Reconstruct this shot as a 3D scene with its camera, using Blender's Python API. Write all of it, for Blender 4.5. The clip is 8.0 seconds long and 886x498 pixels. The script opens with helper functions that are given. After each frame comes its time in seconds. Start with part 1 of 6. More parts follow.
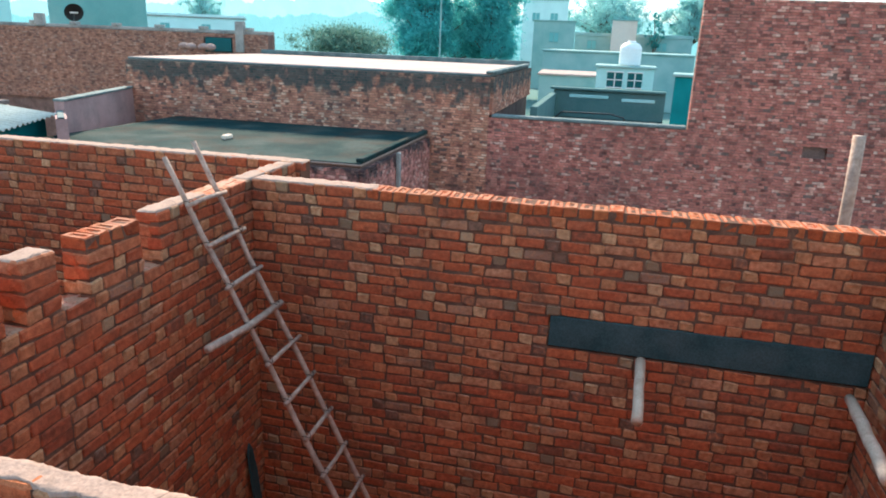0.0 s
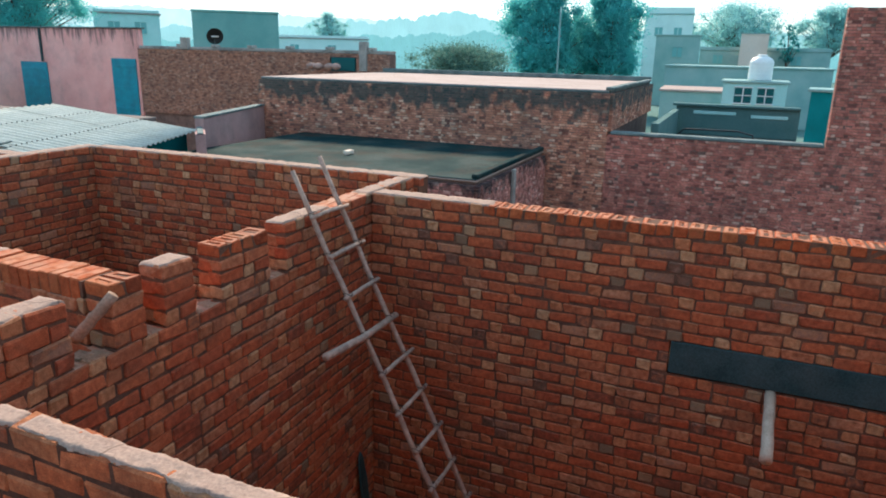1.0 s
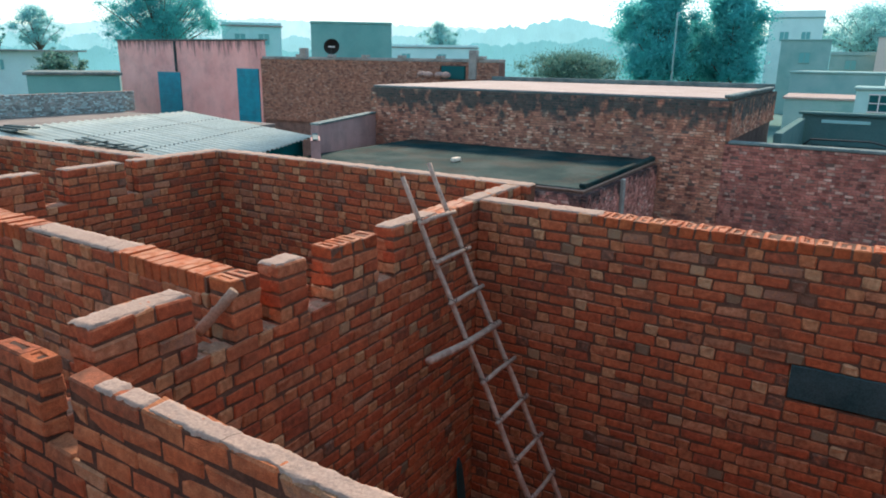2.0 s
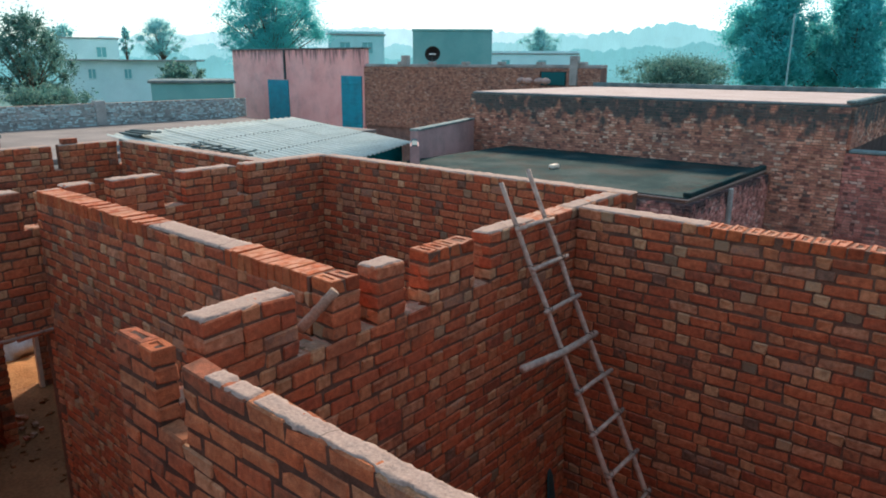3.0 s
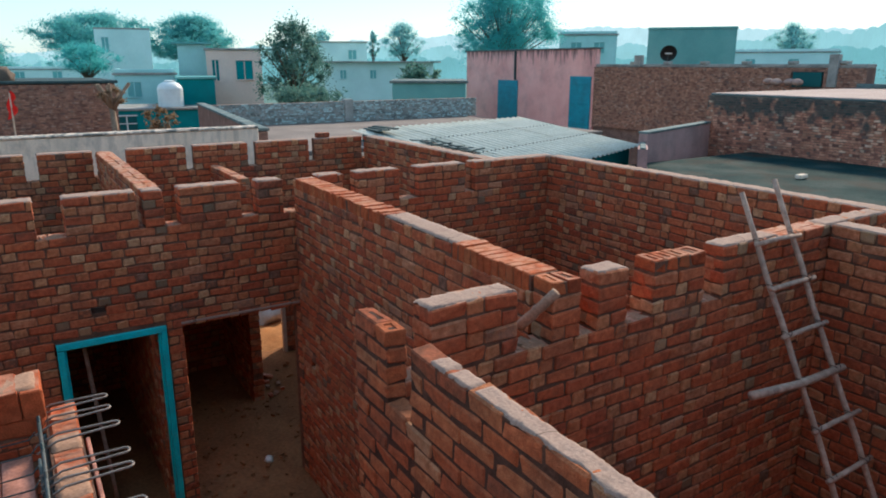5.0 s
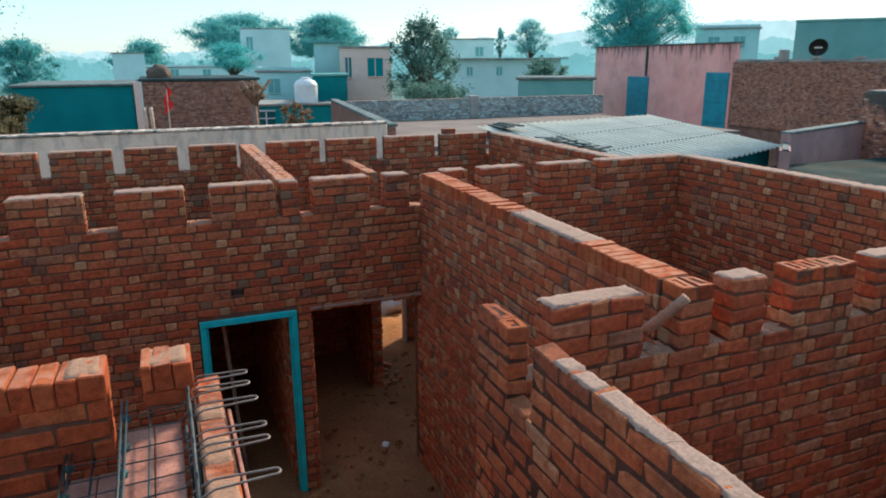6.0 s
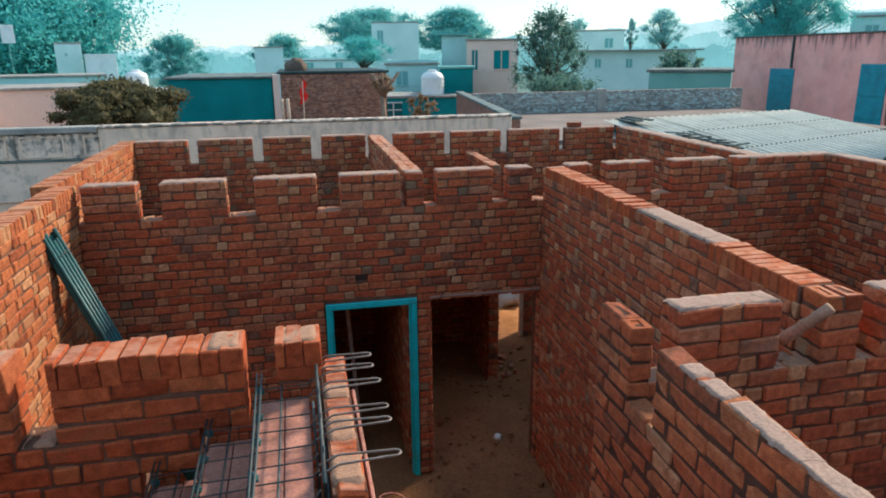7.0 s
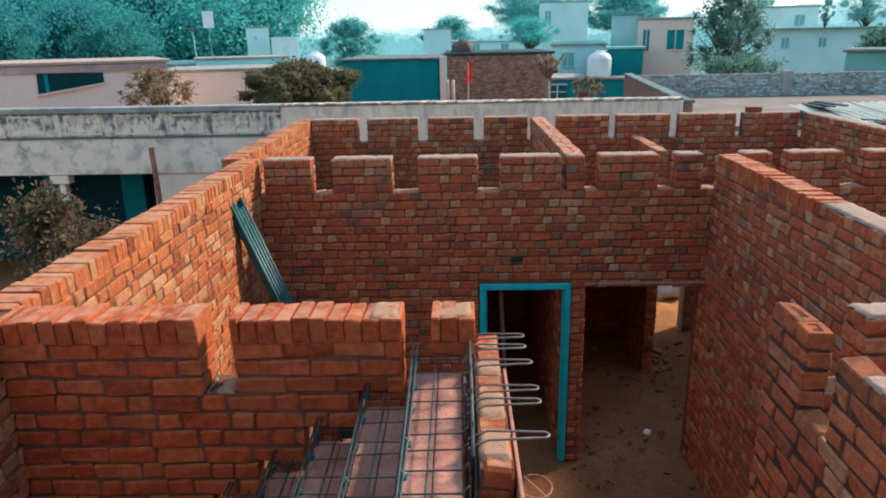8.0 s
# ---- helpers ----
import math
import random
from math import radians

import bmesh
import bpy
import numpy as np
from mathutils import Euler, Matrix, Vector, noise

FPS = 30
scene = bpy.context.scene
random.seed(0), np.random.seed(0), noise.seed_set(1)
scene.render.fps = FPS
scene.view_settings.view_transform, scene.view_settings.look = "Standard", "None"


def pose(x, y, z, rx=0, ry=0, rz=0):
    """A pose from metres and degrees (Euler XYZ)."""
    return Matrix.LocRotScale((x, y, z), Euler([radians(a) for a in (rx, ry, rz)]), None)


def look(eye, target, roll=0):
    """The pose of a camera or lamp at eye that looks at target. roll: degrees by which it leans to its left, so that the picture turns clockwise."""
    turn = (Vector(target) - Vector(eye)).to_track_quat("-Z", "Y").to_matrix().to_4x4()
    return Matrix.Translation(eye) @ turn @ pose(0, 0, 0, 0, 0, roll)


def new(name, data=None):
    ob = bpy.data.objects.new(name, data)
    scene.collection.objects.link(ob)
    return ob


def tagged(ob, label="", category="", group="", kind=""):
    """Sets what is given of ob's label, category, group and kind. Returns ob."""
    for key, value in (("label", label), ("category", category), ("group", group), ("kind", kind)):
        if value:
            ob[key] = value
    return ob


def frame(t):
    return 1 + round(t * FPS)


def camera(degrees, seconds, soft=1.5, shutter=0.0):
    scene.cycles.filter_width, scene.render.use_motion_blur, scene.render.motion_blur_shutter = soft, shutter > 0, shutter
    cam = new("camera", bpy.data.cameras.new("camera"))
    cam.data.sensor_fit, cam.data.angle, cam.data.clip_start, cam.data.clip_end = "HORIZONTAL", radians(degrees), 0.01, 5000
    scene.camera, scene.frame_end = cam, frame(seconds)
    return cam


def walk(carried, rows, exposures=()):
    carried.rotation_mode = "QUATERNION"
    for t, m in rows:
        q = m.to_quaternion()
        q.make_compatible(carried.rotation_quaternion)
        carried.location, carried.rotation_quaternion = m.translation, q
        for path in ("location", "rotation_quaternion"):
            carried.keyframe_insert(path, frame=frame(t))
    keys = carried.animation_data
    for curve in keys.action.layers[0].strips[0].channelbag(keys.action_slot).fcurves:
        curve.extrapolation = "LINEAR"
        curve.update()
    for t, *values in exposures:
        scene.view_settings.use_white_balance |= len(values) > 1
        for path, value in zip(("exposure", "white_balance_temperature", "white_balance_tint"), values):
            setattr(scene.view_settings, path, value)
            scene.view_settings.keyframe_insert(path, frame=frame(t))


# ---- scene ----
cam = camera(65.3, 8.0, 1.9)
PATH = [
    (0, (-2.447, -7.058, 4.693), (-0.583, -6.624, 4.111), 2.2),
    (0.5, (-2.429, -7.026, 4.685), (-0.603, -6.433, 4.124), 1.7),
    (1, (-2.429, -7.016, 4.685), (-0.654, -6.274, 4.139), 1.3),
    (1.5, (-2.439, -7.008, 4.686), (-0.728, -6.123, 4.148), 1.1),
    (3, (-2.443, -6.976, 4.678), (-0.954, -5.745, 4.163), 0.3),
    (3.5, (-2.462, -6.968, 4.683), (-1.072, -5.623, 4.172), 0.3),
    (4, (-2.469, -6.958, 4.684), (-1.174, -5.52, 4.181), 0.1),
    (4.5, (-2.476, -6.951, 4.684), (-1.306, -5.411, 4.174), 0.1),
    (6, (-2.524, -6.94, 4.685), (-1.8, -5.15, 4.161), -0.3),
    (6.5, (-2.539, -6.938, 4.684), (-1.976, -5.094, 4.151), -0.4),
    (7, (-2.55, -6.939, 4.686), (-2.153, -5.055, 4.145), -0.6),
    (7.5, (-2.557, -6.934, 4.684), (-2.366, -5.023, 4.125), -0.8),
    (8, (-2.567, -6.944, 4.684), (-2.614, -5.032, 4.101), -1.1),
]
walk(cam, [(t, look(eye, target, roll)) for t, eye, target, roll in PATH], [(0, 1.56, 6100, 8), (0.5, 1.26, 6060, 8), (1.5, 0.98, 6040, 8), (3.0, 0.84, 5950, 8), (4.5, 0.63, 5880, 8), (6, 0.70, 5990, 8), (7.5, 0.84, 6040, 8), (8, 0.9, 6040, 8)])
SUN, SUN_AZ, SUN_EL, SKY, HAZE = 3.7, 58.0, 34.0, 0.06, 0.295
# ---- world, sun ----
world = bpy.data.worlds.new("hazy_morning_sky")
scene.world = world
world.use_nodes = True
wn, wl = world.node_tree.nodes, world.node_tree.links
wn.clear()
sky = wn.new("ShaderNodeTexSky")
sky.sky_type = "NISHITA"
sky.sun_disc = False
sky.sun_elevation, sky.sun_rotation = radians(SUN_EL), radians(SUN_AZ)
sky.air_density, sky.dust_density, sky.ozone_density, sky.altitude = 1.4, 0.3, 5.0, 0
bg = wn.new("ShaderNodeBackground")
bg.inputs["Strength"].default_value = SKY
wo = wn.new("ShaderNodeOutputWorld")
wl.new(sky.outputs["Color"], bg.inputs["Color"])
# the even glow of the morning haze that fills the whole sky
glow = wn.new("ShaderNodeBackground")
glow.inputs["Color"].default_value, glow.inputs["Strength"].default_value = (0.70, 0.97, 1.08, 1), HAZE
both = wn.new("ShaderNodeAddShader")
wl.new(bg.outputs["Background"], both.inputs[0])
wl.new(glow.outputs["Background"], both.inputs[1])
wl.new(both.outputs["Shader"], wo.inputs["Surface"])

sun = new("sun", bpy.data.lights.new("sun", "SUN"))
sun.data.energy, sun.data.angle, sun.data.color = SUN, radians(9), (1.0, 0.80, 0.58)
sun_way = Vector((math.sin(radians(SUN_AZ)) * math.cos(radians(SUN_EL)), math.cos(radians(SUN_AZ)) * math.cos(radians(SUN_EL)), math.sin(radians(SUN_EL))))
sun.matrix_world = look(sun_way * 60, (0, 0, 0))


# ---- materials ----
def material(name, ramp, rough=0.85, scale=8.0, fine=90.0, bump=0.25, bump_dist=0.004, metal=0.0, per_piece=0.0, stain=0.35, stain_col=None, stain_scale=1.6, grain=1.0):
    """A rough surface: a colour ramp (position, colour) led by noise, or by a random number for each piece, with stains and fine relief."""
    m = bpy.data.materials.new(name)
    m.use_nodes = True
    n, l = m.node_tree.nodes, m.node_tree.links
    bsdf = n["Principled BSDF"]
    bsdf.inputs["Roughness"].default_value = rough
    bsdf.inputs["Metallic"].default_value = metal
    bsdf.inputs["Specular IOR Level"].default_value = 0.5 if rough < 0.7 else 0.12
    geo = n.new("ShaderNodeNewGeometry")
    big = n.new("ShaderNodeTexNoise")
    big.inputs["Scale"].default_value, big.inputs["Detail"].default_value = scale, 5
    l.new(geo.outputs["Position"], big.inputs["Vector"])
    small = n.new("ShaderNodeTexNoise")
    small.inputs["Scale"].default_value, small.inputs["Detail"].default_value = fine, 4
    l.new(geo.outputs["Position"], small.inputs["Vector"])
    r = n.new("ShaderNodeValToRGB")
    while len(r.color_ramp.elements) < len(ramp):
        r.color_ramp.elements.new(0.5)
    for e, (at, col) in zip(r.color_ramp.elements, ramp):
        e.position, e.color = at, (*col, 1)
    if per_piece:
        info = n.new("ShaderNodeObjectInfo")
        add = n.new("ShaderNodeMath")
        add.operation = "ADD"
        l.new(info.outputs["Random"], add.inputs[0])
        l.new(geo.outputs["Random Per Island"], add.inputs[1])
        mod = n.new("ShaderNodeMath")
        mod.operation = "FRACT"
        l.new(add.outputs[0], mod.inputs[0])
        mixf = n.new("ShaderNodeMapRange")
        mixf.inputs["From Min"].default_value, mixf.inputs["From Max"].default_value = 0.3, 0.7
        mixf.inputs["To Min"].default_value, mixf.inputs["To Max"].default_value = -0.035, 0.035
        l.new(big.outputs["Fac"], mixf.inputs["Value"])
        a2 = n.new("ShaderNodeMath")
        a2.operation = "ADD"
        l.new(mod.outputs[0], a2.inputs[0])
        l.new(mixf.outputs["Result"], a2.inputs[1])
        l.new(a2.outputs[0], r.inputs["Fac"])
    else:
        l.new(big.outputs["Fac"], r.inputs["Fac"])
    last = r.outputs["Color"]
    if stain:
        st = n.new("ShaderNodeTexNoise")
        st.inputs["Scale"].default_value, st.inputs["Detail"].default_value, st.inputs["Roughness"].default_value = stain_scale, 7, 0.65
        l.new(geo.outputs["Position"], st.inputs["Vector"])
        sr = n.new("ShaderNodeMapRange")
        sr.inputs["From Min"].default_value, sr.inputs["From Max"].default_value = 0.48, 0.72
        sr.inputs["To Max"].default_value = stain
        l.new(st.outputs["Fac"], sr.inputs["Value"])
        mx = n.new("ShaderNodeMix")
        mx.data_type = "RGBA"
        mx.inputs["B"].default_value = (*(stain_col or (0.05, 0.045, 0.04)), 1)
        l.new(sr.outputs["Result"], mx.inputs["Factor"])
        l.new(last, mx.inputs["A"])
        last = mx.outputs["Result"]
    gr = n.new("ShaderNodeMapRange")
    gr.inputs["From Min"].default_value, gr.inputs["From Max"].default_value = 0.3, 0.7
    gr.inputs["To Min"].default_value, gr.inputs["To Max"].default_value = 1 - 0.22 * grain, 1 + 0.18 * grain
    l.new(small.outputs["Fac"], gr.inputs["Value"])
    mul = n.new("ShaderNodeVectorMath")
    mul.operation = "SCALE"
    l.new(last, mul.inputs[0])
    l.new(gr.outputs["Result"], mul.inputs["Scale"])
    if per_piece and stain:
        mid = n.new("ShaderNodeMapRange")
        mid.inputs["From Min"].default_value, mid.inputs["From Max"].default_value = 0.3, 0.7
        mid.inputs["To Min"].default_value, mid.inputs["To Max"].default_value = 0.72, 1.22
        l.new(big.outputs["Fac"], mid.inputs["Value"])
        mul2 = n.new("ShaderNodeVectorMath")
        mul2.operation = "SCALE"
        l.new(mul.outputs["Vector"], mul2.inputs[0])
        l.new(mid.outputs["Result"], mul2.inputs["Scale"])
        mul = mul2
    l.new(mul.outputs["Vector"], bsdf.inputs["Base Color"])
    bm_ = n.new("ShaderNodeBump")
    bm_.inputs["Strength"].default_value, bm_.inputs["Distance"].default_value = bump, bump_dist
    l.new(small.outputs["Fac"], bm_.inputs["Height"])
    l.new(bm_.outputs["Normal"], bsdf.inputs["Normal"])
    return m


def plain(name, col, rough=0.5, metal=0.0):
    m = bpy.data.materials.new(name)
    m.use_nodes = True
    b = m.node_tree.nodes["Principled BSDF"]
    b.inputs["Base Color"].default_value = (*col, 1)
    b.inputs["Roughness"].default_value, b.inputs["Metallic"].default_value = rough, metal
    return m


BRICK = material("fired_clay_brick", [(0.0, (0.247, 0.077, 0.043)), (0.10, (0.363, 0.088, 0.042)), (0.30, (0.447, 0.110, 0.046)), (0.50, (0.388, 0.092, 0.042)),
    (0.68, (0.474, 0.127, 0.054)), (0.82, (0.426, 0.135, 0.064)), (0.90, (0.452, 0.171, 0.086)), (0.97, (0.477, 0.210, 0.115)), (1.0, (0.265, 0.130, 0.085))],
    rough=0.92, scale=26, fine=150, bump=0.8, bump_dist=0.006, per_piece=1, stain=0.6, stain_col=(0.13, 0.07, 0.046), stain_scale=3.1)
DUN_BRICK = material("dusty_brown_clay_brick", [(0.0, (0.219, 0.076, 0.041)), (0.10, (0.322, 0.087, 0.040)), (0.30, (0.396, 0.109, 0.043)), (0.50, (0.343, 0.091, 0.040)),
    (0.68, (0.420, 0.125, 0.052)), (0.82, (0.377, 0.134, 0.060)), (0.90, (0.401, 0.169, 0.082)), (0.97, (0.422, 0.208, 0.109)), (1.0, (0.234, 0.129, 0.081))],
    rough=0.92, scale=26, fine=150, bump=0.8, bump_dist=0.006, per_piece=1, stain=0.6, stain_col=(0.13, 0.07, 0.046), stain_scale=3.1)
PALE_BRICK = material("fired_clay_brick_end", [(0.0, (0.182, 0.095, 0.063)), (0.05, (0.221, 0.103, 0.068)), (0.10, (0.384, 0.129, 0.060)), (0.36, (0.454, 0.151, 0.068)), (0.58, (0.460, 0.181, 0.084)),
    (0.80, (0.481, 0.221, 0.107)), (0.90, (0.517, 0.284, 0.151)), (0.95, (0.295, 0.175, 0.103)), (1.0, (0.187, 0.122, 0.079))],
    rough=0.92, scale=26, fine=150, bump=0.8, bump_dist=0.006, per_piece=1, stain=0.5, stain_col=(0.15, 0.085, 0.055), stain_scale=3.1)
# Warm bounce light and sun on the crests are put into this orange.
LIT_ORANGE_BRICK = material("orange_red_clay_brick", [(0.0, (0.276, 0.059, 0.023)), (0.3, (0.386, 0.084, 0.030)), (0.7, (0.423, 0.102, 0.037)), (0.93, (0.405, 0.126, 0.049)), (1.0, (0.331, 0.071, 0.029))], rough=0.92, scale=26, fine=150, bump=0.7, bump_dist=0.005, per_piece=1, stain=0.4, stain_col=(0.16, 0.06, 0.035), stain_scale=3.1)
# Tan bricks, with the sun's warm light on the west walls put into their colour.
SUNLIT_TAN_BRICK = material("yellowish_clay_brick", [(0, (0.218, 0.060, 0.028)), (0.12, (0.352, 0.095, 0.037)), (0.36, (0.419, 0.129, 0.048)), (0.55, (0.385, 0.106, 0.041)), (0.75, (0.435, 0.166, 0.069)), (0.9, (0.452, 0.227, 0.113)), (1, (0.352, 0.151, 0.072))], rough=0.92, scale=26, fine=150, bump=0.7, bump_dist=0.005, per_piece=1, stain=0.5, stain_col=(0.2, 0.09, 0.045), stain_scale=3.1)
OLD_BRICK = material("weathered_old_brick", [(0, (0.178, 0.096, 0.074)), (0.25, (0.305, 0.154, 0.108)), (0.6, (0.375, 0.192, 0.134)), (0.9, (0.404, 0.225, 0.162)), (0.975, (0.453, 0.298, 0.227)), (1, (0.216, 0.144, 0.119))], rough=0.95, scale=5, fine=60, bump=0.5, bump_dist=0.008, per_piece=1, stain=0.45, stain_col=(0.13, 0.10, 0.09), stain_scale=0.9)
PURPLE_BRICK = material("dusky_red_old_brick", [(0, (0.200, 0.084, 0.072)), (0.22, (0.436, 0.153, 0.118)), (0.6, (0.519, 0.185, 0.144)), (0.86, (0.567, 0.231, 0.173)), (0.955, (0.708, 0.443, 0.344)), (1, (0.259, 0.127, 0.109))], rough=0.95, scale=5, fine=60, bump=0.5, bump_dist=0.008, per_piece=1, stain=0.55, stain_col=(0.15, 0.085, 0.075), stain_scale=0.8)
MOULDY_BRICK = material("old_brick_with_dark_mould", [(0, (0.202, 0.093, 0.073)), (0.2, (0.468, 0.187, 0.126)), (0.6, (0.582, 0.249, 0.159)), (0.86, (0.658, 0.312, 0.203)), (0.95, (0.810, 0.509, 0.358)), (1, (0.215, 0.135, 0.106))], rough=0.95, scale=5, fine=60, bump=0.5, bump_dist=0.008, per_piece=1, stain=0.45, stain_col=(0.11, 0.11, 0.105), stain_scale=0.9)
MOULDY_PURPLE = material("dusky_brick_with_black_mould", [(0, (0.295, 0.136, 0.117)), (0.3, (0.511, 0.214, 0.176)), (0.65, (0.605, 0.265, 0.214)), (0.9, (0.672, 0.327, 0.268)), (0.97, (0.780, 0.507, 0.417)), (1, (0.295, 0.169, 0.149))], rough=0.95, scale=5, fine=60, bump=0.5, bump_dist=0.008, per_piece=1, stain=0.4, stain_col=(0.15, 0.09, 0.085), stain_scale=0.7)
MOULDY_END = material("old_brick_end_with_dark_mould", [(0, (0.16, 0.09, 0.075)), (0.15, (0.42, 0.19, 0.13)), (0.5, (0.58, 0.29, 0.20)), (0.74, (0.66, 0.37, 0.26)), (0.9, (0.82, 0.60, 0.45)), (1, (0.88, 0.72, 0.60))], rough=0.95, scale=5, fine=60, bump=0.5, bump_dist=0.008, per_piece=1, stain=0.4, stain_col=(0.11, 0.11, 0.105), stain_scale=0.9)
DUSKY_END = material("dusky_old_brick_end", [(0, (0.138, 0.067, 0.057)), (0.15, (0.344, 0.130, 0.102)), (0.5, (0.482, 0.193, 0.148)), (0.76, (0.550, 0.269, 0.205)), (0.92, (0.688, 0.462, 0.361)), (1, (0.740, 0.571, 0.476))], rough=0.95, scale=5, fine=60, bump=0.5, bump_dist=0.008, per_piece=1, stain=0.5, stain_col=(0.15, 0.085, 0.075), stain_scale=0.8)
MUD = material("mud_mortar", [(0.3, (0.098, 0.050, 0.035)), (0.7, (0.190, 0.099, 0.064))], rough=0.97, scale=9, fine=70, bump=0.6, bump_dist=0.008)
TAN_MORTAR = material("tan_mud_mortar", [(0.3, (0.30, 0.165, 0.105)), (0.7, (0.43, 0.26, 0.175))], rough=0.95, scale=9, fine=80, bump=0.6, bump_dist=0.006, stain=0.5, stain_col=(0.18, 0.09, 0.06), stain_scale=9)
DARK_MUD = material("dark_mud_mortar", [(0.3, (0.049, 0.025, 0.018)), (0.7, (0.108, 0.054, 0.036))], rough=0.97, scale=9, fine=70, bump=0.6, bump_dist=0.008)
OLD_MORTAR = material("old_grey_mortar", [(0.3, (0.15, 0.095, 0.08)), (0.7, (0.24, 0.155, 0.13))], rough=0.97, scale=4, fine=40, bump=0.5, bump_dist=0.01)
CAP = material("dried_mortar_cap", [(0.3, (0.317, 0.216, 0.169)), (0.7, (0.397, 0.280, 0.227))], rough=0.95, scale=7, fine=75, bump=0.7, bump_dist=0.006, stain=0.6, stain_col=(0.17, 0.095, 0.07), stain_scale=7, grain=0.8)
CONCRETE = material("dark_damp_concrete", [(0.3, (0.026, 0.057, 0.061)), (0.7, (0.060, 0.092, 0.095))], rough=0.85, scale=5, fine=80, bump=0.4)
def cracked(m, scale=2.4, width=0.009, depth=0.6):
    """Thin dark shrinkage cracks over a mortar bed."""
    n, l = m.node_tree.nodes, m.node_tree.links
    bsdf = n["Principled BSDF"]
    src = bsdf.inputs["Base Color"].links[0].from_socket
    geo = n.new("ShaderNodeNewGeometry")
    wob = n.new("ShaderNodeTexNoise")
    wob.inputs["Scale"].default_value = 9
    l.new(geo.outputs["Position"], wob.inputs["Vector"])
    mixv = n.new("ShaderNodeMix")
    mixv.data_type = "VECTOR"
    mixv.inputs["Factor"].default_value = 0.12
    l.new(geo.outputs["Position"], mixv.inputs["A"])
    l.new(wob.outputs["Color"], mixv.inputs["B"])
    vor = n.new("ShaderNodeTexVoronoi")
    vor.feature = "DISTANCE_TO_EDGE"
    vor.inputs["Scale"].default_value = scale
    l.new(mixv.outputs["Result"], vor.inputs["Vector"])
    rng_ = n.new("ShaderNodeMapRange")
    rng_.inputs["From Max"].default_value = width
    rng_.inputs["To Min"].default_value, rng_.inputs["To Max"].default_value = depth, 0.0
    l.new(vor.outputs["Distance"], rng_.inputs["Value"])
    mx = n.new("ShaderNodeMix")
    mx.data_type = "RGBA"
    mx.inputs["B"].default_value = (0.06, 0.035, 0.025, 1)
    l.new(rng_.outputs["Result"], mx.inputs["Factor"])
    l.new(src, mx.inputs["A"])
    l.new(mx.outputs["Result"], bsdf.inputs["Base Color"])
    return m


cracked(CAP, 1.3, 0.006, 0.7)
def dusted_lit_tops(m, amount=0.8, col=(0.50, 0.30, 0.215)):
    """Mortar dust on level faces, in uneven patches, with the tops' sunlit tone put into its colour."""
    n, l = m.node_tree.nodes, m.node_tree.links
    bsdf = n["Principled BSDF"]
    src = bsdf.inputs["Base Color"].links[0].from_socket
    geo = n.new("ShaderNodeNewGeometry")
    xyz = n.new("ShaderNodeSeparateXYZ")
    l.new(geo.outputs["True Normal"], xyz.inputs[0])
    level = n.new("ShaderNodeMapRange")
    level.inputs["From Min"].default_value, level.inputs["From Max"].default_value = 0.75, 0.95
    l.new(xyz.outputs["Z"], level.inputs["Value"])
    tex = n.new("ShaderNodeTexNoise")
    tex.inputs["Scale"].default_value, tex.inputs["Detail"].default_value = 14, 5
    l.new(geo.outputs["Position"], tex.inputs["Vector"])
    r = n.new("ShaderNodeMapRange")
    r.inputs["From Min"].default_value, r.inputs["From Max"].default_value = 0.35, 0.6
    r.inputs["To Max"].default_value = amount
    l.new(tex.outputs["Fac"], r.inputs["Value"])
    both_ = n.new("ShaderNodeMath")
    both_.operation = "MULTIPLY"
    l.new(level.outputs["Result"], both_.inputs[0])
    l.new(r.outputs["Result"], both_.inputs[1])
    mx = n.new("ShaderNodeMix")
    mx.data_type = "RGBA"
    mx.inputs["B"].default_value = (*col, 1)
    l.new(both_.outputs[0], mx.inputs["Factor"])
    l.new(src, mx.inputs["A"])
    l.new(mx.outputs["Result"], bsdf.inputs["Base Color"])
    return m


for m_ in (BRICK, PALE_BRICK):
    dusted_lit_tops(m_)
for m_ in (SUNLIT_TAN_BRICK, LIT_ORANGE_BRICK):
    dusted_lit_tops(m_, 0.6, (0.52, 0.27, 0.175))


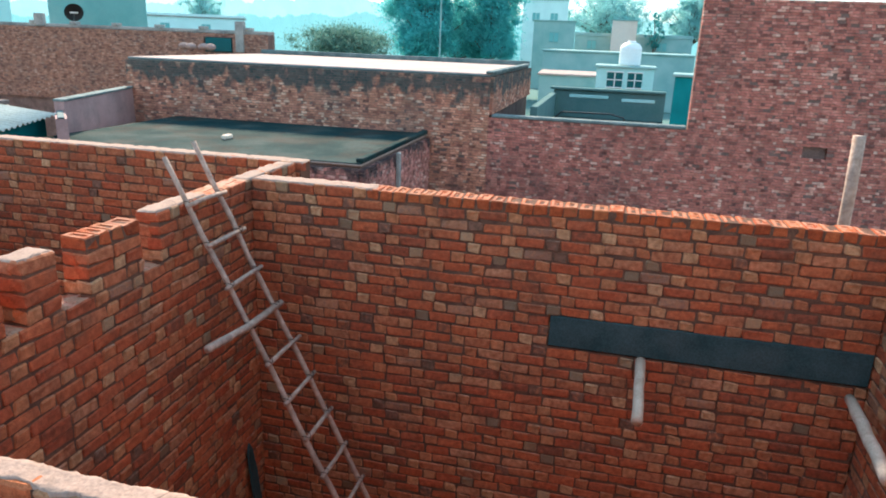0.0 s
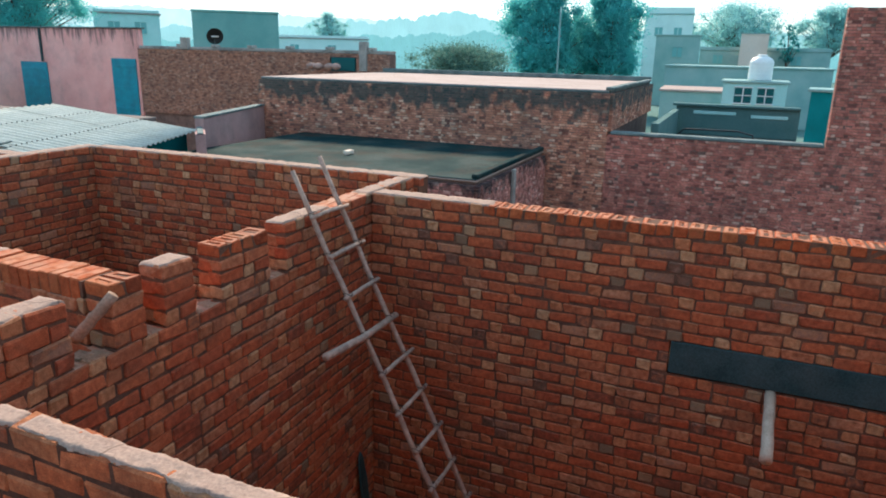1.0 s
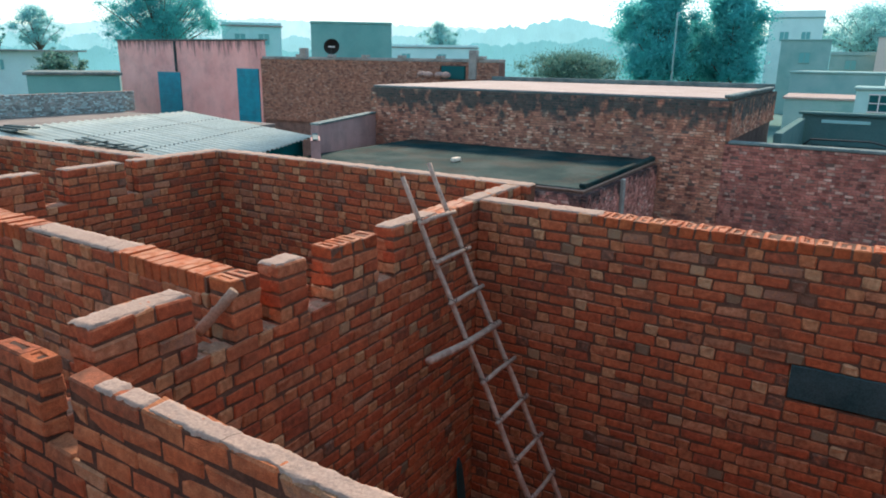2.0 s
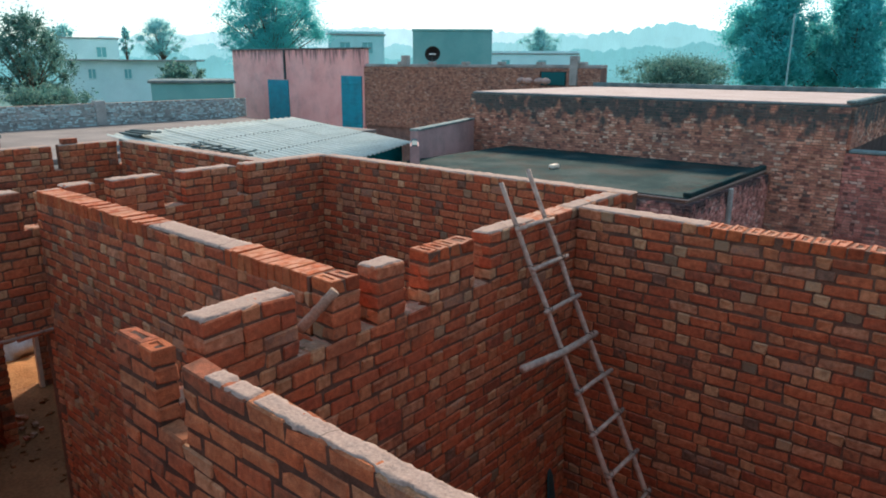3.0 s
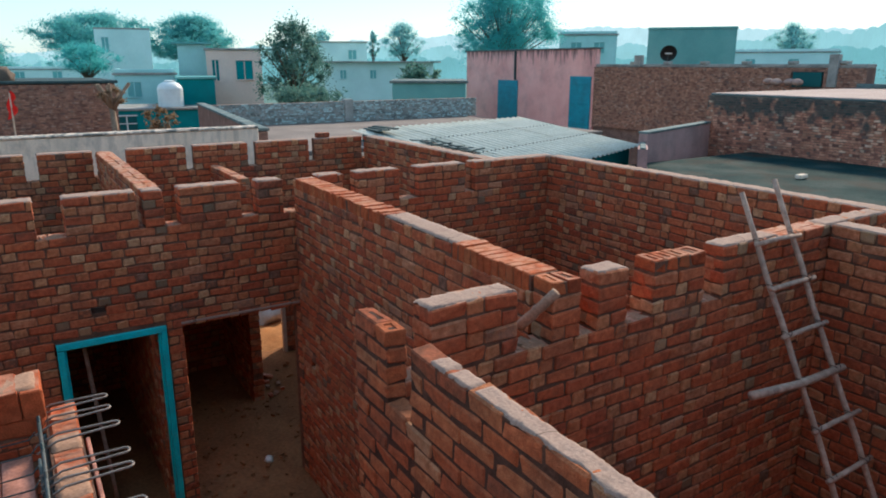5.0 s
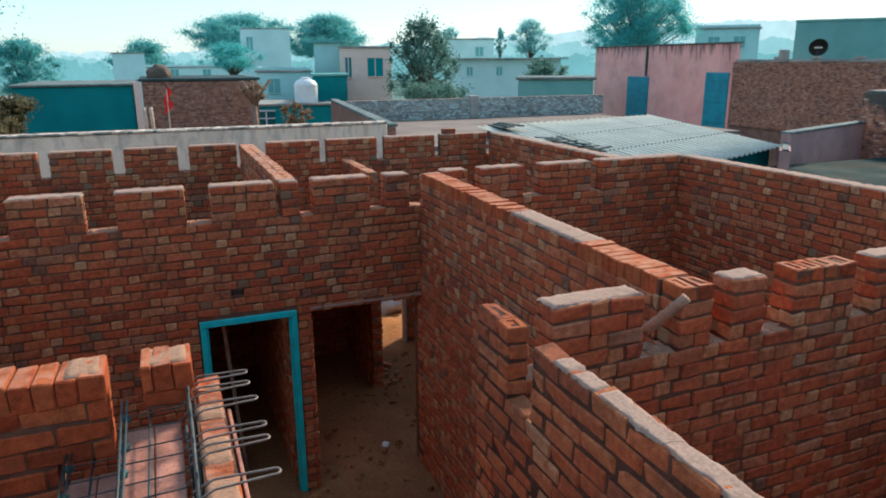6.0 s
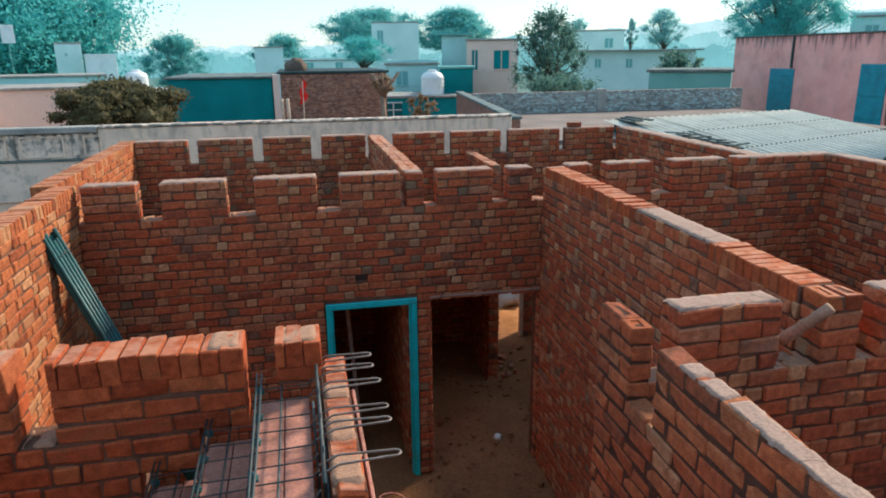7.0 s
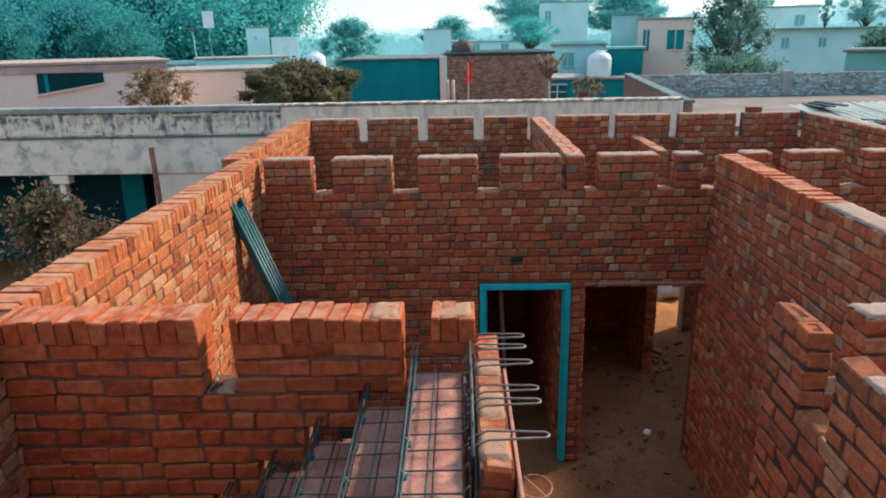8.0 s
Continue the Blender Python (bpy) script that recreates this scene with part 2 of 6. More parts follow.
def streaked(m, z0, z1, strength=0.85, col=(0.025, 0.03, 0.03), scale=(2.2, 2.2, 0.35), lo=0.42):
    """Mould and rain streaks that run down from z1 and die out at z0."""
    n, l = m.node_tree.nodes, m.node_tree.links
    bsdf = n["Principled BSDF"]
    src = bsdf.inputs["Base Color"].links[0].from_socket
    geo = n.new("ShaderNodeNewGeometry")
    mul = n.new("ShaderNodeVectorMath")
    mul.operation = "MULTIPLY"
    mul.inputs[1].default_value = scale
    l.new(geo.outputs["Position"], mul.inputs[0])
    tex = n.new("ShaderNodeTexNoise")
    tex.inputs["Scale"].default_value, tex.inputs["Detail"].default_value = 1.6, 8
    l.new(mul.outputs[0], tex.inputs["Vector"])
    xyz = n.new("ShaderNodeSeparateXYZ")
    l.new(geo.outputs["Position"], xyz.inputs[0])
    fall = n.new("ShaderNodeMapRange")
    fall.inputs["From Min"].default_value, fall.inputs["From Max"].default_value = z0, z1
    fall.inputs["To Min"].default_value, fall.inputs["To Max"].default_value = -0.28, 0.12
    l.new(xyz.outputs["Z"], fall.inputs["Value"])
    add = n.new("ShaderNodeMath")
    add.operation = "ADD"
    l.new(tex.outputs["Fac"], add.inputs[0])
    l.new(fall.outputs["Result"], add.inputs[1])
    r = n.new("ShaderNodeMapRange")
    r.inputs["From Min"].default_value, r.inputs["From Max"].default_value = lo, lo + 0.16
    r.inputs["To Max"].default_value = strength
    l.new(add.outputs[0], r.inputs["Value"])
    mx = n.new("ShaderNodeMix")
    mx.data_type = "RGBA"
    mx.inputs["B"].default_value = (*col, 1)
    l.new(r.outputs["Result"], mx.inputs["Factor"])
    l.new(src, mx.inputs["A"])
    l.new(mx.outputs["Result"], bsdf.inputs["Base Color"])
    return m


GREY_CONC = material("grey_stained_concrete", [(0.3, (0.26, 0.26, 0.24)), (0.7, (0.40, 0.38, 0.35))], rough=0.9, scale=2, fine=40, bump=0.4, stain=0.7, stain_col=(0.08, 0.10, 0.10), stain_scale=1.4)
MOULD_CONC = material("dark_mouldy_slab_edge", [(0.3, (0.10, 0.15, 0.15)), (0.7, (0.22, 0.25, 0.24))], rough=0.9, scale=3, fine=40, bump=0.4, stain=0.7, stain_col=(0.04, 0.06, 0.06), stain_scale=1.4)
WHITE_WASH = material("stained_whitewash", [(0.3, (0.863, 0.660, 0.498)), (0.7, (0.936, 0.740, 0.583))], rough=0.9, scale=2.5, fine=40, bump=0.12, stain=0.6, stain_col=(0.40, 0.34, 0.29), stain_scale=2.2, grain=0.3)
MOULD_WASH = material("mouldy_whitewash", [(0.3, (0.811, 0.630, 0.498)), (0.7, (0.894, 0.720, 0.583))], rough=0.9, scale=2.5, fine=40, bump=0.12, stain=0.8, stain_col=(0.22, 0.23, 0.22), stain_scale=3.2, grain=0.25)
ROOF_TOP = material("dusty_flat_roof", [(0.3, (0.36, 0.27, 0.235)), (0.7, (0.48, 0.37, 0.33))], rough=0.95, scale=1.2, fine=30, bump=0.3, stain=0.3, stain_col=(0.3, 0.24, 0.22), stain_scale=0.6)
DARK_ROOF = material("mossy_damp_flat_roof", [(0.36, (0.008, 0.032, 0.035)), (0.5, (0.019, 0.046, 0.046)), (0.64, (0.047, 0.067, 0.064))], rough=0.8, scale=1.1, fine=24, bump=0.5, stain=0.85, stain_col=(0.055, 0.032, 0.023), stain_scale=0.8)
DARK_ROOF.node_tree.nodes["Principled BSDF"].inputs["Specular IOR Level"].default_value = 0.02
PINK = material("faded_pink_plaster", [(0.3, (0.78, 0.37, 0.335)), (0.7, (0.88, 0.48, 0.44))], rough=0.9, scale=1.0, fine=30, bump=0.12, stain=0.4, stain_col=(0.28, 0.16, 0.15), stain_scale=0.8, grain=0.25)
MAUVE_PINK = material("dull_mauve_pink_plaster", [(0.3, (0.38, 0.22, 0.205)), (0.7, (0.50, 0.31, 0.285))], rough=0.9, scale=1.2, fine=30, bump=0.12, stain=0.5, stain_col=(0.14, 0.13, 0.13), stain_scale=1.3, grain=0.4)
TIN = material("galvanised_sheet", [(0.3, (0.38, 0.41, 0.365)), (0.7, (0.47, 0.49, 0.44))], rough=0.75, scale=1.5, fine=30, bump=0.1, metal=0.0, stain=0.25, stain_col=(0.32, 0.29, 0.25))
EARTH = material("trodden_sandy_earth", [(0.3, (0.205, 0.089, 0.040)), (0.7, (0.320, 0.150, 0.068))], rough=0.97, scale=1.2, fine=25, bump=0.7, bump_dist=0.02, stain=0.5, stain_col=(0.13, 0.07, 0.042), stain_scale=0.8)
def fields(m):
    """Beyond the yards the bare earth gives way to green fields."""
    n, l = m.node_tree.nodes, m.node_tree.links
    bsdf = n["Principled BSDF"]
    src = bsdf.inputs["Base Color"].links[0].from_socket
    geo = n.new("ShaderNodeNewGeometry")
    size = n.new("ShaderNodeVectorMath")
    size.operation = "LENGTH"
    l.new(geo.outputs["Position"], size.inputs[0])
    r = n.new("ShaderNodeMapRange")
    r.inputs["From Min"].default_value, r.inputs["From Max"].default_value = 24, 45
    l.new(size.outputs["Value"], r.inputs["Value"])
    mx = n.new("ShaderNodeMix")
    mx.data_type = "RGBA"
    mx.inputs["B"].default_value = (0.11, 0.20, 0.18, 1)
    l.new(r.outputs["Result"], mx.inputs["Factor"])
    l.new(src, mx.inputs["A"])
    l.new(mx.outputs["Result"], bsdf.inputs["Base Color"])


fields(EARTH)
BAMBOO = material("weathered_pole_wood", [(0.3, (0.329, 0.215, 0.159)), (0.7, (0.531, 0.377, 0.297))], rough=0.75, scale=20, fine=140, bump=0.3, stain=0.5, stain_col=(0.14, 0.12, 0.12), stain_scale=6)
PALE_POLE = material("pale_peeled_pole", [(0.3, (0.47, 0.34, 0.25)), (0.7, (0.66, 0.51, 0.40))], rough=0.75, scale=12, fine=140, bump=0.3, stain=0.4, stain_col=(0.24, 0.16, 0.11), stain_scale=6)
PLANK = material("dusty_shuttering_board", [(0.3, (0.336, 0.142, 0.104)), (0.7, (0.510, 0.246, 0.187))], rough=0.85, scale=7, fine=90, bump=0.3, stain=0.7, stain_col=(0.17, 0.07, 0.05), stain_scale=5)
# The beige of sunlit hooks is put into this steel's colour.
HOOK_STEEL = material("dusty_bright_rebar_steel", [(0.3, (0.16, 0.13, 0.11)), (0.7, (0.27, 0.22, 0.19))], rough=0.6, scale=30, fine=200, bump=0.4, metal=0.3, stain=0.5, stain_col=(0.10, 0.07, 0.06), stain_scale=9)
STEEL = material("dark_rebar_steel", [(0.3, (0.025, 0.048, 0.052)), (0.7, (0.065, 0.085, 0.085))], rough=0.6, scale=30, fine=200, bump=0.4, metal=0.35, stain=0.4, stain_col=(0.18, 0.09, 0.06), stain_scale=9)
TEAL_STEEL = material("teal_painted_steel_tube", [(0.3, (0.003, 0.055, 0.055)), (0.7, (0.015, 0.12, 0.115))], rough=0.5, scale=8, fine=120, bump=0.1, stain=0.5, stain_col=(0.02, 0.03, 0.03), stain_scale=5)
BLUE_PAINT = material("turquoise_door_paint", [(0.3, (0.014, 0.475, 0.521)), (0.7, (0.024, 0.600, 0.648))], rough=0.4, scale=8, fine=90, bump=0.1, stain=0.25, stain_col=(0.1, 0.2, 0.22), stain_scale=5)
DARK_BLUE = material("faded_blue_door", [(0.3, (0.010, 0.210, 0.288)), (0.7, (0.014, 0.300, 0.400))], rough=0.6, scale=3, fine=40, bump=0.2, stain=0.3)
# Distance haze is put into the next four wall colours.
TEAL_WALL = material("blue_green_painted_wall", [(0.3, (0.38, 0.66, 0.64)), (0.7, (0.46, 0.72, 0.70))], rough=0.9, scale=0.7, fine=20, bump=0.12, stain=0.3, stain_col=(0.2, 0.42, 0.43), stain_scale=0.5, grain=0.25)
MID_TEAL = material("mid_green_plaster", [(0.3, (0.112, 0.330, 0.318)), (0.7, (0.175, 0.400, 0.385))], rough=0.9, scale=0.8, fine=20, bump=0.12, stain=0.3, stain_col=(0.08, 0.2, 0.21), stain_scale=0.6, grain=0.25)
GREY_TEAL = material("grey_green_weathered_plaster", [(0.3, (0.075, 0.165, 0.160)), (0.7, (0.138, 0.230, 0.220))], rough=0.9, scale=1.2, fine=20, bump=0.12, stain=0.5, stain_col=(0.03, 0.07, 0.07), stain_scale=1.2, grain=0.4)
SOFT_TEAL = material("soft_grey_green_wall", [(0.3, (0.225, 0.381, 0.366)), (0.7, (0.315, 0.443, 0.424))], rough=0.9, scale=0.8, fine=20, bump=0.12, stain=0.35, stain_col=(0.13, 0.26, 0.265), stain_scale=0.6, grain=0.25)
# Near-black colour that imitates the shade inside verandahs.
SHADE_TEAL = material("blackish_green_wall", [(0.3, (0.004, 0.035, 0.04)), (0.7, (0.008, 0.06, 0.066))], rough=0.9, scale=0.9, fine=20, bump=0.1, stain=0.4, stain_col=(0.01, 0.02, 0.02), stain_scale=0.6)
DEEP_TEAL = material("dark_green_painted_wall", [(0.3, (0.008, 0.18, 0.195)), (0.7, (0.014, 0.24, 0.255))], rough=0.85, scale=0.9, fine=20, bump=0.12, stain=0.35, stain_col=(0.02, 0.10, 0.11), stain_scale=0.6, grain=0.25)
# Limewash colour, paled and tinted further to imitate haze.
PALE_WALL = material("pale_limewashed_wall", [(0.3, (0.53, 0.71, 0.685)), (0.7, (0.63, 0.79, 0.765))], rough=0.9, scale=0.6, fine=15, bump=0.12, stain=0.3, stain_col=(0.36, 0.5, 0.5), stain_scale=0.4, grain=0.25)
PEACH_WALL = material("peach_limewashed_wall", [(0.3, (0.70, 0.52, 0.44)), (0.7, (0.80, 0.63, 0.55))], rough=0.9, scale=0.6, fine=15, bump=0.12, stain=0.35, stain_col=(0.42, 0.35, 0.32), stain_scale=0.6, grain=0.25)
TANK = material("white_plastic_tank", [(0.3, (0.68, 0.72, 0.72)), (0.7, (0.76, 0.79, 0.78))], rough=0.45, scale=2, fine=20, bump=0.12, stain=0.15, grain=0.25)
streaked(MOULDY_BRICK, 3.05, 3.75, 0.85, (0.040, 0.075, 0.075), (2.6, 2.6, 2.0), 0.41)
streaked(MOULDY_END, 3.05, 3.75, 0.72, (0.040, 0.075, 0.075), (2.6, 2.6, 2.0), 0.41)
streaked(MOULDY_PURPLE, 1.9, 2.5, 0.88, (0.03, 0.035, 0.04), (3.0, 3.0, 2.2), 0.43)
streaked(PINK, 4.3, 5.5, 0.8, (0.15, 0.10, 0.10), (4.2, 4.2, 0.45), 0.47)
streaked(MOULD_WASH, 2.2, 3.5, 0.85, (0.09, 0.115, 0.115), (5.0, 5.0, 4.0), 0.52)
streaked(WHITE_WASH, 2.0, 3.9, 0.35, (0.25, 0.21, 0.18), (6.0, 6.0, 2.0), 0.50)
DARK_GLASS = plain("dark_window_glass", (0.012, 0.10, 0.105), 0.6)
DARK_GLASS.node_tree.nodes["Principled BSDF"].inputs["Specular IOR Level"].default_value = 0.15
# Glass colour paled to imitate haze in front of far windows.
DULL_GLASS = plain("dull_green_window", (0.14, 0.38, 0.38), 0.5)
WHITE_PAINT = plain("white_window_paint", (0.7, 0.72, 0.7), 0.5)
LASHING = plain("dark_jute_lashing", (0.09, 0.06, 0.045), 0.9)
BLACK = plain("black_rubber_plastic", (0.015, 0.02, 0.022), 0.5)
RED_CLOTH = plain("red_cloth", (0.55, 0.03, 0.02), 0.9)
SACK = material("white_woven_sack", [(0.3, (0.55, 0.53, 0.5)), (0.7, (0.72, 0.7, 0.67))], rough=0.8, scale=10, fine=90, bump=0.5)
BARK = material("tree_bark", [(0.3, (0.10, 0.075, 0.06)), (0.7, (0.18, 0.135, 0.105))], rough=0.95, scale=4, fine=40, bump=0.6, bump_dist=0.02)
RED_WOOD = material("red_brown_wood", [(0.3, (0.26, 0.10, 0.06)), (0.7, (0.38, 0.17, 0.11))], rough=0.85, scale=9, fine=60, bump=0.4)
STUB_WOOD = material("grey_brown_old_wood", [(0.3, (0.312, 0.188, 0.126)), (0.7, (0.458, 0.293, 0.210))], rough=0.85, scale=9, fine=60, bump=0.4)
PALE_BARK = material("pale_lopped_bark", [(0.3, (0.22, 0.145, 0.10)), (0.7, (0.34, 0.24, 0.17))], rough=0.9, scale=5, fine=40, bump=0.5, bump_dist=0.02)


def leaf_material(name, dark, light):
    """Thin leaves that let part of the light through."""
    m = material(name, [(0.1, dark), (0.9, light)], rough=0.7, scale=0.7, fine=8, bump=0.0, per_piece=1, stain=0)
    n, l = m.node_tree.nodes, m.node_tree.links
    bsdf = n["Principled BSDF"]
    thin = n.new("ShaderNodeBsdfTranslucent")
    l.new(bsdf.inputs["Base Color"].links[0].from_socket, thin.inputs["Color"])
    mix = n.new("ShaderNodeMixShader")
    mix.inputs["Fac"].default_value = 0.5
    l.new(bsdf.outputs[0], mix.inputs[1])
    l.new(thin.outputs[0], mix.inputs[2])
    l.new(mix.outputs[0], n["Material Output"].inputs["Surface"])
    return m


LEAF_OLIVE = leaf_material("olive_leaves", (0.06, 0.065, 0.035), (0.19, 0.165, 0.085))
# Distance haze is mixed into the teal, pale and green leaf colours below.
LEAF_TEAL = leaf_material("blue_green_leaves", (0.05, 0.29, 0.29), (0.09, 0.35, 0.35))
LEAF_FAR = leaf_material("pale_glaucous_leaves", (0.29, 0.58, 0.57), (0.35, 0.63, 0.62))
LEAF_DRY = leaf_material("dry_brown_leaves", (0.17, 0.12, 0.075), (0.38, 0.26, 0.16))
LEAF_GREEN = leaf_material("dusty_green_leaves", (0.07, 0.19, 0.165), (0.16, 0.27, 0.215))


# ---- mesh helpers ----
def part(name, bm, mat, parent=None, label="", smooth=False):
    """Links a bmesh as one mesh object under a thing or part."""
    me = bpy.data.meshes.new(name)
    if smooth:
        for f in bm.faces:
            f.smooth = True
    bm.to_mesh(me)
    bm.free()
    me.materials.append(mat)
    ob = new(name, me)
    if parent:
        ob.parent = parent
    if label:
        tagged(ob, label)
    return ob


def box(bm, lo, hi, bevel=0.0, m=None):
    made = bmesh.ops.create_cube(bm, size=1, matrix=Matrix.Translation([(a + b) / 2 for a, b in zip(lo, hi)]) @ Matrix.Diagonal((*[abs(b - a) for a, b in zip(lo, hi)], 1)))["verts"]
    if bevel:
        edges = list({e for v in made for e in v.link_edges})
        out = bmesh.ops.bevel(bm, geom=edges, offset=bevel, segments=1, affect="EDGES")
        made = out["verts"]
    if m is not None:
        bmesh.ops.transform(bm, matrix=m, verts=list({v for v in made if v.is_valid}))
    return bm


def tube(bm, pts, radii, sides=8, caps=True):
    """A round bar through points, with a radius at each."""
    pts = [Vector(p) for p in pts]
    if not hasattr(radii, "__len__"):
        radii = [radii] * len(pts)
    rings = []
    for i, p in enumerate(pts):
        way = (pts[min(i + 1, len(pts) - 1)] - pts[max(i - 1, 0)]).normalized()
        a = way.orthogonal().normalized() if i == 0 else (rings[-1][1] - way * rings[-1][1].dot(way)).normalized()
        b = way.cross(a)
        rings.append(([bm.verts.new(p + radii[i] * (math.cos(t) * a + math.sin(t) * b)) for t in [2 * math.pi * k / sides for k in range(sides)]], a))
    for (r0, _), (r1, _) in zip(rings, rings[1:]):
        for k in range(sides):
            bm.faces.new((r0[k], r0[(k + 1) % sides], r1[(k + 1) % sides], r1[k]))
    if caps:
        bm.faces.new(rings[0][0][::-1])
        bm.faces.new(rings[-1][0])
    return bm


def empty(name, at=(0, 0, 0)):
    ob = new(name)
    ob.location = at
    return ob


# ---- brick pieces ----
def brick_shape(l, d, h, c, wob, rng, frog=False):
    """Points and faces of a brick with worn edges, centred; frog: a sunk panel on top."""
    pts, at = [], {}
    for sx in (-1, 1):
        for sy in (-1, 1):
            for sz in (-1, 1):
                j = np.array([rng.uniform(-wob, wob) for _ in range(3)])
                cc = c * rng.uniform(0.6, 1.7)
                for k in range(3):
                    p = np.array([sx * (l / 2 - cc), sy * (d / 2 - cc), sz * (h / 2 - cc)])
                    p[k] += (sx, sy, sz)[k] * cc
                    at[sx, sy, sz, k] = len(pts)
                    pts.append(p + j)
    faces, s = [], (-1, 1)
    for k in range(3):
        a, b = [i for i in range(3) if i != k]
        for v in s:
            ring = []
            for p, q in ((-1, -1), (1, -1), (1, 1), (-1, 1)):
                key = [0, 0, 0]
                key[k], key[a], key[b] = v, p, q
                ring.append(at[(*key, k)])
            if frog and k == 2 and v == 1:
                top = [pts[i] for i in ring]
                mid = sum(top) / 4
                inner = [len(pts) + i for i in range(4)]
                inset = np.array([0.66, 0.44, 1]) if l > d else np.array([0.44, 0.66, 1])
                pts += [mid + (p - mid) * inset for p in top]
                low = [len(pts) + i for i in range(4)]
                pts += [mid + (p - mid) * inset * np.array([0.86, 0.86, 1]) - np.array([0, 0, 0.007]) for p in top]
                for i in range(4):
                    n_ = (i + 1) % 4
                    faces.append([ring[i], ring[n_], inner[n_], inner[i]])
                    faces.append([inner[i], inner[n_], low[n_], low[i]])
                faces.append(low)
            else:
                faces.append(ring)
    for k in range(3):
        a, b = [i for i in range(3) if i != k]
        for p in s:
            for q in s:
                lo, hi = [0, 0, 0], [0, 0, 0]
                lo[a] = hi[a] = p
                lo[b] = hi[b] = q
                lo[k], hi[k] = -1, 1
                faces.append([at[(*lo, a)], at[(*hi, a)], at[(*hi, b)], at[(*lo, b)]])
    for sx in s:
        for sy in s:
            for sz in s:
                faces.append([at[sx, sy, sz, k] for k in range(3)])
    pts = np.array(pts)
    out = []
    for f in faces:
        p = pts[f]
        nrm = np.cross(p[1] - p[0], p[2] - p[0])
        ref = p.mean(0)
        if frog and len(f) == 4 and abs(ref[0]) < l * 0.42 and abs(ref[1]) < d * 0.4 and ref[2] > h * 0.2:
            ref = np.array([-ref[0] * 0.01, -ref[1] * 0.01, 1.0]) if abs(nrm[2]) > 0.3 * np.linalg.norm(nrm) else np.array([-ref[0], -ref[1], 0])
        out.append(f if nrm @ ref > 0 else f[::-1])
    return pts, out


rng = random.Random(7)
L, HB, P = 0.223, 0.1115, 0.08825
JOINT = 0.011
SHAPES = {}
for kind, (l, d, h, fr) in {"stretcher": (L - 0.007, 0.104, P - JOINT, False), "header": (HB - 0.007, 0.104, P - JOINT, False), "frogged": (HB - JOINT * 0.8, 0.208, P - JOINT, True),
        "longfrog": (L - JOINT, 0.104, P - JOINT, True), "rowlock": (0.077 - 0.003, 0.212, 0.112, False)}.items():
    SHAPES[kind] = [brick_shape(l, d, h, 0.0055 if kind == "rowlock" else 0.0075, 0.003 if kind == "rowlock" else 0.0062, rng, fr) for _ in range(6)]
def plain_shape(l, d, h, wob, rng):
    """A small old brick: a box with uneven corners."""
    pts = np.array([[sx * l / 2, sy * d / 2, sz * h / 2] for sx in (-1, 1) for sy in (-1, 1) for sz in (-1, 1)]) + np.array([[rng.uniform(-wob, wob) for _ in range(3)] for _ in range(8)])
    return pts, [[0, 1, 3, 2], [4, 6, 7, 5], [0, 4, 5, 1], [2, 3, 7, 6], [0, 2, 6, 4], [1, 5, 7, 3]]


SHAPES["old_stretcher"] = [plain_shape(L - 0.016, 0.09, P - 0.016, 0.007, rng) for _ in range(6)]
SHAPES["old_header"] = [plain_shape(HB - 0.016, 0.09, P - 0.016, 0.007, rng) for _ in range(6)]
BRICK_MESH = {}


def brick_mesh(kind, v, mat):
    key = (kind, v, mat.name)
    if key not in BRICK_MESH:
        me = bpy.data.meshes.new("brick")
        pts, faces = SHAPES[kind][v]
        me.from_pydata([tuple(p) for p in pts], [], faces)
        me.materials.append(mat)
        BRICK_MESH[key] = me
    return BRICK_MESH[key]


def cut(spans, a, b):
    """Takes the stretch a..b out of a list of stretches."""
    out = []
    for lo, hi in spans:
        if b <= lo or a >= hi:
            out.append((lo, hi))
        else:
            out += [s for s in ((lo, a), (b, hi)) if s[1] - s[0] > 0.02]
    return out


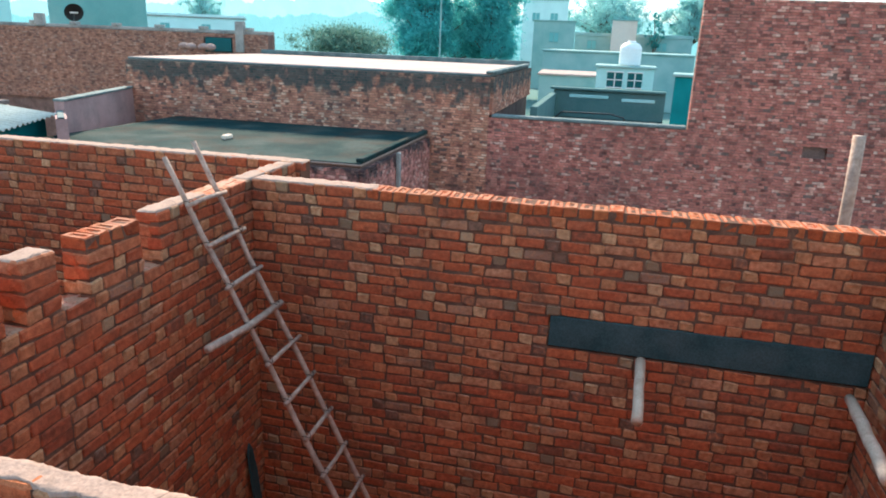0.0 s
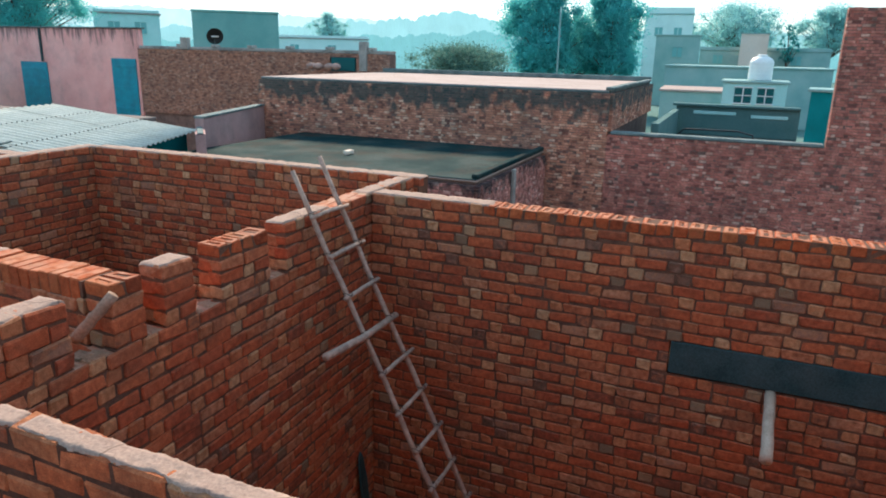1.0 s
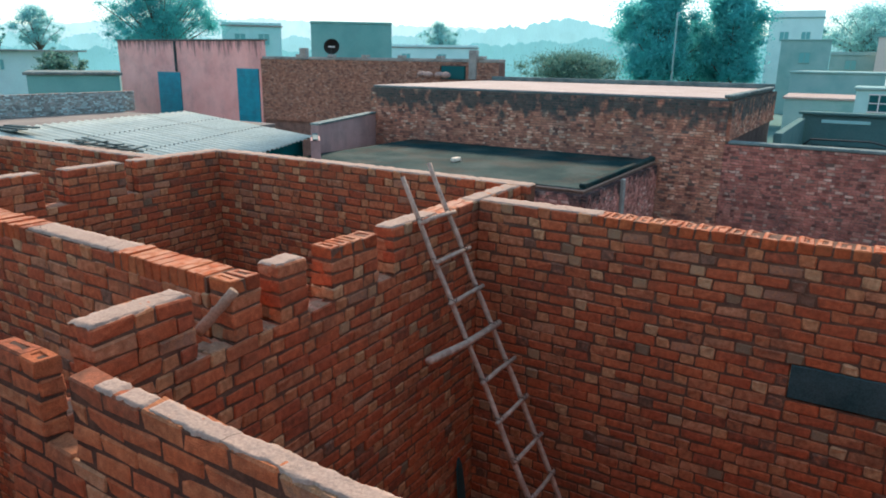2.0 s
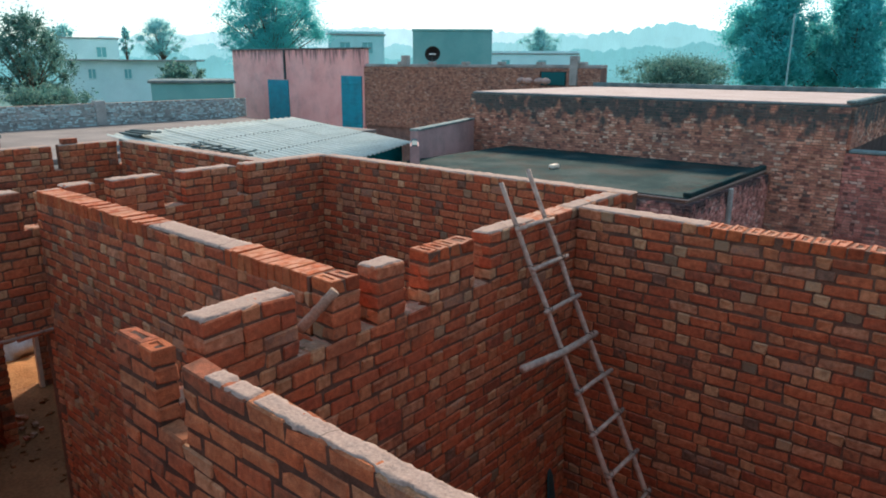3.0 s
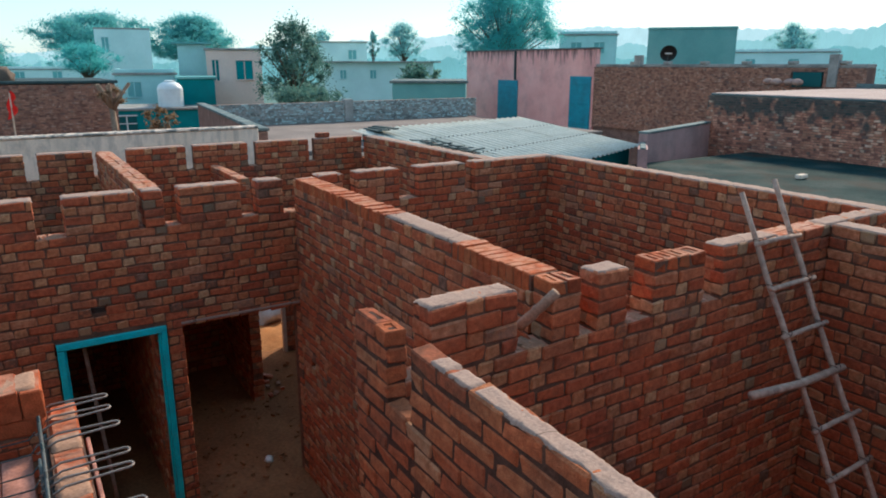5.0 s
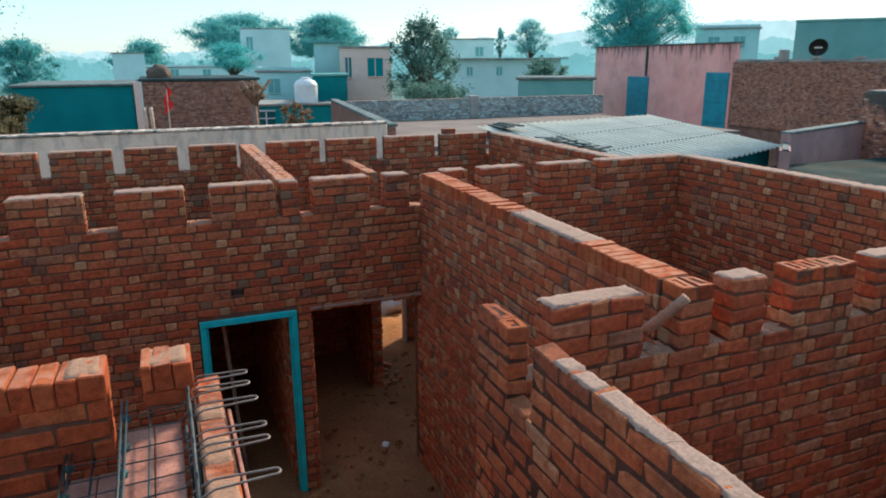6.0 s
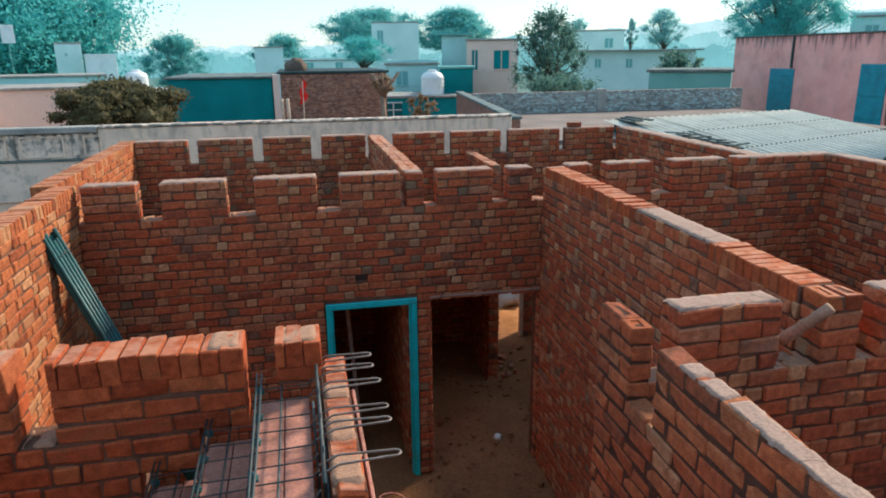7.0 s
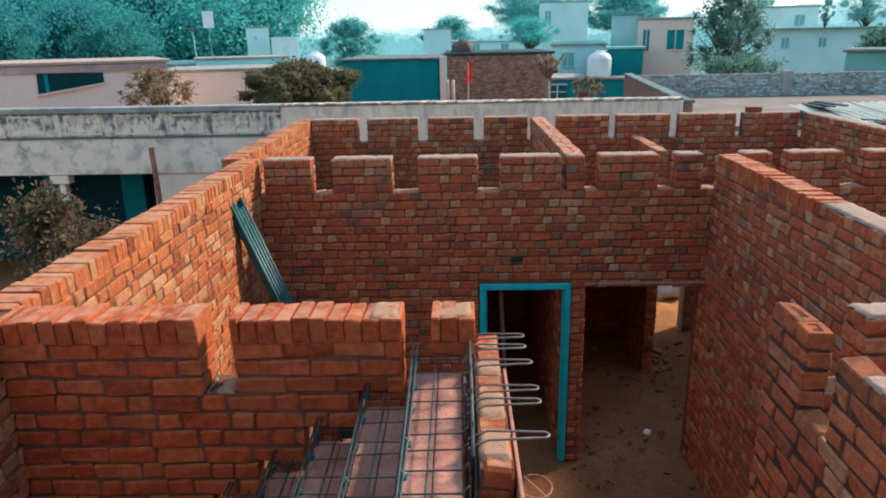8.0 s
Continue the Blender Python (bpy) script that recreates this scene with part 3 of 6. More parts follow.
def brick_wall(name, label, axis, face, way, thick, u0, u1, top, notches=(), holes=(), sides="front", bond="flemish", tops=(), near=None, mat=BRICK, mortar=MUD, low=0.0, seed=1, z_shift=0.0, rough=1.0, loose=0.0, plain_rows=0, pale=True, bs=1.0, cap=None):
    """A wall of single bricks on a mud core. It runs along axis from u0 to u1; face is its front plane and way the side (+1, -1) on which its thickness lies.
    notches: (from, to, bottom); holes: (from, to, bottom, top); tops: (from, to, 'rowlock' | 'frog' | 'cap'). near(u, z): which bricks are parts of their own."""
    rnd = random.Random(seed)

    def place(u, w, z):
        return (u, face + way * w, z) if axis == "x" else (face + way * w, u, z)

    core = bmesh.new()
    us = sorted({u0, u1, *[v for n in notches for v in n[:2] if u0 < v < u1], *[v for h in holes for v in h[:2] if u0 < v < u1]})
    zs = sorted({low, top, *[n[2] for n in notches], *[v for h in holes for v in h[2:] if low < v < top]})

    def solid(u, z):
        return u0 < u < u1 and low < z < top and not any(a < u < b and z > c for a, b, c in notches) and not any(a < u < b and c < z < d for a, b, c, d in holes)

    for a, b in zip(us, us[1:]):
        for c, d in zip(zs, zs[1:]):
            mu, mz = (a + b) / 2, (c + d) / 2
            if not solid(mu, mz):
                continue
            e0 = 0.01 if not solid(a - 0.005, mz) else 0.0
            e1 = 0.01 if not solid(b + 0.005, mz) else 0.0
            t1 = 0.012 if not solid(mu, d + 0.005) else 0.0
            p, q = place(a + e0, 0.008, c), place(b - e1, thick - 0.008, d - t1)
            box(core, [min(i, j) for i, j in zip(p, q)], [max(i, j) for i, j in zip(p, q)])
    wall = part(name, core, mortar)
    tagged(wall, label, "wall", kind="structure")
    laid = []
    L_, H_, P_ = L * bs, HB * bs, P * bs
    old = "old_" if bs < 1 else ""
    rows = int(round((top - low) / P_ + 0.2))
    turn = Matrix.Rotation(math.pi / 2, 4, "Z") if axis == "y" else Matrix.Identity(4)
    for c in range(rows):
        z0 = top - (rows - c) * P_ + z_shift
        z = z0 + P_ / 2
        spans = [(u0, u1)]
        for a, b, bot in notches:
            if z > bot - 0.01:
                spans = cut(spans, a, b)
        for a, b, bot, up in holes:
            if bot - 0.01 < z < up + 0.01:
                spans = cut(spans, a, b)
        style = "flemish" if bond == "flemish" else "stretcher"
        if bond == "flemish" and rnd.random() < 0.06:
            style = "stretcher"
        if rows - c <= plain_rows:
            style = "stretcher"
        last = c == rows - 1
        for lo, hi in spans:
            head = (c % 2 == 0)
            u = lo - (rnd.uniform(0, H_) if hi - lo > 1.2 else 0)
            if style == "stretcher" and c % 2:
                u -= H_
            first = True
            while u < hi - 0.015:
                kind = "stretcher" if style == "stretcher" or not head else "header"
                over = next((s for a, b, s in tops if a <= max(u, lo) + 0.02 < b), "cap") if last else ""
                if over == "rowlock":
                    length = 0.077
                    kind = "rowlock"
                elif over == "frog" and thick > 0.15:
                    length = HB
                    kind = "frogged"
                elif over == "frog":
                    length = L
                    kind = "longfrog"
                else:
                    length = (L_ if kind == "stretcher" else H_) * rnd.uniform(0.97, 1.03)
                head = not head
                a, b = max(u, lo), min(u + length, hi)
                if b < hi and hi - b < 0.045 * bs:
                    b = hi
                u = b if b == hi else u + length
                if b - a < 0.03 * bs:
                    continue
                full = {"stretcher": L_, "header": H_, "frogged": HB, "longfrog": L, "rowlock": 0.077}[kind]
                scale = (b - a - 0.007 * bs) / (full - 0.007 * bs) * bs
                layers = [thick / 2] if kind in ("frogged", "rowlock", "longfrog") or thick < 0.15 else ([0.052] if sides == "front" else [thick - 0.052] if sides == "back" else [0.052, thick - 0.052])
                if sides == "both_top" and len(layers) > 1 and z < 3.05:
                    layers = [0.052]
                for w in layers:
                    if rnd.random() < loose:
                        continue
                    deep = 1.0
                    if kind in ("frogged", "rowlock") and thick < 0.2:
                        deep = thick / 0.22
                    out = rnd.uniform(-0.004, 0.003) * rough - (rnd.uniform(0.0, 0.005) if kind == "header" and bond == "flemish" else 0)
                    ww = w + (out if w < thick / 2 + 0.001 else -out)
                    zz = z + rnd.uniform(-0.0028, 0.0028) * (2.2 if kind == "rowlock" else 1)
                    m = Matrix.Translation(place((a + b) / 2, ww, zz)) @ turn @ Matrix.Rotation(rnd.uniform(-0.024, 0.024) * rough * (0.5 if kind == "rowlock" else 1), 4, "Z") @ Matrix.Rotation(rnd.uniform(-0.016, 0.016) * rough, 4, "Y") @ Matrix.Diagonal((scale, deep, rnd.uniform(0.96, 1.04) * bs, 1))
                    laid.append((old + kind if kind in ("stretcher", "header") else kind, rnd.randrange(6), m, (a + b) / 2, z, w))
    tags = [near is not None and near(u, z) and w < thick / 2 + 0.001 for _, _, _, u, z, w in laid]
    LAID.append((wall, laid, tags, mat, HEADS.get(mat.name, mat) if pale else mat))
    for a, b, bot in notches if thick > 0.15 and mat is not SUNLIT_TAN_BRICK else ():
        if b - a > 0.1:
            m0 = a + (b - a) * rnd.uniform(0.1, 0.3)
            mortar_cap(wall, place, max(a, u0) + 0.012, m0, thick * 0.8, bot + 0.004, rnd, TAN_MORTAR)
            mortar_cap(wall, place, m0 + rnd.uniform(0.0, 0.05), min(b, u1) - 0.012, thick * 0.7, bot + 0.001, rnd, TAN_MORTAR)
    for a, b, s in tops:
        if s == "cap":
            for lo, hi in [q for q in (lambda spans: spans)(top_spans(u0, u1, notches))]:
                lo2, hi2 = max(lo, a), min(hi, b)
                if hi2 - lo2 > 0.05:
                    mortar_cap(wall, place, lo2, hi2, thick, top, rnd, cap or CAP)
    return wall


LAID = []
HEADS = {BRICK.name: PALE_BRICK, DUN_BRICK.name: DUN_BRICK, MOULDY_BRICK.name: MOULDY_END, PURPLE_BRICK.name: DUSKY_END, MOULDY_PURPLE.name: MOULDY_PURPLE}


def top_spans(u0, u1, notches):
    spans = [(u0, u1)]
    for a, b, _ in notches:
        spans = cut(spans, a, b)
    return spans


def mortar_cap(wall, place, lo, hi, thick, z, rnd, mat):
    """A thin uneven bed of dried mortar on a wall's top."""
    bm = bmesh.new()
    n = max(4, int((hi - lo) / 0.016))
    ph = rnd.uniform(0, 50)
    grid = []
    for i in range(n + 1):
        u = lo + (hi - lo) * i / n
        row = []
        for j, f in enumerate((-0.5, -0.47, -0.25, 0, 0.25, 0.47, 0.5)):
            edge = noise.noise((u * 31 + ph, f * 4, 1)) * 0.012 + noise.noise((u * 7 + ph, f * 4, 7)) * 0.014 - 0.013
            w = thick / 2 + f * (thick + (2 * edge if abs(f) > 0.4 else 0))
            h = -0.014 if abs(f) == 0.5 else -0.003 + 0.008 * (0.5 + noise.noise((u * 14 + ph, f * 9, 3))) + 0.003 * noise.noise((u * 45 + ph, f * 30, 5))
            end = -0.012 if i in (0, n) else 0
            row.append(bm.verts.new(place(u + (rnd.uniform(-0.008, 0.008) if i in (0, n) else 0), w, z + h + end)))
        grid.append(row)
    for a, b in zip(grid, grid[1:]):
        for k in range(6):
            bm.faces.new((a[k], a[k + 1], b[k + 1], b[k]))
    bmesh.ops.recalc_face_normals(bm, faces=bm.faces)
    if sum(f.normal.z for f in bm.faces) < 0:
        bmesh.ops.reverse_faces(bm, faces=bm.faces)
    part("mortar_cap", bm, mat, wall, smooth=True)


# ---- ground ----
def ground_sheet():
    bm = bmesh.new()
    near = [-30 + i * 0.6 for i in range(101)]
    xs = [-1500, -400, -120, -60] + near + [60, 120, 400, 1500]
    rows = []
    for y in xs:
        row = []
        for x in xs:
            inside = abs(x) < 30 and abs(y) < 30
            z = (noise.noise((x * 0.8, y * 0.8, 0)) * 0.035 + noise.noise((x * 2.7, y * 2.7, 5)) * 0.02) if inside else 0
            row.append(bm.verts.new((x, y, z - 0.01)))
        rows.append(row)
    for a, b in zip(rows, rows[1:]):
        for k in range(len(xs) - 1):
            bm.faces.new((a[k], a[k + 1], b[k + 1], b[k]))
    ob = part("ground", bm, EARTH, smooth=True)
    return tagged(ob, "sandy trodden earth floor with dust and rubble", "ground", kind="structure")


ground_sheet()

# ---- the new brick house ----
TOP = 3.53
NOTCH = 3.175


def gaps(lo, hi, merlons, bottom):
    """The notches that are left between merlons."""
    out, at = [], lo
    for a, b in merlons:
        if a - at > 0.02:
            out.append((at, a, bottom))
        at = b
    if hi - at > 0.02:
        out.append((at, hi, bottom))
    return out


HOLE = (-2.02, -1.90, 2.42, 2.50)
D_MER = [(-4.56, -4.065), (-3.856, -3.24), (-2.98, -2.368), (-2.139, -1.527), (-1.47, -1.285), (-1.14, -0.54), (-0.365, -0.10), (0.306, 0.585), (0.765, 1.29), (1.543, 2.21), (2.35, 3.62)]
brick_wall("wall_north", "raw brick wall with joist notches along its top, door openings below", "x", 0.0, 1, 0.22, -4.62, 3.62, TOP, gaps(-4.62, 3.62, D_MER, NOTCH),
    [(-2.36, -1.38, 0, 2.17), (-1.22, 0.0, 0, 2.15), HOLE], "both_top", tops=[(-5, 4, "cap")], near=lambda u, z: -3.6 < u < 0 and z > 2.62, seed=11)
R_MER = [(-4.78, -4.08), (-3.95, -3.17), (-3.03, -2.32), (-2.175, -1.506), (-1.078, -0.276), (-0.161, 0.634), (0.78, 1.62), (1.743, 2.557)]
brick_wall("wall_far", "raw brick back wall with joist notches along its top", "x", 3.63, 1, 0.22, -4.8, 2.8, TOP, gaps(-4.8, 2.8, R_MER, 3.18),
    [(0.40, 1.06, 0, 2.1)], "front", tops=[(-5, 4, "cap")], near=lambda u, z: -4.8 < u < 1.4 and z > 3.1, seed=12)
brick_wall("wall_partition", "raw brick partition wall between two open rooms", "y", -1.47, 1, 0.2, 0.22, 3.63, TOP, sides="both", near=lambda u, z: z > 3.0, seed=13)
brick_wall("wall_stub", "short raw brick dividing wall, lower than the rest", "y", 0.04, 1, 0.15, 2.15, 3.63, 3.23, sides="both", near=lambda u, z: z > 2.4, seed=14)
brick_wall("wall_middle", "long raw brick wall topped with bricks laid on edge", "y", -0.065, 1, 0.22, -4.035, 0.0, TOP, (), [(-0.72, -0.61, 2.47, 2.55), (-0.38, -0.27, 1.47, 1.55)], sides="both", z_shift=-0.012,
    tops=[(-0.12, 0, "cap"), (-2.15, -0.12, "rowlock"), (-3.2, -2.15, "cap"), (-4.2, -3.2, "rowlock")], near=lambda u, z: u < -0.6 and z > 2.72, seed=15)
B_MER = [(-0.85, -0.30), (-0.065, 0.155), (0.29, 0.535), (0.75, 1.24), (1.42, 3.5)]
brick_wall("wall_cross", "raw brick cross wall with notches and loose mortar on top", "x", -4.22, 1, 0.18, -1.05, 3.5, TOP, gaps(-1.05, 3.5, B_MER, NOTCH), (), "both_top",
    tops=[(-1.05, -0.25, "cap"), (-0.08, 0.2, "frog"), (0.2, 0.56, "cap"), (0.7, 1.3, "frog"), (1.36, 2.02, "cap"), (2.62, 4, "cap")], near=lambda u, z: -1.1 < u < 2.3 and z > 2.66, seed=16)
brick_wall("wall_east", "raw brick outer wall topped with frogged header bricks", "y", 2.65, 1, 0.22, -9.06, -4.22, TOP, (), [(-9.06, -6.75, 2.4, 2.66)], "front",
    tops=[(-9.2, -5.28, "frog"), (-5.28, -4, "cap")], near=lambda u, z: -8.9 < u < -4.9 and z > 2.85, seed=17)
brick_wall("wall_east_back", "raw brick outer wall with a mortar-smeared top", "y", 3.5, 1, 0.22, -4.28, 0.0, TOP, (), (), "front", tops=[(-5, 1, "cap")], near=lambda u, z: -3.6 < u and z > 2.9, seed=18)
brick_wall("wall_side", "raw brick side wall of the back rooms", "y", 2.585, 1, 0.22, 0.22, 3.63, TOP, (), (), "front", tops=[(0, 4, "cap")], near=lambda u, z: z > 2.9, seed=19)
brick_wall("wall_west", "sunlit raw brick wall topped with bricks on edge", "y", -4.62, -1, 0.22, -6.2, 0.11, TOP, (), (), "front", z_shift=-0.012, tops=[(-4.15, 0.3, "rowlock"), (-6.3, -4.15, "cap")], near=lambda u, z: -3.4 < u and z > 2.75, seed=20, mat=SUNLIT_TAN_BRICK)
brick_wall("wall_west_back", "sunlit raw brick wall of the back room", "y", -4.8, -1, 0.22, 0.11, 3.85, TOP, (), (), "front", z_shift=-0.012, tops=[(0, 4, "rowlock")], near=lambda u, z: z > 3.0, seed=21, mat=SUNLIT_TAN_BRICK)
F_MER = [(-4.62, -3.72), (-3.575, -2.82), (-2.695, -2.50)]
STEPS = [(-2.82, -2.4, 0, 3.34), (-3.02, -2.82, 0, 3.18), (-3.28, -3.02, 0, 3.0), (-3.51, -3.28, 0, 2.83), (-3.74, -3.51, 0, 2.66), (-3.97, -3.74, 0, 2.49), (-4.2, -3.97, 0, 2.32)]
brick_wall("wall_stair", "raw brick stair wall with bricks standing on edge along its broken top", "x", -4.18, 1, 0.2, -4.62, -2.50, TOP, gaps(-4.62, -2.50, F_MER, 3.18), STEPS, "both_top", z_shift=-0.012,
    tops=[(-5, -2, "rowlock"), (-2.69, -2.51, "cap"), (-2.97, -2.83, "cap"), (-3.86, -3.75, "cap")], near=lambda u, z: z > 2.3, seed=22, plain_rows=4, pale=False, mat=LIT_ORANGE_BRICK, cap=TAN_MORTAR)
brick_wall("wall_low", "half-brick wall with a cracked mortar bed on top", "y", -1.165, 1, 0.11, -8.6, -4.0, TOP, [(-4.575, -4.36, 3.15)], (), "front", bond="stretcher",
    tops=[(-4.36, -4.0, "frog"), (-4.72, -4.575, "frog"), (-4.855, -4.73, "cap"), (-5.03, -4.868, "cap"), (-9, -5.04, "cap")], near=lambda u, z: -6.2 < u and z > 2.2, seed=23, pale=False, mat=DUN_BRICK, mortar=DARK_MUD)
# both inner walls run a little askew
for name_, px_, py_ in (("wall_middle", 0.045, -4.1), ("wall_low", -1.11, -4.3)):
    bpy.data.objects[name_].matrix_world = Matrix.Translation((px_, py_, 0)) @ Matrix.Rotation(-0.02, 4, "Z") @ Matrix.Translation((-px_, -py_, 0))
brick_wall("wall_south", "raw brick end wall", "x", -9.06, -1, 0.22, 0.4, 2.87, TOP, (), (), "front", tops=[(0, 3, "cap")], seed=24)

# Two unseen walls added behind the camera to darken the lower rooms.
brick_wall("wall_rear", "raw brick rear wall of the open rooms", "x", -9.06, -1, 0.22, -4.84, 0.4, TOP, (), (), "front", tops=[(-5, 1, "cap")], seed=25)
brick_wall("wall_west_rear", "raw brick side wall of the stair yard", "y", -4.62, -1, 0.22, -9.06, -6.2, TOP, (), (), "front", tops=[(-10, -6, "cap")], seed=26)


def south_sky_blocker():
    """An unseen tall wall added behind the open walls to block sky light from the south."""
    bm = bmesh.new()
    box(bm, (-5.2, -10.7, 0), (2.0, -10.45, 6.6), 0.01)
    tagged(part("wall_rear_room", bm, OLD_MORTAR), "plain rendered wall of the taller rear room", "wall", kind="structure")


south_sky_blocker()


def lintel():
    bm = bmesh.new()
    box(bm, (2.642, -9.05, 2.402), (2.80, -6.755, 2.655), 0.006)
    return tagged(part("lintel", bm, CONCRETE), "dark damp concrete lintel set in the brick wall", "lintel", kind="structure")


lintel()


def door_lintels():
    for a, b, z in ((-1.24, 0.05, 2.15),):
        bm = bmesh.new()
        box(bm, (a, -0.012, z), (b, 0.2, z + 0.025), 0.004)
        tagged(part("lintel", bm, CAP), "thin pale lintel edge over the open doorway", "lintel", kind="structure")


door_lintels()


def door_frame():
    root = tagged(empty("door_1", (-1.87, 0, 0)), "bright turquoise steel door frame without a door", "door frame", kind="structure")
    for name, lo, hi in (("jamb", (-0.485, -0.025, 0.0), (-0.425, 0.07, 2.105)), ("jamb", (0.425, -0.025, 0.0), (0.485, 0.07, 2.105)), ("head", (-0.485, -0.025, 2.108), (0.485, 0.07, 2.168))):
        bm = bmesh.new()
        box(bm, lo, hi, 0.004)
        part(name, bm, BLUE_PAINT, root)
        bm = bmesh.new()
        if name == "jamb":
            s = 1 if lo[0] < 0 else -1
            x = hi[0] if s > 0 else lo[0]
            box(bm, (min(x, x + s * 0.02), 0.02, 0.0), (max(x, x + s * 0.02), 0.07, 2.105), 0.003)
        else:
            box(bm, (-0.424, 0.02, 2.088), (0.424, 0.07, 2.107), 0.003)
        part("rebate", bm, BLUE_PAINT, root)


door_frame()


def unseen_deck():
    """Unseen low slabs added to darken the back rooms, and a pale post in the back doorway."""
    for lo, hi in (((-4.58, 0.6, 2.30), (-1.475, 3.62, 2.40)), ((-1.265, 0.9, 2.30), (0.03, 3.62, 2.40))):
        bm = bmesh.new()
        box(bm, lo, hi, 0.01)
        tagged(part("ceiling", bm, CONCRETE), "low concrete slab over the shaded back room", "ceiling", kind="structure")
    bm = bmesh.new()
    box(bm, (1.0, 3.60, 0), (1.058, 3.68, 2.1), 0.005)
    tagged(part("door_post", bm, PALE_POLE), "pale wooden post in the back doorway", "post")


unseen_deck()


# ---- the ladder ----
def ladder():
    root = tagged(empty("ladder", (1.905, -5.94, 0)), "rough bamboo pole ladder leaning on the brick wall", "ladder")
    rr = random.Random(5)

    def rail_y(z):
        return -4.237 + 0.48 * (z - 3.55) + 5.94

    for x0, top in ((-0.197, 3.845), (0.197, 3.895)):
        pts, rad = [], []
        for i in range(15):
            z = 0.02 + (top - 0.02) * i / 14
            pts.append((x0 + 0.022 * (TOP - z) + rr.uniform(-0.006, 0.006), rail_y(z) + rr.uniform(-0.006, 0.006), z))
            rad.append(0.024 - 0.006 * i / 14 + rr.uniform(-0.001, 0.0015))
        part("rail", tube(bmesh.new(), pts, rad, 8), BAMBOO, root, smooth=True)
    k = 0
    z = 3.53
    while z > 0.2:
        off = 0.022 * (TOP - z)
        left, right = off - 0.25 + rr.uniform(-0.02, 0.02), off + 0.26 + rr.uniform(-0.03, 0.03)
        r = 0.017
        if k == 3:
            left, r = -0.745, 0.027
        dz = rr.uniform(-0.012, 0.012)
        y = rail_y(z) - 0.03
        bm = tube(bmesh.new(), [(left, y + rr.uniform(-0.01, 0.01), z - dz - 0.01 if k != 3 else z + 0.055), ((left + right) / 2, y, z), (right, y + rr.uniform(-0.01, 0.01), z + dz)], [r * 1.05, r, r * 0.95], 8)
        rung = part("rung", bm, BAMBOO, root, "long pale pole lashed as a rung" if k == 3 else "", smooth=True)
        for x0 in (off - 0.20, off + 0.20):
            bm = bmesh.new()
            for j in (-1, 1):
                loop = [(x0 + j * 0.008 + 0.024 * math.cos(t), y + 0.016 + 0.031 * math.sin(t), z + 0.024 * math.cos(t) * j) for t in [2 * math.pi * q / 8 for q in range(9)]]
                tube(bm, loop, 0.003, 5, False)
            part("lashing", bm, LASHING, rung)
        k += 1
        z -= 0.2885 + rr.uniform(-0.008, 0.008)


ladder()


def pole(name, label, pts, rad, mat, cat="pole"):
    base = Vector(pts[0])
    rr = random.Random(len(label))
    fine = []
    for i in range(9):
        t = i / 8
        p = base.lerp(Vector(pts[-1]), t)
        fine.append(p + Vector((rr.uniform(-1, 1), rr.uniform(-1, 1), rr.uniform(-1, 1))) * rad * 0.12)
    bm = tube(bmesh.new(), fine, [rad * (1 + rr.uniform(-0.06, 0.06)) for _ in fine], 10)
    return tagged(part(name, bm, mat, smooth=True), label, cat)


pole("scaffold_pole", "pale wooden scaffold pole stub sticking out of the brick wall", [(2.70, -7.47, 2.37), (1.80, -7.43, 2.32)], 0.040, PALE_POLE)
pole("wooden_prop", "pale wooden prop leaning in the wall corner", [(2.58, -8.93, 2.33), (1.35, -8.75, 2.45)], 0.04, PALE_POLE)
pole("wooden_stub", "short grey wooden pole resting in the wall notch", [(-0.205, -4.10, 3.26), (-0.064, -4.25, 3.485)], 0.03, STUB_WOOD)
pole("leaning_pole", "thin grey pole leaning inside the doorway", [(-1.98, 0.62, 0.0), (-2.12, 0.5, 2.2)], 0.022, BAMBOO)
pole("fence_post", "tall pale post standing behind the brick wall", [(4.25, -9.22, 0.0), (4.2, -9.15, 4.03)], 0.05, BAMBOO)


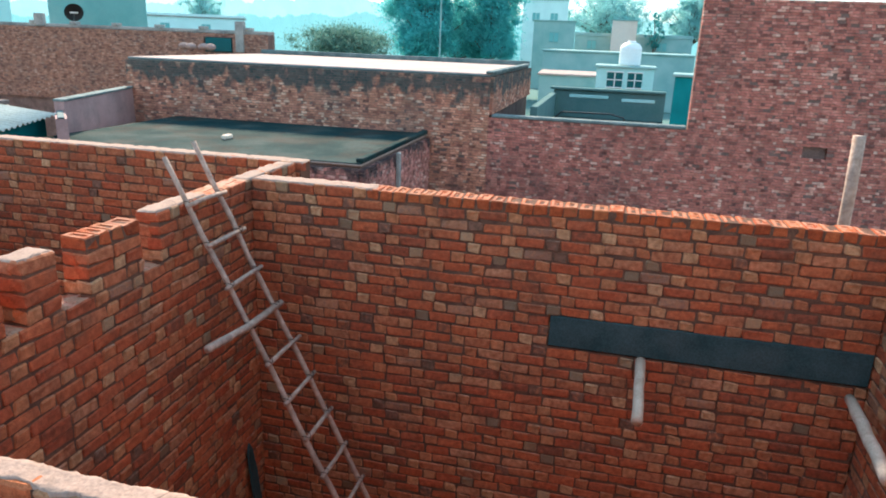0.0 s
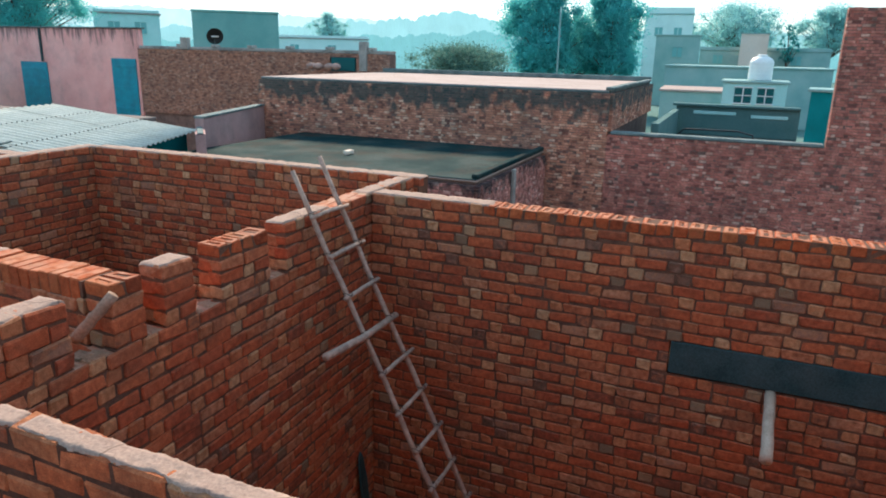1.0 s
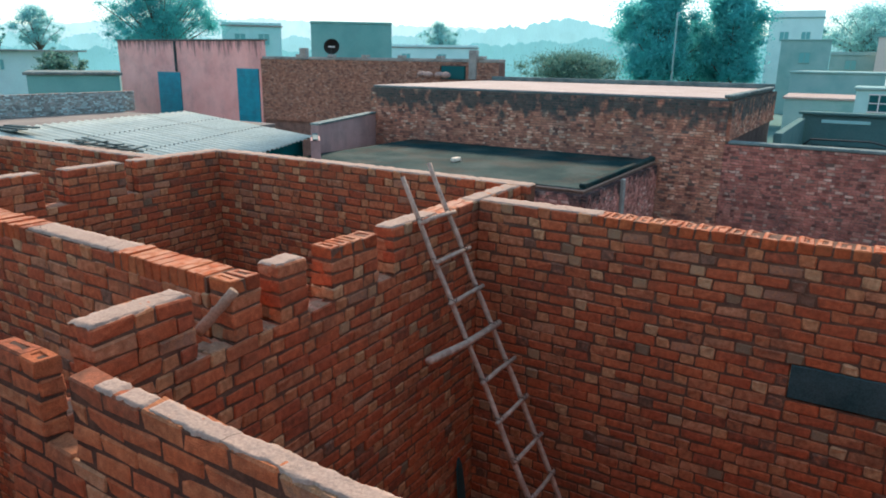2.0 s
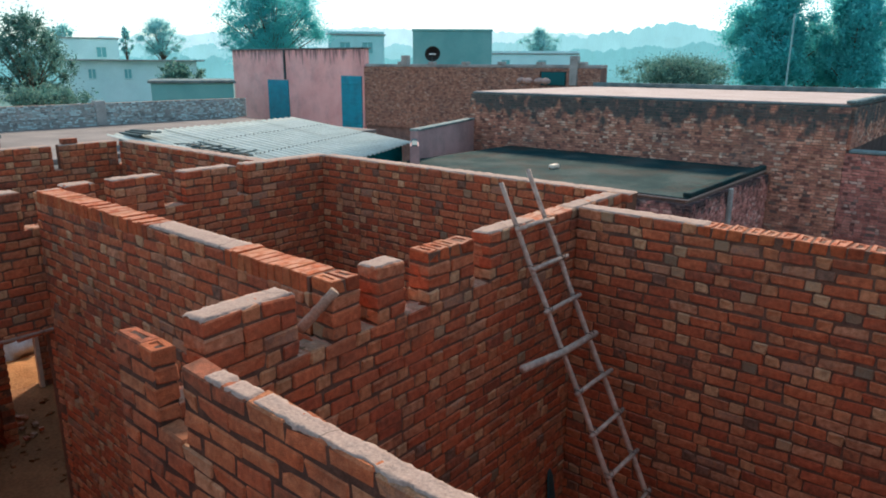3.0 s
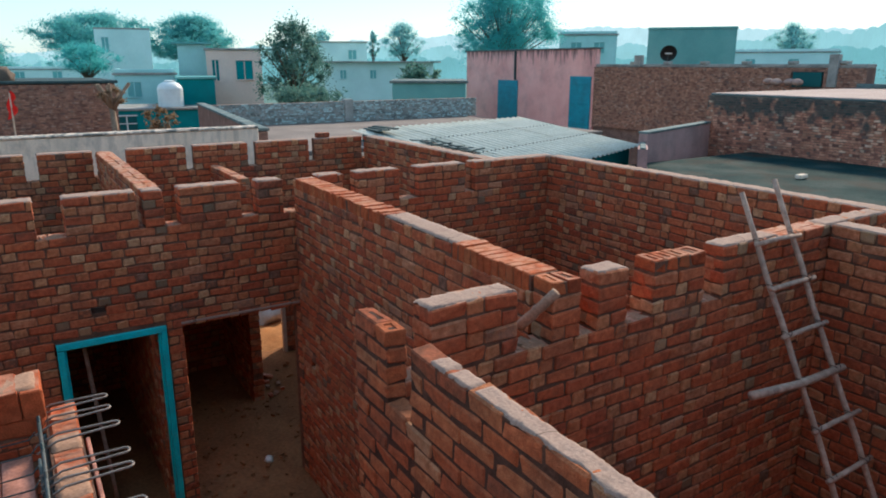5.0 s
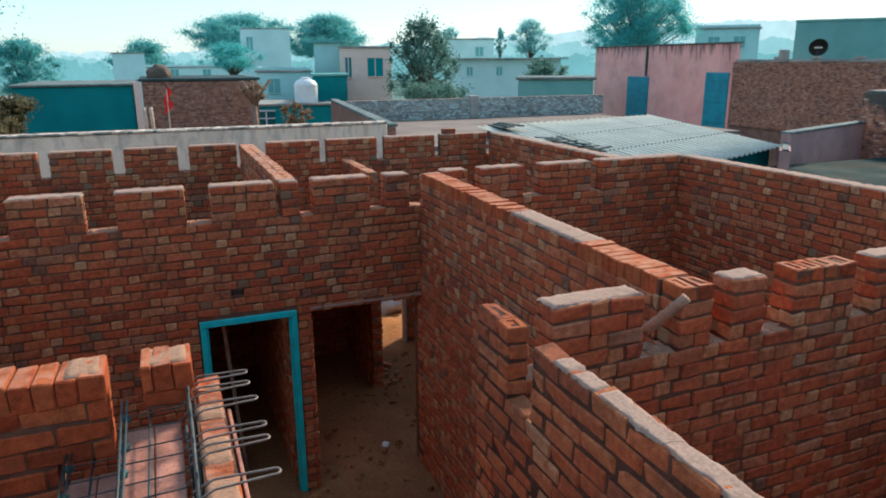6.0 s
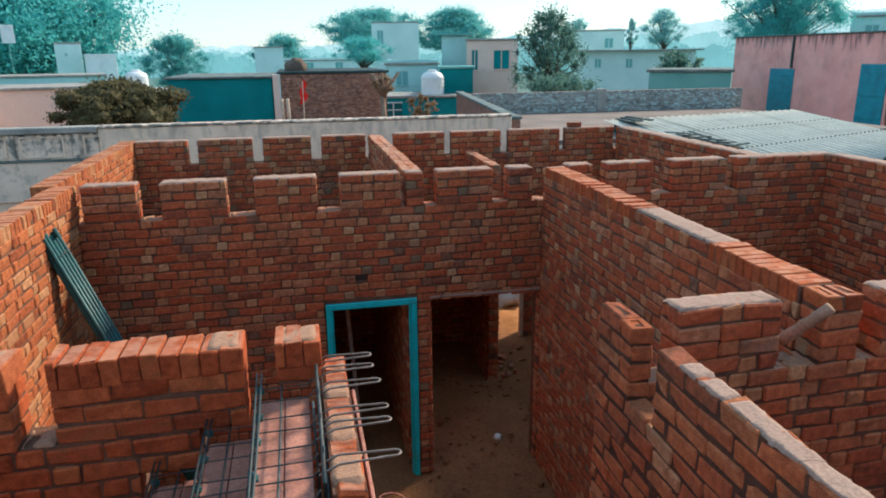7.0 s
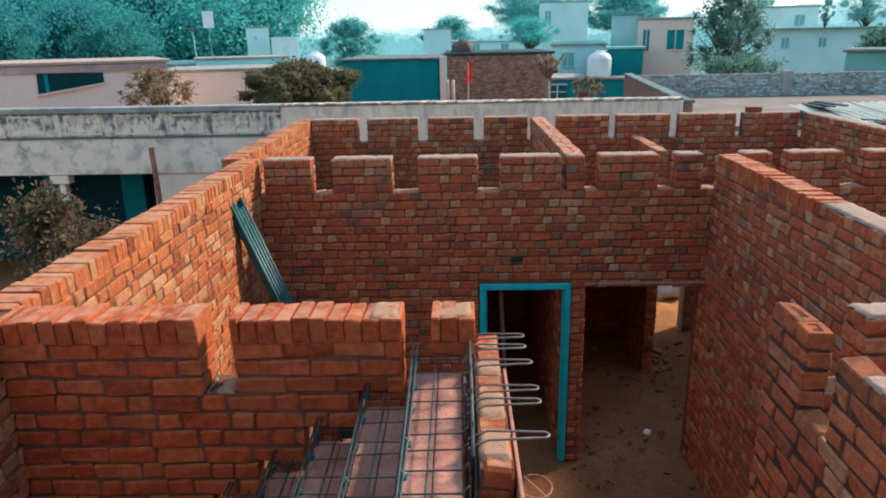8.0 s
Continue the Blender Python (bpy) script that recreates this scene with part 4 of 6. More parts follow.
# ---- the stair under construction ----
def stair():
    root = tagged(empty("stair_formwork", (-2.5, -4.2, 0)), "stepped stair formwork of dusty boards with a tied steel mesh", "stair formwork")
    o = Vector((-2.5, -4.2, 0))
    rr = random.Random(3)
    Y0, Y1 = -4.19, -5.6
    for i in range(10):
        x1 = -2.565 - 0.222 * i
        x0 = x1 - 0.20
        z = 3.285 - 0.168 * i
        mid = (x0 + x1) / 2
        for a, b in ((x0, mid - 0.002), (mid + 0.002, x1)):
            bm = bmesh.new()
            box(bm, (a - o.x, Y1 - o.y, z - 0.02 + rr.uniform(-0.003, 0.003)), (b - o.x, Y0 - o.y - rr.uniform(0.0, 0.02), z), 0.003)
            part("board", bm, PLANK, root)
        bm = bmesh.new()
        box(bm, (x0 - 0.024 - o.x, Y1 - o.y, z - 0.19), (x0 - 0.004 - o.x, Y0 - o.y, z - 0.022), 0.003)
        part("riser_board", bm, PLANK, root)
        # mesh over each tread, with a bar cage at the riser
        for x in (mid - 0.012, x0 - 0.005, x0 + 0.012):
            zz = z + 0.05 + (0.02 if x < mid - 0.02 else 0)
            bm = tube(bmesh.new(), [(x - o.x + rr.uniform(-0.005, 0.005), Y0 - o.y + 0.05, zz + (0.03 if x < mid - 0.02 else 0)), (x - o.x, -0.5, zz), (x - o.x + rr.uniform(-0.008, 0.008), Y1 - o.y, zz)], 0.0045, 6)
            part("bar", bm, STEEL, root, smooth=True)
        for k in range(7 if i < 5 else 0):
            y = Y0 - 0.05 - k * 0.2 + rr.uniform(-0.03, 0.03)
            bm = bmesh.new()
            bmesh.ops.create_icosphere(bm, subdivisions=1, radius=0.021)
            for v in bm.verts:
                v.co *= 1 + 0.4 * noise.noise(v.co * 60 + Vector((k, i, 0)))
            bmesh.ops.translate(bm, vec=(x0 + 0.004 - o.x, y - o.y, z + 0.055), verts=bm.verts)
            part("wire_tie", bm, TEAL_STEEL, root)
        n = 12
        for k in range(n):
            y = Y0 - 0.04 - k * 0.115 + rr.uniform(-0.02, 0.02)
            zz = z + 0.062
            bm = tube(bmesh.new(), [(x0 - 0.03 - o.x, y - o.y, zz - 0.16), (x0 - 0.012 - o.x, y - o.y, zz), (x1 + 0.0 - o.x, y - o.y + rr.uniform(-0.01, 0.01), zz + 0.004), (x1 + 0.02 - o.x, y - o.y, zz + 0.15 if i else zz + 0.03)], 0.0034, 6)
            part("stirrup", bm, STEEL, root, smooth=True)


stair()


def stair_kerb():
    """The brick edge beside the top of the stair, with a shuttering board and hooked bars."""
    wall = brick_wall("wall_kerb", "half-brick kerb at the stair head with dried mortar on top", "y", -2.515, 1, 0.125, -5.02, -3.98, 3.36, (), (), "front", bond="stretcher", tops=[(-4.97, -4.78, "cap"), (-4.7, -4.52, "cap"), (-4.36, -4.24, "cap"), (-4.12, -4.05, "cap")],
        low=3.1, seed=33, near=lambda u, z: True, pale=False, mat=LIT_ORANGE_BRICK, cap=TAN_MORTAR)
    bm = bmesh.new()
    box(bm, (-2.388, -5.6, 2.9), (-2.374, -4.25, 3.325), 0.003)
    tagged(part("shuttering_board", bm, PLANK), "dusty pink-brown upright shuttering board beside the brick kerb", "board")
    root = tagged(empty("rebar_hooks", (-2.53, -4.5, 3.3)), "row of bent steel bars with hooked ends over the stair head", "rebar")
    rr = random.Random(9)
    for y, z, ln in ((-4.08, 3.41, 0.225), (-4.17, 3.40, 0.225), (-4.34, 3.41, 0.235), (-4.54, 3.40, 0.24), (-4.66, 3.41, 0.235), (-4.90, 3.42, 0.235)):
        pts = [(-2.545, y + 0.0, z - 0.03), (-2.53 + 0.05, y + 0.002, z)]
        x1 = -2.53 + ln
        pts += [(x1 - 0.02, y - 0.014, z + 0.004)]
        for t in range(7):
            a = math.pi / 2 - math.pi * t / 6
            pts.append((x1 + 0.018 * math.cos(a), y - 0.032 + 0.018 * math.sin(a), z + 0.004))
        pts += [(x1 - 0.02, y - 0.05, z + 0.004), (-2.48, y - 0.055, z), (-2.545, y - 0.058, z - 0.03)]
        bm = tube(bmesh.new(), [(p[0] + 2.53, p[1] + 4.5, p[2] - 3.3) for p in pts], 0.0043, 6)
        part("hooked_bar", bm, HOOK_STEEL, root, smooth=True)
    for dx, z in ((0.0, 3.40), (0.012, 3.25), (-0.02, 3.12)):
        bm = tube(bmesh.new(), [(dx, 0.56, z - 3.3), (dx + 0.004, 0, z - 3.3 + 0.004), (dx, -0.52, z - 3.3)], 0.007, 6)
        part("long_bar", bm, STEEL, root, smooth=True)
    for y in (-4.02, -4.2, -4.42, -4.62, -4.85):
        bm = tube(bmesh.new(), [(0.0, y + 4.5, -0.25), (0.003, y + 4.5, 0.13)], 0.006, 6)
        part("upright_bar", bm, STEEL, root, smooth=True)


stair_kerb()


def steel_bundle():
    """Tubes tied together that lean against the west wall."""
    root = tagged(empty("steel_bundle", (-3.40, -0.42, 0)), "tied bundle of teal steel tubes leaning in the wall corner", "steel tubes")
    rr = random.Random(2)
    foot, head = Vector((-0.13, 0, 0.02)), Vector((-1.20, -0.38, 3.26))
    way = (head - foot).normalized()
    side = Vector((0.28, 0.96, 0.2))
    side = (side - way * side.dot(way)).normalized()
    deep = way.cross(side)
    for i in range(10):
        off = side * ((i % 5) - 2) * 0.041 + deep * (i // 5) * 0.04
        a, b = foot + off + Vector((0, 0, 0.03)), head + off + way * rr.uniform(-0.05, 0.05)
        part("steel_tube", tube(bmesh.new(), [a, (a + b) / 2 - Vector((0, 0, 0.02)), b], 0.0195, 10), TEAL_STEEL, root, smooth=True)
    for t in (0.35, 0.72, 0.95):
        c = foot.lerp(head, t) + deep * 0.02
        loop = [c + side * 0.112 * math.cos(q) + deep * 0.05 * math.sin(q) for q in [2 * math.pi * k / 16 for k in range(17)]]
        part("binding_wire", tube(bmesh.new(), loop, 0.006, 5, False), STEEL, root)


steel_bundle()


def loose_brick():
    bm = bmesh.new()
    box(bm, (-0.11, -0.05, 0), (0.11, 0.05, 0.075), 0.006)
    ob = part("loose_brick", bm, BRICK)
    ob.matrix_world = pose(1.9, 3.74, TOP + 0.006, 0, 0, 4)
    tagged(ob, "single loose clay brick lying on the wall top", "brick")


loose_brick()


def leaning_plank():
    bm = bmesh.new()
    prof = [(-0.07, 0), (0.07, 0), (0.08, 0.9), (0.05, 1.12), (0, 1.2), (-0.05, 1.12), (-0.08, 0.9)]
    front = [bm.verts.new((x, 0, z)) for x, z in prof]
    back = [bm.verts.new((x, 0.02, z)) for x, z in prof]
    bm.faces.new(front)
    bm.faces.new(back[::-1])
    for i in range(len(prof)):
        j = (i + 1) % len(prof)
        bm.faces.new((front[j], front[i], back[i], back[j]))
    ob = part("plank", bm, CONCRETE)
    ob.matrix_world = pose(2.42, -4.36, 0.0, -6, 0, 12)
    tagged(ob, "grey round-topped board leaning in the wall corner", "board")


leaning_plank()


# ---- the neighbours ----
# Far houses and trees are placed and sized to fit the camera's view.
EYE_X, EYE_Y, EYE_Z = -2.5, -7.0, 4.68


def far(az, d):
    """A plan place at a bearing (degrees from +y towards +x) and distance from the camera's standpoint."""
    return EYE_X + d * math.sin(radians(az)), EYE_Y + d * math.cos(radians(az))


def high(el, d):
    return EYE_Z + d * math.tan(radians(el))


def block(root, name, lo, hi, mat, bevel=0.015, label="", m=None):
    o = Vector(root.location) if m is None else Vector((0, 0, 0))
    bm = bmesh.new()
    box(bm, Vector(lo) - o, Vector(hi) - o, bevel)
    return part(name, bm, mat, root, label)


def slab_house(name, label, lo, hi, wall, roof, parapet=0.0, lip=0.0, slab=0.12, slab_mat=None, bare=()):
    """A flat-roofed block with walls, a roof slab and a parapet."""
    root = tagged(empty(name, ((lo[0] + hi[0]) / 2, (lo[1] + hi[1]) / 2, lo[2])), label, "house")
    block(root, "wall", lo, (hi[0], hi[1], hi[2] - slab), wall, 0.02)
    block(root, "roof", (lo[0] - lip, lo[1] - lip, hi[2] - slab + 0.003), (hi[0] + lip, hi[1] + lip, hi[2]), slab_mat or roof, 0.02)
    if slab_mat:
        block(root, "roof_screed", (lo[0] - lip + 0.015, lo[1] - lip + 0.015, hi[2] - 0.01), (hi[0] + lip - 0.015, hi[1] + lip - 0.015, hi[2] + 0.015), roof, 0.008)
    if parapet:
        for a, b in (((lo[0], lo[1]), (hi[0], lo[1] + 0.2)), ((lo[0], hi[1] - 0.2), (hi[0], hi[1])), ((lo[0], lo[1] + 0.203), (lo[0] + 0.2, hi[1] - 0.203)), ((hi[0] - 0.2, lo[1] + 0.203), (hi[0], hi[1] - 0.203))):
            block(root, "parapet", (*a, hi[2] + 0.018), (*b, hi[2] + parapet), wall)
    return root


def face_wall(root, *a, **k):
    """Brick facing that belongs to a house."""
    w = brick_wall("brick_face", "", *a, **k)
    for key in ("category", "kind", "label"):
        if key in w:
            del w[key]
    w.parent = root
    w.matrix_parent_inverse = root.matrix_basis.inverted()
    return w


# the long house straight across
w_house = slab_house("neighbour_house", "long old brick house with a dusty flat roof", (13.03, -4.37, 0), (20.0, 4.8, 3.97), OLD_MORTAR, ROOF_TOP, slab=0.05, slab_mat=MOULD_CONC)
face_wall(w_house, "y", 12.94, 1, 0.09, -4.4, 4.8, 3.92, low=1.3, seed=41, mat=MOULDY_BRICK, mortar=OLD_MORTAR, near=lambda u, z: z > 3.3, rough=1.6, bs=0.66, loose=0.02)
face_wall(w_house, "x", -4.46, 1, 0.09, 13.03, 20.0, 3.92, low=3.1, seed=42, mat=MOULDY_BRICK, mortar=OLD_MORTAR, near=lambda u, z: u < 17, rough=1.6, bs=0.66)
block(w_house, "coping", (19.75, -4.4, 3.988), (19.98, 4.7, 4.12), MOULD_CONC)
block(w_house, "kerb", (13.0, -4.44, 3.988), (19.7, -4.28, 4.05), MOULD_CONC)
terrace = slab_house("neighbour_terrace", "dusky old brick building with a sunk terrace on top", (13.03, -8.6, 0), (20.3, -4.5, 2.45), OLD_MORTAR, CONCRETE)
face_wall(terrace, "y", 12.94, 1, 0.09, -8.64, -4.4, 3.05, low=0.9, seed=43, mat=PURPLE_BRICK, mortar=OLD_MORTAR, near=lambda u, z: z > 2.4, rough=1.6, bs=0.66, loose=0.02)
block(terrace, "front_parapet", (13.03, -8.6, 2.453), (13.2, -4.5, 3.05), OLD_MORTAR)
block(terrace, "coping", (12.92, -8.6, 3.053), (13.22, -4.47, 3.12), MOULD_CONC)
block(terrace, "rear_parapet", (20.1, -8.6, 2.453), (20.3, -5.2, 3.3), GREY_TEAL)
block(terrace, "rear_coping", (20.0, -8.6, 3.303), (20.4, -5.1, 3.38), GREY_TEAL)
block(terrace, "side_parapet", (14.6, -5.3, 2.453), (20.0, -5.12, 3.2), GREY_TEAL)
for y0, y1, z0 in ((-6.9, -5.7, 3.08), (-8.3, -7.3, 3.02)):
    block(terrace, "slot", (20.07, y0, z0), (20.098, y1, z0 + 0.1), TEAL_WALL)
part("pipe", tube(bmesh.new(), [Vector(p) - terrace.location for p in ((18.6, -5.35, 2.5), (18.6, -5.6, 2.75), (18.4, -7.0, 2.78), (18.3, -7.4, 2.7), (18.3, -7.45, 2.46))], 0.025, 8), BLACK, terrace)
tower = tagged(empty("brick_tower", (13.1, -13, 0)), "tall dusky old brick wall rising above the roofs", "brick wall")
block(tower, "core", (13.03, -17.0, 0), (13.3, -8.63, 5.66), OLD_MORTAR)
face_wall(tower, "y", 12.94, 1, 0.09, -17.0, -8.62, 5.66, low=0.9, seed=44, mat=PURPLE_BRICK, mortar=OLD_MORTAR, near=lambda u, z: u > -10.6 and z > 4.0, rough=1.6, bs=0.66, loose=0.03, holes=[(-11.35, -10.9, 2.62, 2.86)])

roof2 = slab_house("low_house", "low old brick house with a mossy dark flat roof", (8.56, -2.99, 0), (12.9, 3.4, 2.6), OLD_MORTAR, DARK_ROOF, slab=0.05, lip=0.04, slab_mat=CAP)
face_wall(roof2, "x", -3.08, 1, 0.09, 8.5, 12.9, 2.51, low=0.9, seed=46, mat=MOULDY_PURPLE, mortar=OLD_MORTAR, near=lambda u, z: True, rough=1.6, bs=0.66)
face_wall(roof2, "y", 8.47, 1, 0.09, -3.0, 0.5, 2.51, low=0.9, seed=47, mat=MOULDY_PURPLE, mortar=OLD_MORTAR, near=lambda u, z: z > 1.6, rough=1.6, bs=0.66)
block(roof2, "roof_kerb", (8.6, -3.03, 2.618), (12.88, -2.9, 2.69), DARK_ROOF)
block(roof2, "drain_pipe", (10.3, -3.16, 0.4), (10.42, -3.085, 2.55), GREY_CONC)
block(roof2, "brick_bit", (9.9, 0.3, 2.616), (10.15, 0.42, 2.7), WHITE_WASH)


def pink_parapet():
    root = tagged(empty("pink_parapet", (11, 4.2, 0)), "low pink plastered parapet wall with a dark stained top", "wall")
    a, b = Vector((9.3, 3.6, 0)), Vector((12.92, 4.75, 0))
    ang = math.degrees(math.atan2(b.y - a.y, b.x - a.x))
    for name, z0, z1, mat, t in (("wall", 2.2, 3.22, MAUVE_PINK, 0.1), ("coping", 3.222, 3.27, MOULD_CONC, 0.12)):
        bm = bmesh.new()
        box(bm, (0, -t, z0), ((b - a).length, t, z1), 0.01, pose(a.x - 11, a.y - 4.2, 0, 0, 0, ang))
        part(name, bm, mat, root)
    bm = bmesh.new()
    box(bm, (-1.2, -0.1, 2.5), (-0.003, 0.1, 3.02), 0.01, pose(a.x - 11, a.y - 4.2, 0, 0, 0, ang + 25))
    part("low_wall", bm, MAUVE_PINK, root)
    bm = bmesh.new()
    box(bm, (-1.22, -0.06, 3.023), (-0.003, 0.06, 3.05), 0.01, pose(a.x - 11, a.y - 4.2, 0, 0, 0, ang + 25))
    part("low_coping", bm, MOULD_CONC, root)


pink_parapet()


def tin_shed():
    """A sheet roof of corrugated panels on a low shed."""
    root = tagged(empty("tin_shed", (8, 6.5, 0)), "shed under a sloping corrugated tin roof", "shed")
    o = Vector((8, 6.5, 0))
    p1, p2, p3, p4 = Vector((4.7, 2.35, 2.78)), Vector((9.0, 3.35, 3.02)), Vector((12.1, 11.4, 3.0)), Vector((5.4, 10.2, 2.98))
    n = 4
    for s in range(n):
        bm = bmesh.new()
        rows = []
        cols = 84
        for i in range(cols + 1):
            f = min((s + (i / cols) * 1.02) / n, 1)
            a, b = p1.lerp(p2, f), p4.lerp(p3, f)
            wave = 0.021 * math.sin(i / cols * 2 * math.pi * 7)
            rows.append([bm.verts.new(a.lerp(b, k / 6) - o + Vector((0, 0, wave + 0.004 * (s % 2) + 0.012 * noise.noise((f * 9, k, 0))))) for k in range(7)])
        low = [[bm.verts.new(v.co - Vector((0, 0, 0.003))) for v in r] for r in rows]
        for i in range(cols):
            for k in range(6):
                bm.faces.new((rows[i][k], rows[i][k + 1], rows[i + 1][k + 1], rows[i + 1][k]))
                bm.faces.new((low[i][k], low[i + 1][k], low[i + 1][k + 1], low[i][k + 1]))
            for k in (0, 6):
                bm.faces.new((rows[i][k], rows[i + 1][k], low[i + 1][k], low[i][k]))
        bmesh.ops.recalc_face_normals(bm, faces=bm.faces)
        part("sheet", bm, TIN, root, smooth=True)
    for f in (0.3, 0.62):
        bm = bmesh.new()
        a, b = p1.lerp(p4, f), p2.lerp(p3, f)
        for k in range(40):
            c = a.lerp(b, (k + 0.5) / 40) - o
            box(bm, c + Vector((-0.009, -0.009, 0.02)), c + Vector((0.009, 0.009, 0.042)))
        tagged(part("bolt_line", bm, BLACK, root), kind="stuff")
    for a, b in ((p1, p2), (p2, p3), (p3, p4), (p4, p1)):
        bm = bmesh.new()
        a2, b2 = a.lerp(b, 0.04), b.lerp(a, 0.04)
        c = (p1 + p2 + p3 + p4) / 4
        a2, b2 = a2.lerp(c, 0.05), b2.lerp(c, 0.05)
        vs = [bm.verts.new(v - o) for v in (Vector((a2.x, a2.y, 0)), Vector((b2.x, b2.y, 0)), b2 - Vector((0, 0, 0.06)), a2 - Vector((0, 0, 0.06)))]
        f = bm.faces.new(vs)
        bmesh.ops.solidify(bm, geom=[f], thickness=0.12)
        part("shed_wall", bm, DEEP_TEAL, root)


tin_shed()


def debris_boards():
    """Two dark planks and a broken crate lying along the edge of the tin roof."""
    root = tagged(empty("old_boards", (5.72, 9.6, 2.99)), "dark old planks lying on the tin roof's edge", "boards")
    rr = random.Random(4)
    for k in range(3):
        bm = bmesh.new()
        box(bm, (-0.75 - 0.1 * k, -0.07, 0), (0.75, 0.07, 0.03), 0.004, pose(0.12 * k, -0.1 * k, 0.02 + 0.034 * k, rr.uniform(-3, 3), 2, 84 + rr.uniform(-7, 7)))
        part("board", bm, CONCRETE, root)
    crate = tagged(empty("broken_crate", (5.55, 5.7, 2.9)), "dark broken slatted crate on the tin roof", "crate")
    for k in range(4):
        bm = bmesh.new()
        box(bm, (-1.25, -0.035, 0), (1.25, 0.035, 0.022), 0.003, pose(0.13 * k - 0.2, 0.0, 0.05 + 0.025 * (k % 2), 0, rr.uniform(-2, 2), 86 + rr.uniform(-6, 6)))
        part("slat", bm, CONCRETE if k % 2 else BARK, crate)
    for k in range(6):
        bm = bmesh.new()
        box(bm, (-0.03, -0.28, 0), (0.03, 0.28, 0.02), 0.003, pose(0.0, -1.1 + 0.43 * k, 0.10, rr.uniform(-5, 5), 0, 90 + rr.uniform(-20, 20)))
        part("slat", bm, CONCRETE, crate)


debris_boards()

# the house wall and the pink house behind
long_house = slab_house("long_wall_house", "old brick house wall with a rough coping", (20.09, 4.6, 0), (20.6, 16.24, 4.70), OLD_MORTAR, GREY_CONC)
face_wall(long_house, "y", 20.0, 1, 0.09, 4.6, 16.24, 4.58, low=2.0, seed=48, mat=OLD_BRICK, mortar=OLD_MORTAR, near=lambda u, z: z > 4.0, rough=1.6, bs=0.66, loose=0.02, holes=[(5.9, 7.0, 3.96, 4.45)])
# A flush dark panel stands in for the shade inside the niche.
block(long_house, "niche", (19.995, 5.95, 3.97), (20.1, 6.95, 4.44), DARK_GLASS)
for k in range(6):
    block(long_house, "coping_brick", (20.02, 5.2 + k * 1.75, 4.703), (20.3, 5.45 + k * 1.75, 4.80), GREY_CONC)
block(long_house, "pier", (19.93, 5.45, 3.98), (20.15, 5.75, 5.0), GREY_CONC)
block(long_house, "pier", (19.93, 13.55, 4.6), (20.15, 13.9, 5.05), GREY_CONC)


JUTE = material("brown_pink_jute", [(0.3, (0.30, 0.20, 0.17)), (0.7, (0.44, 0.31, 0.27))], rough=0.9, scale=8, fine=90, bump=0.5)


def sacks():
    rr = random.Random(8)
    first = None
    for k in range(4):
        bm = bmesh.new()
        bmesh.ops.create_icosphere(bm, subdivisions=2, radius=0.16)
        for v in bm.verts:
            v.co = Vector((v.co.x, v.co.y * 1.2, v.co.z * 0.75)) * (1 + 0.12 * noise.noise(v.co * 4 + Vector((k * 7, 0, 0))))
        ob = part("sack", bm, JUTE, smooth=True)
        ob.location = (19.4 + rr.uniform(-0.1, 0.1), 6.35 + k * 0.36, 4.13)
        tagged(ob, "full brown-pink jute sack lying on the flat roof", "sack", "sacks on the roof")


sacks()
pink = slab_house("pink_house", "faded pink plastered house with blue doors and rain streaks", (20.05, 16.3, 0), (20.4, 26.4, 5.42), PINK, MOULD_CONC, slab=0.06, lip=0.08)


def plank_door(root, x, y0, y1, z0, z1):
    d = block(root, "door", (x - 0.06, y0, z0), (x - 0.004, y1, z1), DARK_BLUE, 0.01)
    o = Vector(root.location)
    for k in range(3):
        z = z0 + (z1 - z0) * (0.12 + 0.36 * k)
        bm = bmesh.new()
        box(bm, Vector((x - 0.085, y0 + 0.05, z)) - o, Vector((x - 0.062, y1 - 0.05, z + 0.12)) - o, 0.004)
        part("rail", bm, DARK_BLUE, d)


plank_door(pink, 20.05, 21.7, 23.35, 1.7, 3.9)
plank_door(pink, 20.05, 16.42, 17.78, 1.75, 4.16)
block(pink, "drain_pipe", (19.96, 21.86, 3.93), (20.04, 21.97, 5.34), CONCRETE)


